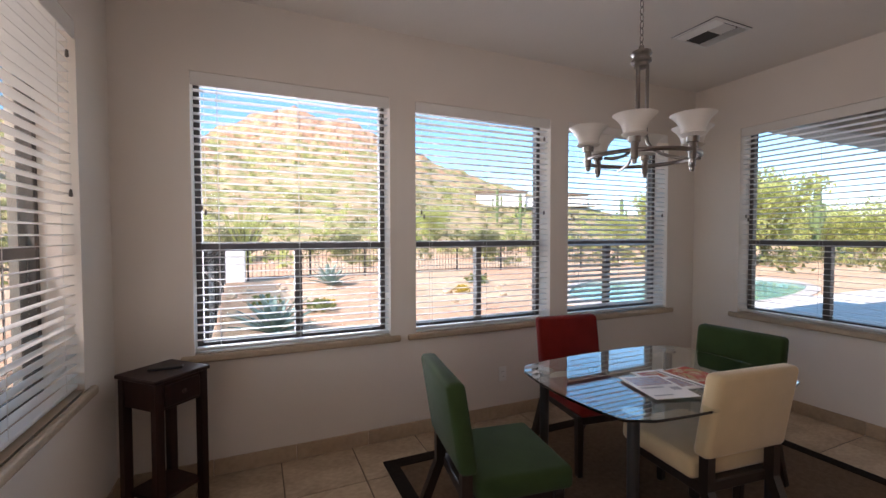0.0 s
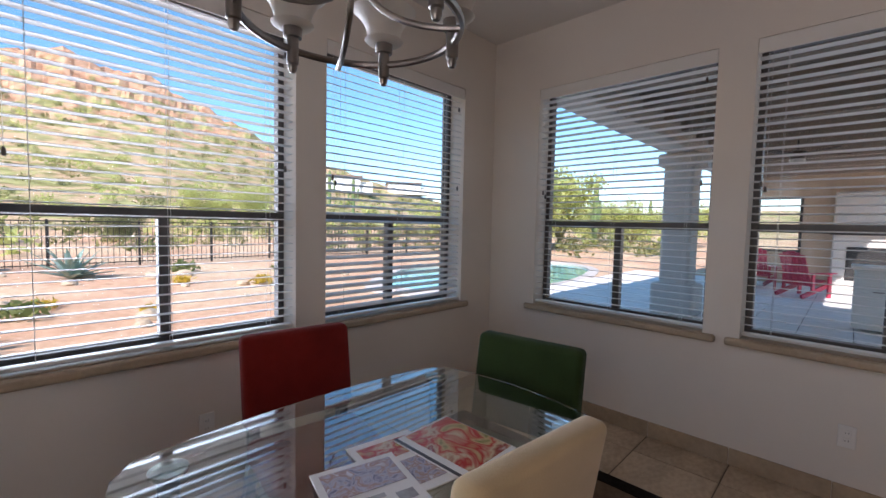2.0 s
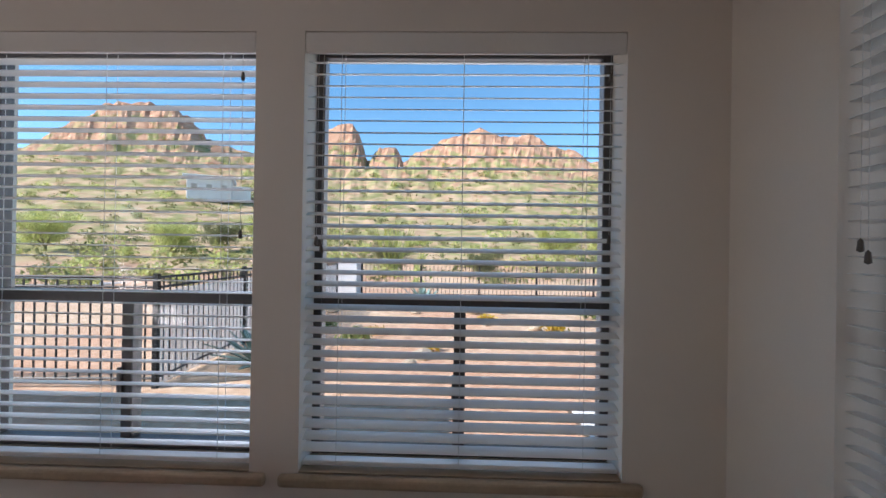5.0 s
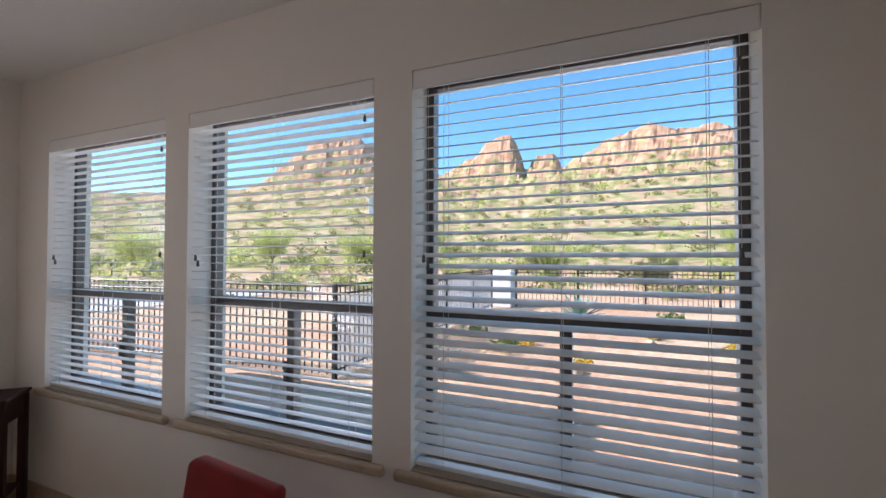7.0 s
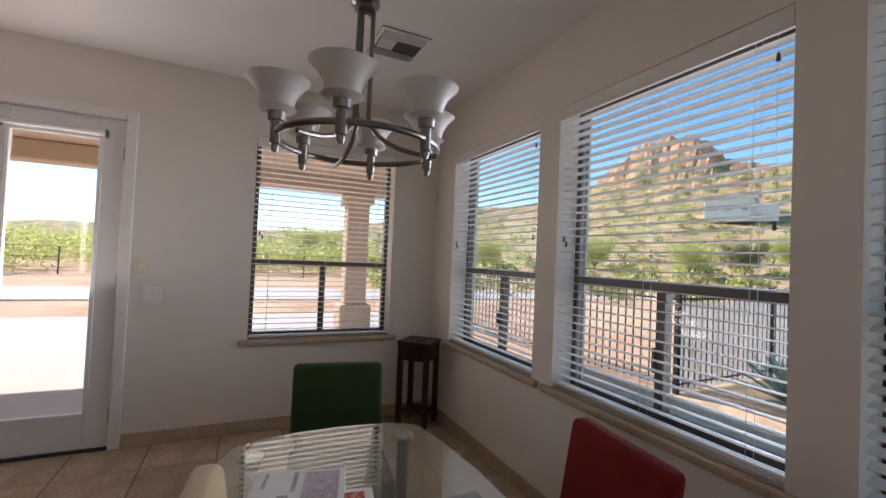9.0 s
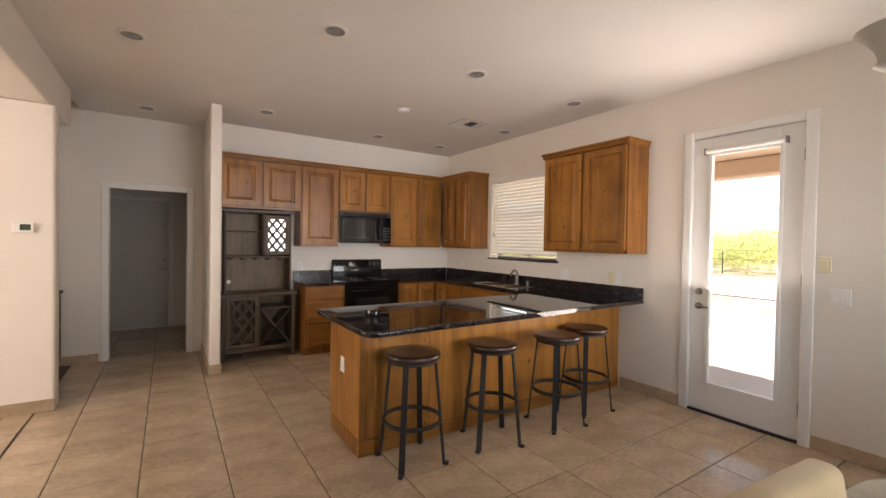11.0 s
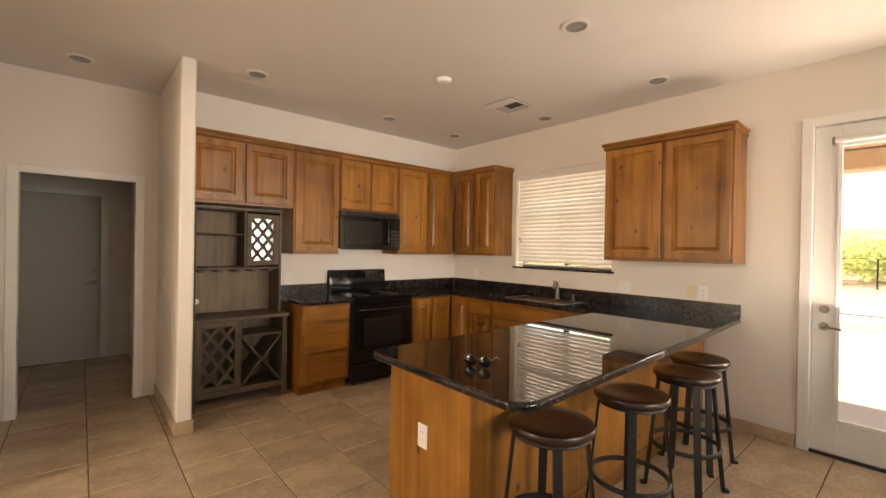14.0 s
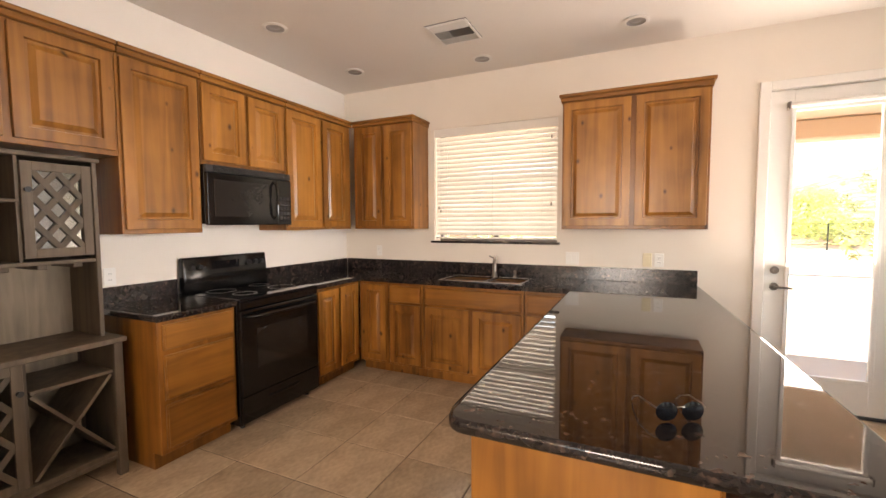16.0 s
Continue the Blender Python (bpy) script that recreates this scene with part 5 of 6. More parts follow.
def hutch():
    """Local x along the front (to the west), y to the front, from the wall."""
    root = thing("bar_hutch", "weathered grey wood bar hutch with lattice doors", "hutch", "", pose(2.985, SY + 0.006, 0.001))
    W, D, H1, H2, D2 = 0.83, 0.40, 0.80, 1.795, 0.30
    a = W / 2
    # lower part: right half (greater x) has the lattice door, the other half the wine rack
    for sx in (-1, 1):
        for y in (0.0, D - 0.045):
            box("post", (sx * a - (0.045 if sx > 0 else 0), y, 0), (sx * a + (0.045 if sx < 0 else 0), y + 0.045, H1 - 0.03), M_GREYW, root, 0.004)
        box("side_panel", (sx * (a - 0.03) - 0.008, 0.045, 0.10), (sx * (a - 0.03) + 0.008, D - 0.045, H1 - 0.03), M_GREYW, root)
    box("top", (-a - 0.015, -0.002, H1 - 0.03), (a + 0.015, D + 0.018, H1), M_GREYW, root, 0.005)
    box("back_panel", (-a + 0.045, 0.004, 0.10), (a - 0.045, 0.014, H1 - 0.03), M_GREYB, root)
    box("bottom_shelf", (-a + 0.046, 0.015, 0.10), (a - 0.046, D - 0.012, 0.125), M_GREYW, root, 0.003)
    box("rail", (-a + 0.046, D - 0.040, 0.126), (a - 0.046, D - 0.010, 0.15), M_GREYW, root, 0.003)
    box("divider", (-0.010, 0.015, 0.126), (0.010, D - 0.041, H1 - 0.031), M_GREYW, root)
    box("wine_shelf", (-a + 0.046, 0.015, 0.60), (-0.011, D - 0.02, 0.618), M_GREYW, root, 0.002)
    bm = bmesh.new()
    xa, xb, za, zb = -a + 0.046, -0.011, 0.152, 0.598
    for p, q in (((xa, za), (xb, zb)), ((xa, zb), (xb, za))):
        A, B = Vector((p[0], 0, p[1])), Vector((q[0], 0, q[1]))
        d = B - A
        vs = slab(bm, (-0.008, 0.03, 0.01), (0.008, D - 0.03, d.length - 0.01))
        bmesh.ops.transform(bm, matrix=Matrix.Translation(A) @ Matrix.Rotation(math.atan2(d.x, d.z), 4, "Y"), verts=vs)
    part("wine_rack", bm, M_GREYW, root, "crossed wine bottle rack")
    for (x0, x1, z0, z1, y, cols, rows) in ((0.012, a - 0.048, 0.155, H1 - 0.035, D - 0.030, 2, 3), (-a + 0.06, -0.06, 1.265, H2 - 0.045, D2 - 0.024, 2, 3)):
        bm = bmesh.new()
        e = 0.045
        slab(bm, (x0, y, z0), (x0 + e, y + 0.02, z1), 0.002)
        slab(bm, (x1 - e, y, z0), (x1, y + 0.02, z1), 0.002)
        slab(bm, (x0 + e, y, z0), (x1 - e, y + 0.02, z0 + e), 0.002)
        slab(bm, (x0 + e, y, z1 - e), (x1 - e, y + 0.02, z1), 0.002)
        dr = part("door", bm, M_GREYW, root)
        bm = bmesh.new()
        lattice(bm, x0 + e, x1 - e, z0 + e, z1 - e, y + 0.004, y + 0.016, cols, rows, 0.027)
        part("lattice", bm, M_GREYW, dr)
        box("door_glass", (x0 + e, y + 0.0005, z0 + e), (x1 - e, y + 0.0025, z1 - e), M_MIRRORG if x0 < 0 else M_PANE, dr, label="mirrored glass pane" if x0 < 0 else "")
        bm = bmesh.new()
        kx = x1 - 0.02 if x0 < 0 else x0 + 0.02
        kz = (z0 + z1) / 2 + (0.17 if x0 > 0 else 0.1)
        tube(bm, (kx, y + 0.02, kz), (kx, y + 0.042, kz), 0.011, 0.014, 12)
        part("knob", bm, M_BLACKM, dr, "dark metal knob", True)
    # upper part
    for sx in (-1, 1):
        box("side_panel", (sx * (a - 0.045) - 0.011, 0.0, H1 + 0.001), (sx * (a - 0.045) + 0.011, D2, H2 - 0.022), M_GREYW, root, 0.003)
    box("back_panel", (-a + 0.057, 0.002, H1 + 0.001), (a - 0.057, 0.012, H2 - 0.022), M_GREYB, root)
    box("crown", (-a + 0.02, -0.001, H2 - 0.022), (a - 0.02, D2 + 0.008, H2), M_GREYW, root, 0.004)
    box("shelf", (-a + 0.057, 0.013, 1.225), (a - 0.057, D2 - 0.004, 1.245), M_GREYW, root, 0.003)
    box("shelf", (-0.058, 0.013, 1.545), (a - 0.057, D2 - 0.02, 1.560), M_GREYW, root, 0.003)
    box("divider", (-0.059, 0.013, 1.246), (-0.045, D2 - 0.026, H2 - 0.023), M_GREYW, root)
    for k in range(5):
        x = -a + 0.13 + k * 0.15
        box("glass_rail", (x - 0.022, 0.03, 1.200), (x + 0.022, D2 - 0.03, 1.2245), M_GREYW, root, 0.004)
    bm = bmesh.new()
    tube(bm, (a - 0.11, 0.0125, 0.915), (a - 0.11, 0.018, 0.915), 0.026, seg=20)
    part("cord_grommet", bm, M_PLATE, root, "round white cord plug", True)



hutch()


def bar_stool():
    root = thing("bar_stool", "round dark wood bar stool on black metal legs", "stool", "stools at the peninsula", pose(2.51, -0.50, 0.001))
    bm = bmesh.new()
    lathe(bm, [(0.001, 0.680), (0.166, 0.680), (0.184, 0.694), (0.187, 0.708), (0.182, 0.720), (0.174, 0.723), (0.12, 0.719), (0.001, 0.716)], 36)
    part("seat", bm, M_SEATW, root, smooth=True)
    bm = bmesh.new()
    torus(bm, 0.160, 0.008, (0, 0, 0.672), 40, 8)
    part("seat_ring", bm, M_IRON, root, smooth=True)
    bm = bmesh.new()
    torus(bm, 0.190, 0.011, (0, 0, 0.28), 40, 8, 1.3)
    part("foot_ring", bm, M_IRON, root, smooth=True)
    for k in range(4):
        a = radians(45 + 90 * k)
        u = Vector((math.cos(a), math.sin(a), 0))
        bm = bmesh.new()
        d = (u * 0.222 + Vector((0, 0, 0.012))) - (u * 0.155 + Vector((0, 0, 0.679)))
        vs = slab(bm, (-0.019, -0.006, 0), (0.019, 0.006, d.length))
        q = d.to_track_quat("Z", "X").to_matrix().to_4x4()
        m = Matrix.Translation(u * 0.155 + Vector((0, 0, 0.679))) @ Matrix(((-u.y, d.normalized().cross(Vector((-u.y, u.x, 0))).x, d.normalized().x, 0), (u.x, d.normalized().cross(Vector((-u.y, u.x, 0))).y, d.normalized().y, 0), (0, d.normalized().cross(Vector((-u.y, u.x, 0))).z, d.normalized().z, 0), (0, 0, 0, 1)))
        bmesh.ops.transform(bm, matrix=m, verts=vs)
        leg = part("leg", bm, M_IRON, root)
        bm = bmesh.new()
        slab(bm, (-0.016, -0.028, 0.0), (0.016, 0.012, 0.020), 0.006, 2)
        part("foot", bm, M_IRON, leg, m=Matrix.Translation(u * 0.226) @ Matrix.Rotation(a + math.pi / 2, 4, "Z"))
    return root


_stool = bar_stool()
for x, y, r in ((1.912, -0.463, -17), (1.262, -0.425, -6), (0.80, -0.50, -8)):
    copy_thing(_stool, pose(x, y, 0.001, 0, 0, r))
_stool.matrix_basis = pose(2.555, -0.515, 0.001, 0, 0, 0)


def sunglasses():
    root = thing("sunglasses", "dark aviator sunglasses lying open on the granite", "sunglasses", "", pose(2.735, -0.79, CT + 0.003, 0, 0, 116))
    for sx in (-1, 1):
        bm = bmesh.new()
        lathe(bm, [(0.001, 0.0), (0.018, 0.001), (0.025, 0.003), (0.024, 0.005), (0.001, 0.004)], 20)
        for v in bm.verts:
            v.co = Vector((v.co.x * 1.15, v.co.z * 1.2, v.co.y + 0.024))
            v.co.x += sx * 0.034
        part("lens", bm, M_BLACKG, root, smooth=True)
        bm = bmesh.new()
        sweep(bm, [(sx * 0.063, 0.0, 0.036), (sx * 0.068, 0.02, 0.037), (sx * 0.070, 0.08, 0.034), (sx * 0.066, 0.115, 0.018), (sx * 0.064, 0.13, 0.002)], 0.0018, 6)
        part("temple", bm, M_NICKEL, root, smooth=True)
    bm = bmesh.new()
    sweep(bm, [(-0.01, 0, 0.036), (0, -0.003, 0.039), (0.01, 0, 0.036)], 0.0018, 6)
    part("bridge", bm, M_NICKEL, root, smooth=True)


sunglasses()


def console():
    root = thing("console_cabinet", "dark brown console cabinet in the passage", "cabinet", "", pose(5.12, -4.04, 0.001))
    box("body", (-0.2, -0.23, 0.06), (0.2, 0.23, 0.82), M_GREYW, root, 0.004)
    box("top", (-0.225, -0.25, 0.82), (0.225, 0.25, 0.85), M_GREYW, root, 0.005)
    for z0, z1 in ((0.46, 0.80), (0.10, 0.44)):
        box("drawer", (-0.212, -0.21, z0), (-0.2, 0.21, z1), M_GREYW, root, 0.004)
    box("plinth", (-0.19, -0.22, 0.0), (0.19, 0.22, 0.06), M_GREYW, root)


console()

# ---- outdoors ----
EYE_X, EYE_Y = 3.0, 1.5                    # middle of the dining room: bearings of the land are taken from here


def land_material():
    """Desert hillside: pale gravel low down, olive scrub on the slopes, pink-tan rock above."""
    m = bpy.data.materials.new("desert_land")
    m.use_nodes = True
    n, l = m.node_tree.nodes, m.node_tree.links
    b = n["Principled BSDF"]
    b.inputs["Roughness"].default_value = 0.95
    b.inputs["Specular IOR Level"].default_value = 0.1
    geo = n.new("ShaderNodeNewGeometry")
    sep = n.new("ShaderNodeSeparateXYZ")
    l.new(geo.outputs["Position"], sep.inputs[0])

    def nz(scale, detail=5):
        t = n.new("ShaderNodeTexNoise")
        t.inputs["Scale"].default_value, t.inputs["Detail"].default_value = scale, detail
        l.new(geo.outputs["Position"], t.inputs["Vector"])
        return t

    def ramp(src, p0, c0, p1, c1):
        r = n.new("ShaderNodeValToRGB")
        e = r.color_ramp.elements
        e[0].position, e[0].color, e[1].position, e[1].color = p0, (*c0, 1), p1, (*c1, 1)
        l.new(src, r.inputs[0])
        return r.outputs[0]

    def mixc(fac, a, c):
        x = n.new("ShaderNodeMix")
        x.data_type = "RGBA"
        l.new(fac, x.inputs[0])
        l.new(a, x.inputs[6])
        l.new(c, x.inputs[7])
        return x.outputs[2]

    pebbles, patches, crags, scrubn = nz(9, 6), nz(0.22, 4), nz(0.55, 8), nz(0.35, 8)
    gravel = mixc(ramp(patches.outputs[0], 0.42, (0, 0, 0), 0.6, (1, 1, 1)), ramp(pebbles.outputs[0], 0.3, (0.42, 0.235, 0.145), 0.7, (0.62, 0.40, 0.27)), ramp(pebbles.outputs[0], 0.3, (0.48, 0.33, 0.21), 0.7, (0.68, 0.51, 0.36)))
    rock = ramp(crags.outputs[0], 0.34, (0.32, 0.165, 0.098), 0.62, (0.59, 0.36, 0.235))
    scrub = ramp(crags.outputs[0], 0.35, (0.16, 0.16, 0.055), 0.65, (0.38, 0.36, 0.16))
    soil = ramp(crags.outputs[0], 0.35, (0.38, 0.26, 0.155), 0.65, (0.54, 0.40, 0.26))
    slope = mixc(ramp(scrubn.outputs[0], 0.44, (0, 0, 0), 0.54, (1, 1, 1)), scrub, soil)
    zr = n.new("ShaderNodeMath")
    zr.operation = "MULTIPLY_ADD"
    zr.inputs[1].default_value = 0.012
    l.new(sep.outputs["Z"], zr.inputs[0])
    l.new(scrubn.outputs[0], zr.inputs[2])
    up = ramp(zr.outputs[0], 0.76, (0, 0, 0), 0.88, (1, 1, 1))
    hill = mixc(up, slope, rock)
    lowz = n.new("ShaderNodeMath")
    lowz.operation = "MULTIPLY_ADD"
    lowz.inputs[1].default_value = 0.5
    l.new(sep.outputs["Z"], lowz.inputs[0])
    l.new(patches.outputs[0], lowz.inputs[2])
    col = mixc(ramp(lowz.outputs[0], 0.6, (0, 0, 0), 1.3, (1, 1, 1)), gravel, hill)
    l.new(col, b.inputs["Base Color"])
    bp = n.new("ShaderNodeBump")
    bp.inputs["Strength"].default_value, bp.inputs["Distance"].default_value = 0.7, 0.25
    l.new(crags.outputs[0], bp.inputs["Height"])
    l.new(bp.outputs[0], b.inputs["Normal"])
    return m


# the skyline of the hills: bearing in degrees, crest height in metres
CREST = ((-110, 7), (-80, 9), (-66, 17), (-56, 20.5), (-48, 22.5), (-45, 28), (-42.5, 34), (-39.5, 40.5), (-34, 42.5), (-32.3, 39), (-31, 33), (-26.5, 31.5), (-23, 29.5), (-18.2, 36.5), (-16.6, 41.5), (-13.6, 43), (-12.4, 38), (-11.6, 31), (-10.2, 36), (-8, 36.3), (-6.8, 31.5), (-3, 36.5), (-0.5, 41.5), (4, 43.5), (7, 40), (10.5, 40), (15, 34), (20, 29.5), (24, 25), (29, 20), (36, 15), (46, 8), (60, 4), (80, 7), (110, 6))
CREST_R = 140.0


def crest(az):
    for (a0, h0), (a1, h1) in zip(CREST, CREST[1:]):
        if a0 <= az <= a1:
            return h0 + (h1 - h0) * (az - a0) / (a1 - a0)
    return 6.0


def land_height(x, y):
    dx, dy = x - EYE_X, y - EYE_Y
    r = math.hypot(dx, dy)
    if r < 14:
        return GROUND_Z
    az = math.degrees(math.atan2(dx, dy))
    top = crest(az)
    # the broad shoulder of the hill under the crags
    soft = sum(crest(az + d) for d in (-9, -6, -3, 0, 3, 6, 9)) / 7
    u = max(0.0, min(1.0, (r - 24) / (CREST_R - 24)))
    if r <= CREST_R:
        slope = 0.20 * u + 0.80 * u * u
        crag_share = max(0.0, (u - 0.80) / 0.20)
        h = slope * (soft * 0.9 + (top - soft * 0.9) * crag_share * crag_share * (3 - 2 * crag_share))
    else:
        h = top * math.exp(-((r - CREST_R) / 60) ** 2)
    rough = min(1.0, max(0.0, h - 4) / 26)
    p = Vector((x, y, 0)) / 17
    crag = noise.noise(p) * 1.6 + abs(noise.noise(p * 2.3)) * 2.4 + abs(noise.noise(p * 5.1)) * 1.7 + noise.noise(p * 11) * 0.8
    swell = min(1.0, (r - 14) / 40) * (0.35 * noise.noise(Vector((x, y, 3)) / 30) + 0.12 * noise.noise(Vector((x, y, 9)) / 7))
    h += 0.6 * rough * math.sin(h * 1.15 + 1.5 * noise.noise(p * 0.7))
    return GROUND_Z + h + rough * rough * (crag - 1.2) * 0.9 + swell


M_LAND = land_material()


def ground_sheet():
    azs = [-180 + 4 * k for k in range(26)] + [-76 + 0.4 * k for k in range(305)] + [46 + 4 * k for k in range(34)]
    azs = [a for a in azs if a < 179.9]
    rs = [6, 14]
    while rs[-1] < 230:
        rs.append(rs[-1] * 1.034 + 0.1)
    rs += [300, 420, 600, 1000, 2500]
    verts, faces = [(EYE_X, EYE_Y, GROUND_Z)], []
    for r in rs:
        for a in azs:
            x, y = EYE_X + r * math.sin(radians(a)), EYE_Y + r * math.cos(radians(a))
            verts.append((x, y, land_height(x, y)))
    n = len(azs)
    for k in range(n):
        faces.append((0, 1 + (k + 1) % n, 1 + k))
    for i in range(len(rs) - 1):
        for k in range(n):
            q = (k + 1) % n
            faces.append((1 + i * n + k, 1 + i * n + q, 1 + (i + 1) * n + q, 1 + (i + 1) * n + k))
    me = bpy.data.meshes.new("ground")
    me.from_pydata(verts, [], faces)
    me.materials.append(M_LAND)
    for p in me.polygons:
        p.use_smooth = False
    tagged(new("ground", me), "desert land with pink gravel rising to rocky hills", "ground", kind="structure")


ground_sheet()


def foliage(name, lo, hi):
    m = bpy.data.materials.new(name)
    m.use_nodes = True
    n, l = m.node_tree.nodes, m.node_tree.links
    b = n["Principled BSDF"]
    b.inputs["Roughness"].default_value = 0.7
    g = n.new("ShaderNodeNewGeometry")
    r = n.new("ShaderNodeValToRGB")
    r.color_ramp.elements[0].color, r.color_ramp.elements[1].color = (*lo, 1), (*hi, 1)
    l.new(g.outputs["Random Per Island"], r.inputs[0])
    l.new(r.outputs[0], b.inputs["Base Color"])
    t, mx = n.new("ShaderNodeBsdfTranslucent"), n.new("ShaderNodeMixShader")
    mx.inputs[0].default_value = 0.55
    l.new(r.outputs[0], t.inputs[0])
    l.new(b.outputs[0], mx.inputs[1])
    l.new(t.outputs[0], mx.inputs[2])
    l.new(mx.outputs[0], n["Material Output"].inputs[0])
    return m


M_BUSH = foliage("scrub_leaves", (0.16, 0.17, 0.06), (0.36, 0.35, 0.14))
M_PALO = foliage("palo_verde_leaves", (0.42, 0.45, 0.14), (0.60, 0.62, 0.24))
M_DARKL = foliage("dark_leaves", (0.12, 0.13, 0.06), (0.26, 0.27, 0.13))
M_AGAVE = material("agave_leaf", (0.20, 0.30, 0.26), 0.55, vary=0.3, scale=6, fine=40)
M_CACTUS = material("saguaro_skin", (0.12, 0.17, 0.06), 0.7, vary=0.25, scale=8)
M_BARK = material("green_bark", (0.17, 0.16, 0.07), 0.8, vary=0.3)
M_CONC = material("pale_concrete", (0.50, 0.45, 0.42), 0.85, vary=0.1, scale=2, fine=30, bump=0.2)
M_DECK = material("deck_paver", (0.76, 0.72, 0.69), 0.6, vary=0.12, scale=3, fine=30, bump=0.1, random_piece=0.15)
M_WATER = material("pool_water", (0.20, 0.46, 0.38), 0.08, vary=0.2, scale=1.5, fine=8, bump=0.15)
M_WHITEP = material("white_stucco", (0.74, 0.73, 0.72), 0.9, vary=0.05, bump=0.3)
M_SOFFIT = material("patio_soffit", (0.34, 0.27, 0.22), 0.9, vary=0.15, scale=4, stretch=(1, 6, 1))
M_GREYST = material("grey_stucco", (0.56, 0.52, 0.48), 0.9, vary=0.08, bump=0.3)
M_PINK = material("red_plastic", (0.48, 0.03, 0.07), 0.5, vary=0.12)
M_ROOF = material("brown_roof", (0.16, 0.10, 0.07), 0.8, vary=0.2)


def leaf_cloud(verts, faces, c, rx, rz, count, size, rnd):
    """Small leaf sprays scattered in a dome."""
    for _ in range(count):
        while True:
            p = Vector((rnd.uniform(-1, 1), rnd.uniform(-1, 1), rnd.uniform(-1, 1)))
            if p.length < 1:
                break
        p = p * (0.55 + 0.45 * rnd.random())
        o = Vector((c[0] + p.x * rx, c[1] + p.y * rx, c[2] + p.z * rz))
        a = Vector((rnd.uniform(-1, 1), rnd.uniform(-1, 1), rnd.uniform(-0.6, 1))).normalized()
        b = a.cross(Vector((rnd.uniform(-1, 1), rnd.uniform(-1, 1), rnd.uniform(-1, 1)))).normalized()
        s = size * rnd.uniform(0.5, 1.3)
        i = len(verts)
        verts += [o - a * s, o + b * s * 0.45, o + a * s, o - b * s * 0.45]
        faces.append((i, i + 1, i + 2, i + 3))


def cloud_object(name, verts, faces, mat, parent=None):
    me = bpy.data.meshes.new(name)
    me.from_pydata([tuple(v) for v in verts], [], faces)
    me.materials.append(mat)
    ob = new(name, me)
    if parent:
        ob.parent = parent
    return ob


def bearing(az, r):
    return EYE_X + r * math.sin(radians(az)), EYE_Y + r * math.cos(radians(az))


def hillside_scrub():
    rnd = random.Random(5)
    for mat, count, name in ((M_BUSH, 1400, "hillside_scrub"), (M_PALO, 520, "hillside_palo_verde"), (M_DARKL, 220, "hillside_creosote")):
        verts, faces = [], []
        for _ in range(count):
            az = rnd.uniform(-76, 74)
            r = rnd.uniform(24, 128) if rnd.random() < 0.8 else rnd.uniform(20, 50)
            x, y = bearing(az, r)
            z = land_height(x, y)
            s = rnd.uniform(0.35, 1.0) * (1.25 if mat == M_PALO else 0.9) * (0.8 + r / 160)
            if (z > 22 and rnd.random() < 0.4) or (z > 30 and rnd.random() < 0.75):
                continue
            leaf_cloud(verts, faces, (x, y, z + s * 0.45), s, s * 0.6, 46, s * 0.2, rnd)
        tagged(cloud_object(name, verts, faces, mat), "low olive desert shrubs scattered over the slopes", "shrub", kind="stuff")


hillside_scrub()


def west_thicket():
    """The band of low desert trees beyond the west yard."""
    rnd = random.Random(11)
    verts, faces = [], []
    for _ in range(520):
        x, y = bearing(rnd.uniform(-140, -74), rnd.uniform(30, 62))
        s = rnd.uniform(1.0, 2.0)
        leaf_cloud(verts, faces, (x, y, land_height(x, y) + s * 0.7), s, s * 0.8, 170, s * 0.085, rnd)
    tagged(cloud_object("desert_thicket", verts, faces, M_PALO), "band of pale green desert thicket beyond the yard", "thicket", kind="stuff")


west_thicket()


def tree(az, r, h, spread, mat=None, label="yellow-green palo verde tree with an open crown"):
    rnd = random.Random(int(az * 13 + r))
    x, y = bearing(az, r)
    z = land_height(x, y) - 0.05
    root = thing("tree", label, "tree", "desert trees", pose(x, y, z))
    bm = bmesh.new()
    tips = []
    for k in range(5):
        a = 2 * math.pi * k / 5 + rnd.uniform(-0.4, 0.4)
        t0 = Vector((0, 0, h * 0.12))
        t1 = Vector((math.cos(a) * spread * 0.35, math.sin(a) * spread * 0.35, h * rnd.uniform(0.4, 0.55)))
        t2 = Vector((math.cos(a) * spread * 0.62, math.sin(a) * spread * 0.62, h * rnd.uniform(0.62, 0.85)))
        tube(bm, t0, t1, 0.02 * h, 0.012 * h, 7)
        tube(bm, t1, t2, 0.012 * h, 0.004 * h, 6)
        tips += [t1, t2, (t1 + t2) / 2]
    tube(bm, (0, 0, 0), (0, 0, h * 0.2), 0.035 * h, 0.025 * h, 9)
    part("trunk", bm, M_BARK, root)
    verts, faces = [], []
    for t in tips + [Vector((0, 0, h * 0.8)), Vector((spread * 0.1, 0, h * 0.6)), Vector((spread * 0.35, 0, h * 0.3)), Vector((-spread * 0.3, spread * 0.25, h * 0.28)), Vector((-spread * 0.05, -spread * 0.4, h * 0.3)), Vector((0, 0, h * 0.42))]:
        s = spread * rnd.uniform(0.28, 0.46)
        leaf_cloud(verts, faces, t + Vector((0, 0, s * 0.2)), s, s * 0.75, 380, 0.024 * h, rnd)
    cloud_object("crown", verts, faces, mat or M_PALO, root)


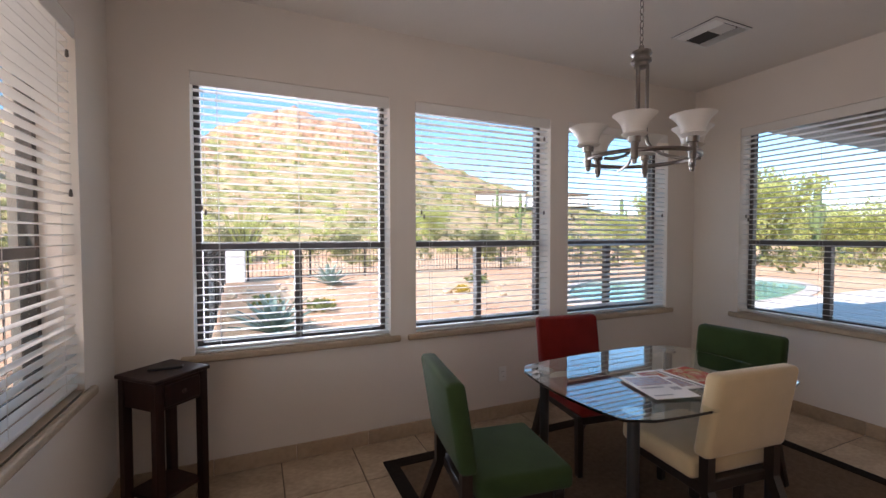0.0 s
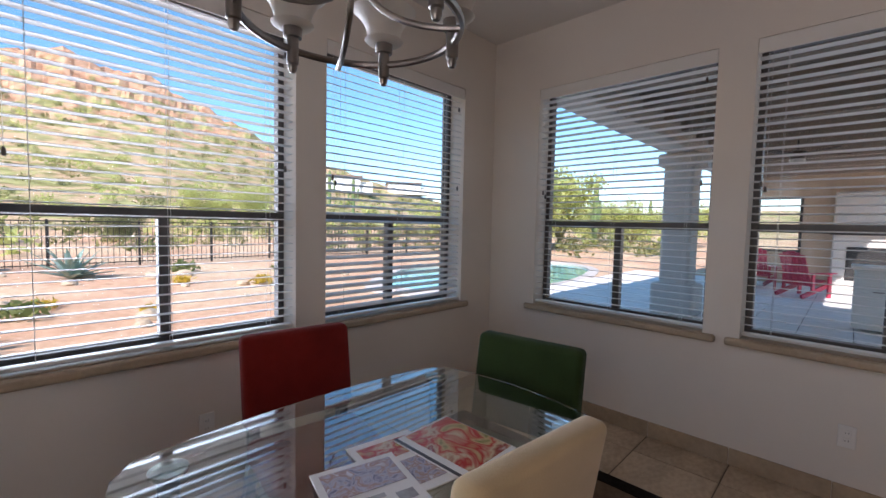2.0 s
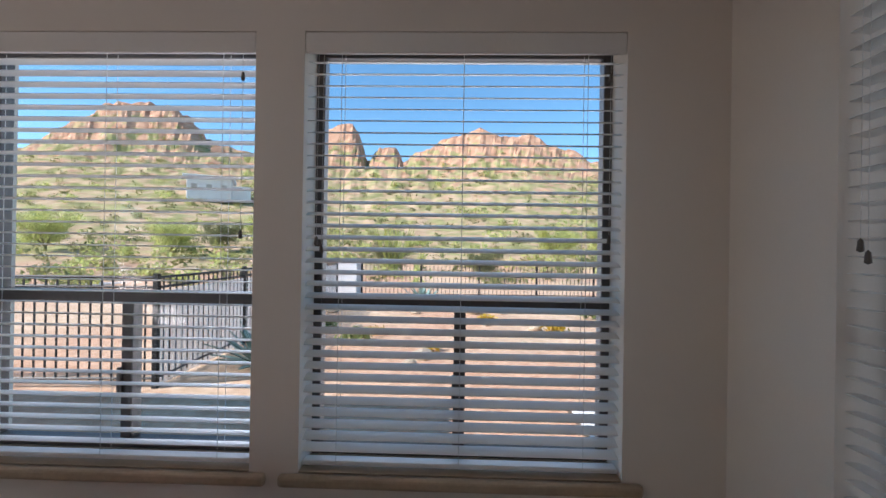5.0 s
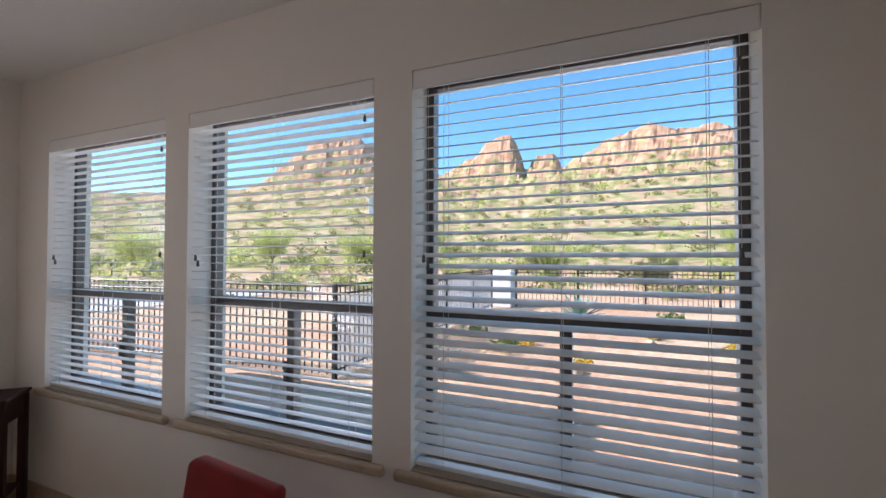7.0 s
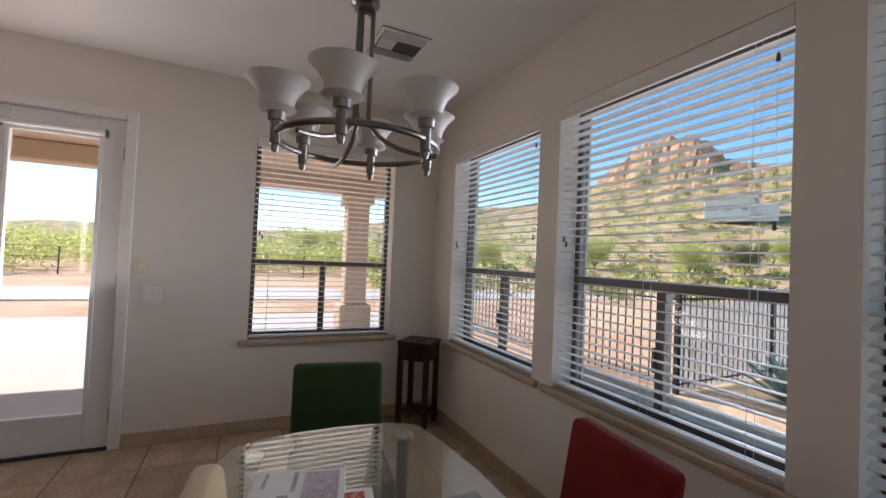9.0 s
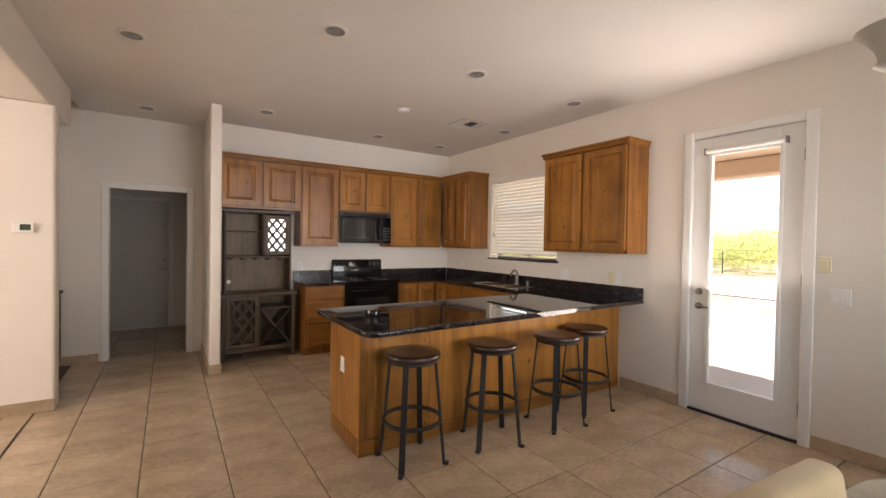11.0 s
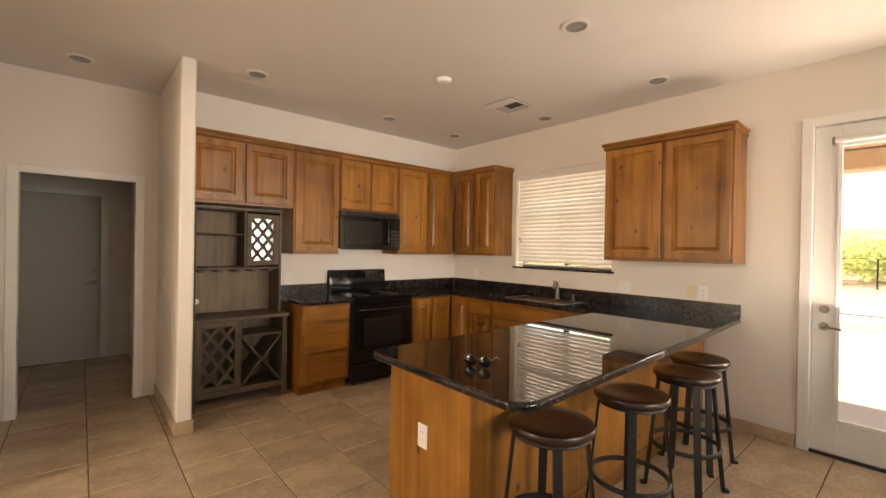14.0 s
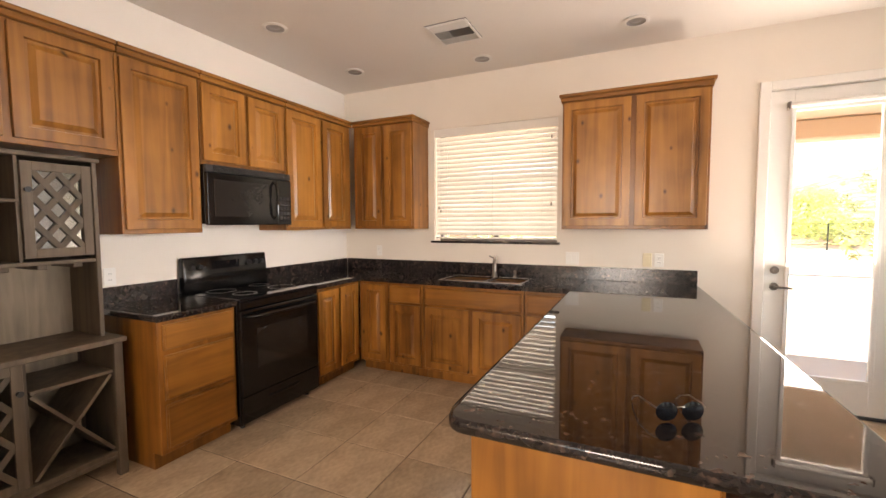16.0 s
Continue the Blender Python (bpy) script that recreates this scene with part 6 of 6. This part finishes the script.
for az, r, h, sp in ((51, 27, 4.4, 2.9), (57, 25, 5.3, 3.3), (61, 29, 5.6, 3.2), (70, 33, 3.6, 2.6), (66, 40, 4.0, 3.0), (76, 38, 3.6, 2.8), (45, 40, 3.2, 2.4), (15, 33, 3.0, 2.2), (20, 44, 3.2, 2.4), (-24, 44, 2.8, 2.2), (-33, 36, 2.8, 2.2), (-44, 40, 3.0, 2.4), (-58, 38, 3.0, 2.4), (-78, 40, 3.4, 2.8), (-83, 44, 3.8, 3.0)):
    tree(az, r, h, sp)
for az, r, h, sp in ((26, 24, 2.0, 1.4), (-7, 27, 2.0, 1.5), (6, 25, 1.8, 1.4), (-28, 40, 2.6, 2.0)):
    tree(az, r, h, sp, M_DARKL, "grey-green desert ironwood with a dense crown")


def saguaro(az, r, h):
    x, y = bearing(az, r)
    root = thing("saguaro_cactus", "tall green saguaro cactus", "cactus", "saguaros", pose(x, y, land_height(x, y) - 0.05))
    bm = bmesh.new()
    R = 0.045 * h
    lathe(bm, [(R * 0.8, 0), (R, h * 0.3), (R, h * 0.8), (R * 0.8, h * 0.95), (R * 0.3, h), (0.001, h)], 12)
    part("stem", bm, M_CACTUS, root, smooth=True)
    for s, z in ((1, 0.45), (-1, 0.38)):
        bm = bmesh.new()
        sweep(bm, [(0, 0, h * z), (s * R * 2.2, 0, h * z), (s * R * 3.2, 0, h * (z + 0.06)), (s * R * 3.2, 0, h * (z + 0.3))], R * 0.6, 10)
        part("arm", bm, M_CACTUS, root, smooth=True)


for az, r, h in ((65.5, 34, 5.0), (50, 48, 5.0), (33, 60, 5.5), (72, 45, 4.2), (46, 55, 5.5), (30, 70, 6.0)):
    saguaro(az, r, h)


def ocotillo():
    rnd = random.Random(3)
    x, y = 0.0, 27.5
    root = thing("ocotillo", "spiky ocotillo with many thin yellow-green canes", "shrub", "", pose(x, y, land_height(x, y) - 0.05))
    for k in range(22):
        a, lean = rnd.uniform(0, 6.28), rnd.uniform(0.25, 1.5)
        u = Vector((math.cos(a), math.sin(a), 0))
        bm = bmesh.new()
        L = rnd.uniform(2.4, 3.4)
        sweep(bm, [u * 0.1, u * lean * 0.35 + Vector((0, 0, L * 0.35)), u * lean * 0.75 + Vector((0, 0, L * 0.7)), u * lean + Vector((0, 0, L))], 0.028, 5)
        part("cane", bm, M_PALO, root)


ocotillo()


def agave(x, y, s, n, label):
    rnd = random.Random(int(x * 10))
    root = thing("agave", label, "agave", "agaves", pose(x, y, GROUND_Z))
    for k in range(n):
        t = k / n
        a = k * 2.39996
        up = 0.25 + 1.05 * t
        u, L = Vector((math.cos(a), math.sin(a), 0)), s * rnd.uniform(0.8, 1.05)
        side = Vector((-u.y, u.x, 0))
        bm = bmesh.new()
        rows = []
        for q, w in ((0, 0.045), (0.25, 0.075), (0.55, 0.065), (0.8, 0.035), (1.0, 0.002)):
            c = u * (L * q * math.cos(up) * (1 + 0.12 * q)) + Vector((0, 0, 0.03 + L * (q * math.sin(up) - 0.10 * q * q)))
            rows.append([bm.verts.new(c - side * w * s * 1.1 + Vector((0, 0, 0.02 * s))), bm.verts.new(c - Vector((0, 0, 0.025 * s * (1 - q)))), bm.verts.new(c + side * w * s * 1.1 + Vector((0, 0, 0.02 * s))), bm.verts.new(c + Vector((0, 0, 0.012 * s * (1 - q))))])
        for r0, r1 in zip(rows, rows[1:]):
            for i in range(4):
                bm.faces.new((r0[i], r0[(i + 1) % 4], r1[(i + 1) % 4], r1[i]))
        part("leaf", bm, M_AGAVE, root)


agave(0.95, 7.75, 0.80, 34, "large blue-grey agave outside the north window")
agave(2.85, 14.3, 0.9, 30, "blue-grey agave farther up the yard")


def flower_clump(x, y, s, lo, hi, label):
    rnd = random.Random(int(x * 7 + y))
    verts, faces = [], []
    leaf_cloud(verts, faces, (0, 0, s * 0.35), s, s * 0.4, 90, s * 0.22, rnd)
    ob = cloud_object("low_shrub", verts, faces, foliage("clump_leaves", lo, hi))
    ob.matrix_basis = pose(x, y, GROUND_Z)
    tagged(ob, label, "shrub", "low shrubs")


for x, y, s in ((4.6, 12.0, 0.3), (3.4, 9.0, 0.22), (6.0, 11.0, 0.35), (2.2, 10.3, 0.25)):
    flower_clump(x, y, s, (0.45, 0.30, 0.02), (0.65, 0.48, 0.06), "low clump of yellow desert flowers")
for x, y, s in ((1.9, 9.6, 0.4), (5.2, 14.5, 0.5), (0.9, 10.8, 0.4), (7.5, 13.0, 0.5)):
    flower_clump(x, y, s, (0.10, 0.13, 0.04), (0.30, 0.34, 0.12), "low grey-green desert shrub")


def boulders():
    rnd = random.Random(8)
    for k in range(26):
        x, y, s = rnd.uniform(-0.5, 9), rnd.uniform(7, 16), rnd.uniform(0.08, 0.22)
        bm = bmesh.new()
        bmesh.ops.create_icosphere(bm, subdivisions=2, radius=s)
        for v in bm.verts:
            v.co *= 1 + 0.35 * noise.noise(v.co * 6 / s * 0.2 + Vector((k, 0, 0)))
            v.co.z *= 0.65
        ob = part("boulder", bm, M_SILL, smooth=False, m=pose(x, y, GROUND_Z + s * 0.25, 0, 0, rnd.uniform(0, 360)))
        tagged(ob, "pale rounded landscape boulder on the gravel", "boulder", "landscape boulders")


boulders()


def iron_fence(pts, h, label, pitch=0.13):
    """Black iron fence along a line of corners."""
    root = thing("iron_fence", label, "fence")
    bm = bmesh.new()
    slab(bm, (-0.008, -0.008, 0.06), (0.008, 0.008, h - 0.01))
    me = bpy.data.meshes.new("bar")
    bm.to_mesh(me)
    bm.free()
    me.materials.append(M_IRON)
    bm = bmesh.new()
    slab(bm, (-0.03, -0.03, -0.1), (0.03, 0.03, h + 0.05))
    mp = bpy.data.meshes.new("post")
    bm.to_mesh(mp)
    bm.free()
    mp.materials.append(M_IRON)
    for (x0, y0), (x1, y1) in zip(pts, pts[1:]):
        a, b = Vector((x0, y0, GROUND_Z)), Vector((x1, y1, GROUND_Z))
        L = (b - a).length
        n = max(1, round(L / 2.4))
        for k in range(n):
            shared("post", mp, root, Matrix.Translation(a.lerp(b, k / n)))
        shared("post", mp, root, Matrix.Translation(b))
        for z in (0.12, h - 0.12, h):
            bm = bmesh.new()
            tube(bm, a + Vector((0, 0, z)), b + Vector((0, 0, z)), 0.017, seg=4)
            part("rail", bm, M_IRON, root)
        m = int(L / pitch)
        for k in range(1, m):
            shared("bar", me, root, Matrix.Translation(a.lerp(b, k / m)))
    return root


side_fence = iron_fence([(-8.0, 6.2), (0.1, 6.8), (-0.3, 16.2)], 1.36, "black iron bar fence with pale wire screen along the side yard")
bm = bmesh.new()
for k in range(260):
    x, y = 0.1 - 0.4 * k / 260, 6.85 + 9.3 * k / 260
    slab(bm, (x - 0.003, y - 0.008, GROUND_Z + 0.02), (x + 0.003, y + 0.008, GROUND_Z + 1.2))
for k in range(16):
    tube(bm, (0.1, 6.85, GROUND_Z + 0.05 + 0.075 * k), (-0.3, 16.15, GROUND_Z + 0.05 + 0.075 * k), 0.003, seg=4)
tagged(part("wire_screen", bm, M_WHITEP, side_fence, "pale wire screen"), "pale wire screen", kind="stuff")
iron_fence([(0.4, 17.0), (9.0, 17.6), (17.5, 16.4)], 1.36, "black iron bar fence across the yard", 0.145)
for x, y, w, h in ((-0.05, 16.9, 0.75, 1.30),):
    ob = box("stucco_pillar", (x - w / 2, y - w / 2, GROUND_Z), (x + w / 2, y + w / 2, GROUND_Z + h), M_WHITEP, None, 0.02)
    tagged(ob, "short white stucco pillar at the fence", "pillar", "fence pillars")


def far_house(az, r, rise, w, d, h, roof, label, rz):
    x, y = bearing(az, r)
    while land_height(x, y) < 1.5 + r * math.tan(radians(rise)) and r < 138:
        r += 2
        x, y = bearing(az, r)
    z = land_height(x, y)
    root = thing("house", label, "house", "houses on the hill", pose(x, y, z - 0.6, 0, 0, rz))
    box("wall", (-w / 2, -d / 2, 0), (w / 2, d / 2, h), M_WHITEP, root, 0.05)
    box("roof", (-w / 2 - 0.5, -d / 2 - 0.5, h), (w / 2 + 0.5, d / 2 + 0.5, h + 0.5), roof, root, 0.05)
    box("wing", (w / 2, -d / 2 + 1, 0), (w / 2 + 3, d / 2 - 1, h * 0.75), M_WHITEP, root, 0.05)
    for k in range(3):
        u = -w / 2 + w * (k + 0.5) / 3
        box("window", (u - 0.4, -d / 2 - 0.06, h * 0.5), (u + 0.4, -d / 2 + 0.02, h * 0.72), M_GREIGE, root)


far_house(-30.0, 84, 4.7, 6.6, 7.0, 3.6, M_WHITEP, "white flat-roofed house on the slope", 25)
far_house(30.8, 84, 4.1, 12.0, 8.0, 3.4, M_ROOF, "low house with brown roof on the rise", -30)
far_house(40.0, 90, 3.8, 10.0, 8.0, 3.2, M_ROOF, "distant house with brown roof", -35)


def column(x, y, top, mat, label):
    root = thing("porch_column", label, "column", "porch columns", pose(x, y, PAT_Z))
    box("shaft", (-0.23, -0.23, 0), (0.23, 0.23, top - PAT_Z), mat, root, 0.05, seg=3)
    box("base", (-0.33, -0.33, 0), (0.33, 0.33, 0.55), mat, root, 0.06, seg=3)
    box("capital", (-0.31, -0.31, top - PAT_Z - 0.22), (0.31, 0.31, top - PAT_Z - 0.001), mat, root, 0.05, seg=3)


def east_patio():
    deck = box("pavement", (EX + WT + 0.001, -0.24, GROUND_Z - 0.2), (17.0, 6.4, PAT_Z - 0.012), M_GROUT)
    tagged(deck, "grey square patio pavers around the pool", "pavement", kind="structure")
    bm = bmesh.new()
    slab(bm, (-0.296, -0.296, -0.012), (0.296, 0.296, 0.0), 0.004)
    me = bpy.data.meshes.new("paver")
    bm.to_mesh(me)
    bm.free()
    me.materials.append(M_DECK)
    for i in range(20):
        for j in range(11):
            shared("paver", me, deck, pose(EX + WT + 0.301 + 0.6 * i, 0.06 + 0.6 * j, PAT_Z))
    tagged(box("patio_roof", (EX + WT + 0.002, -0.24, 2.96), (17.0, 3.37, 3.30), M_SOFFIT), "brown boarded underside of the patio roof", "roof", kind="structure")
    tagged(box("patio_beam", (EX + WT + 0.002, 2.95, 2.62), (17.0, 3.35, 2.958), M_GREYST, None, 0.02), "grey stucco beam along the patio roof", "beam", kind="structure")
    for k in range(14):
        tagged(box("rafter", (5.6 + 0.8 * k, -0.22, 2.82), (5.72 + 0.8 * k, 2.948, 2.958), M_SOFFIT), "dark timber rafter under the patio roof", "rafter", "patio rafters")
    column(9.75, 3.15, 2.619, M_GREYST, "square grey stucco column of the patio")
    column(15.6, 3.15, 2.619, M_GREYST, "far square stucco column of the patio")
    # wall at the patio's far end, with a window and a dark doorway
    wall("wall_patio", "x", 17.0, 0.2, -0.24, 3.37, -0.2, 3.3, [(2.05, 3.15, 0.8, 2.35), (0.15, 1.3, -0.08, 2.2)], M_STUCCO, "pale stucco wall at the patio's end")
    wr = thing("window_8", "dark framed window at the patio's end", "window", kind="structure")
    for lo, hi in (((17.05, 2.05, 0.8), (17.12, 2.12, 2.35)), ((17.05, 3.08, 0.8), (17.12, 3.15, 2.35)), ((17.05, 2.12, 2.28), (17.12, 3.08, 2.35)), ((17.05, 2.12, 0.8), (17.12, 3.08, 0.87)), ((17.05, 2.12, 1.52), (17.12, 3.08, 1.58))):
        box("window_frame", lo, hi, M_BRONZE, wr)
    box("pane", (17.08, 2.12, 0.87), (17.09, 3.08, 2.28), M_PANE, wr)
    root = thing("fireplace", "dark outdoor fireplace at the patio's end", "fireplace", "", pose(16.95, 0.72, PAT_Z))
    box("surround", (-0.3, -0.7, 0), (0.04, 0.7, 2.5), M_GREYST, root, 0.03)
    box("firebox", (-0.32, -0.42, 0.25), (-0.28, 0.42, 1.1), M_BLACKM, root, 0.01)
    box("mantel", (-0.42, -0.75, 1.4), (0.02, 0.75, 1.52), M_BLACKM, root, 0.01)
    fan = thing("ceiling_fan", "dark ceiling fan with light under the patio roof", "fan", "", pose(10.6, 1.75, 2.958))
    bm = bmesh.new()
    tube(bm, (0, 0, -0.30), (0, 0, 0), 0.015, seg=10)
    part("rod", bm, M_BRONZE, fan)
    bm = bmesh.new()
    lathe(bm, [(0.001, -0.44), (0.08, -0.43), (0.12, -0.38), (0.11, -0.32), (0.05, -0.29), (0.001, -0.29)], 20)
    part("motor", bm, M_BRONZE, fan, smooth=True)
    bm = bmesh.new()
    lathe(bm, [(0.001, -0.52), (0.06, -0.51), (0.10, -0.47), (0.11, -0.44), (0.001, -0.44)], 20)
    part("light_bowl", bm, M_SHADE, fan, "frosted light bowl", True)
    for k in range(5):
        bm = bmesh.new()
        slab(bm, (0.12, -0.065, -0.005), (0.66, 0.065, 0.005), 0.004)
        part("blade", bm, M_MAHOG, fan, m=Matrix.Translation((0, 0, -0.36)) @ Matrix.Rotation(radians(72 * k + 10), 4, "Z") @ Matrix.Rotation(radians(10), 4, "X"))


east_patio()


def adirondack(x, y, rz):
    """Slatted garden chair; local front is -y."""
    root = thing("adirondack_chair", "raspberry red plastic adirondack chair on the patio", "chair", "patio chairs", pose(x, y, PAT_Z + 0.002, 0, 0, rz))
    for k in range(6):
        u = -0.23 + 0.092 * k
        bm = bmesh.new()
        slab(bm, (u - 0.042, -0.012, 0), (u + 0.042, 0.012, 0.82 - 0.9 * (abs(u) ** 1.6)), 0.006)
        part("back_slat", bm, M_PINK, root, m=pose(0, 0.22, 0.27, -22, 0, 0))
    for k in range(5):
        bm = bmesh.new()
        slab(bm, (-0.26, -0.045, -0.011), (0.26, 0.045, 0.011), 0.006)
        part("seat_slat", bm, M_PINK, root, m=pose(0, 0.2 - 0.105 * k, 0.28 + 0.022 * k, -12, 0, 0))
    for sx in (-1, 1):
        box("arm", (sx * 0.33 - 0.06, -0.36, 0.54), (sx * 0.33 + 0.06, 0.32, 0.565), M_PINK, root, 0.008)
        box("leg", (sx * 0.30 - 0.02, -0.32, 0), (sx * 0.30 + 0.02, -0.22, 0.54), M_PINK, root, 0.006)
        bm = bmesh.new()
        slab(bm, (sx * 0.27 - 0.02, -0.3, -0.05), (sx * 0.27 + 0.02, 0.55, 0.05), 0.006)
        part("leg", bm, M_PINK, root, m=pose(0, 0, 0.19, -17, 0, 0))
        box("arm_support", (sx * 0.30 - 0.02, 0.20, 0.10), (sx * 0.30 + 0.02, 0.28, 0.54), M_PINK, root, 0.006)


adirondack(14.4, 1.75, 60)
adirondack(15.3, 2.75, -70)


def patio_cabinet():
    root = thing("patio_cabinet", "white outdoor cabinet with doors on the patio", "cabinet", "", pose(10.8, 0.5, PAT_Z + 0.002))
    box("body", (-0.3, -0.5, 0.05), (0.3, 0.5, 0.92), M_TRIM, root, 0.01)
    box("top", (-0.34, -0.54, 0.92), (0.34, 0.54, 0.97), M_TRIM, root, 0.01)
    for y0, y1 in ((-0.47, -0.01), (0.01, 0.47)):
        dr = box("door", (-0.318, y0, 0.09), (-0.3, y1, 0.66), M_TRIM, root, 0.006)
        box("drawer", (-0.318, y0, 0.69), (-0.3, y1, 0.89), M_TRIM, root, 0.006)
        box("handle", (-0.335, (y0 + y1) / 2 - 0.06, 0.60), (-0.318, (y0 + y1) / 2 + 0.06, 0.615), M_NICKEL, dr, 0.003)


patio_cabinet()


def pool():
    root = thing("swimming_pool", "free-form swimming pool with green water and pale coping", "pool", "", pose(12.6, 8.9, 0))
    outline = [(4.6 * math.cos(a) * (1 + 0.12 * math.sin(2 * a)), 2.35 * math.sin(a) * (1 + 0.1 * math.cos(3 * a))) for a in [2 * math.pi * k / 48 for k in range(48)]]
    bm = bmesh.new()
    lo = [bm.verts.new((x, y, GROUND_Z + 0.01)) for x, y in outline]
    bm.faces.new(lo)
    part("water", bm, M_WATER, root, "green pool water")
    bm = bmesh.new()
    n = len(outline)
    rings = [[bm.verts.new((x * s, y * s, z)) for x, y in outline] for s, z in ((0.99, GROUND_Z), (0.99, GROUND_Z + 0.07), (1.07, GROUND_Z + 0.07), (1.12, GROUND_Z + 0.03), (1.12, GROUND_Z - 0.1))]
    for p, q in zip(rings, rings[1:]):
        for k in range(n):
            bm.faces.new((p[k], p[(k + 1) % n], q[(k + 1) % n], q[k]))
    part("coping", bm, M_CONC, root, "pale concrete coping")


pool()


def west_porch():
    tagged(box("terrace", (-7.6, -8.0, GROUND_Z - 0.2), (-WT - 0.001, 5.0, PAT_Z), M_CONC, None, 0.01), "pale concrete terrace outside the back door", "terrace", kind="structure")
    tagged(box("path", (-16.0, -8.0, GROUND_Z - 0.2), (-11.5, 30.0, GROUND_Z + 0.03), M_CONC, None, 0.01), "pale concrete drive across the yard", "path", kind="structure")
    tagged(box("porch_roof", (-5.3, -8.0, 3.10), (-WT - 0.002, 4.7, 3.30), M_STUCCO), "tan stucco porch roof", "roof", kind="structure")
    tagged(box("porch_beam", (-5.3, -8.0, 2.76), (-4.9, 4.7, 3.098), M_STUCCO, None, 0.03), "tan stucco beam along the porch", "beam", kind="structure")
    column(-5.1, 3.72, 2.759, M_STUCCO, "square tan stucco column of the porch")
    column(-5.1, -4.6, 2.759, M_STUCCO, "square tan stucco column beyond the kitchen")
    root = thing("wire_fence", "low wire fence with thin dark posts beyond the yard", "fence")
    for k in range(14):
        bm = bmesh.new()
        tube(bm, (-24, -16 + 3 * k, GROUND_Z - 0.1), (-24, -16 + 3 * k, 1.3), 0.035, seg=6)
        part("post", bm, M_IRON, root)
    for z in (0.2, 0.75, 1.28):
        bm = bmesh.new()
        tube(bm, (-24, -16, z), (-24, 23, z), 0.012, seg=5)
        part("wire", bm, M_IRON, root)


west_porch()

# ---- pieces of the floor ----
floor_tiles()
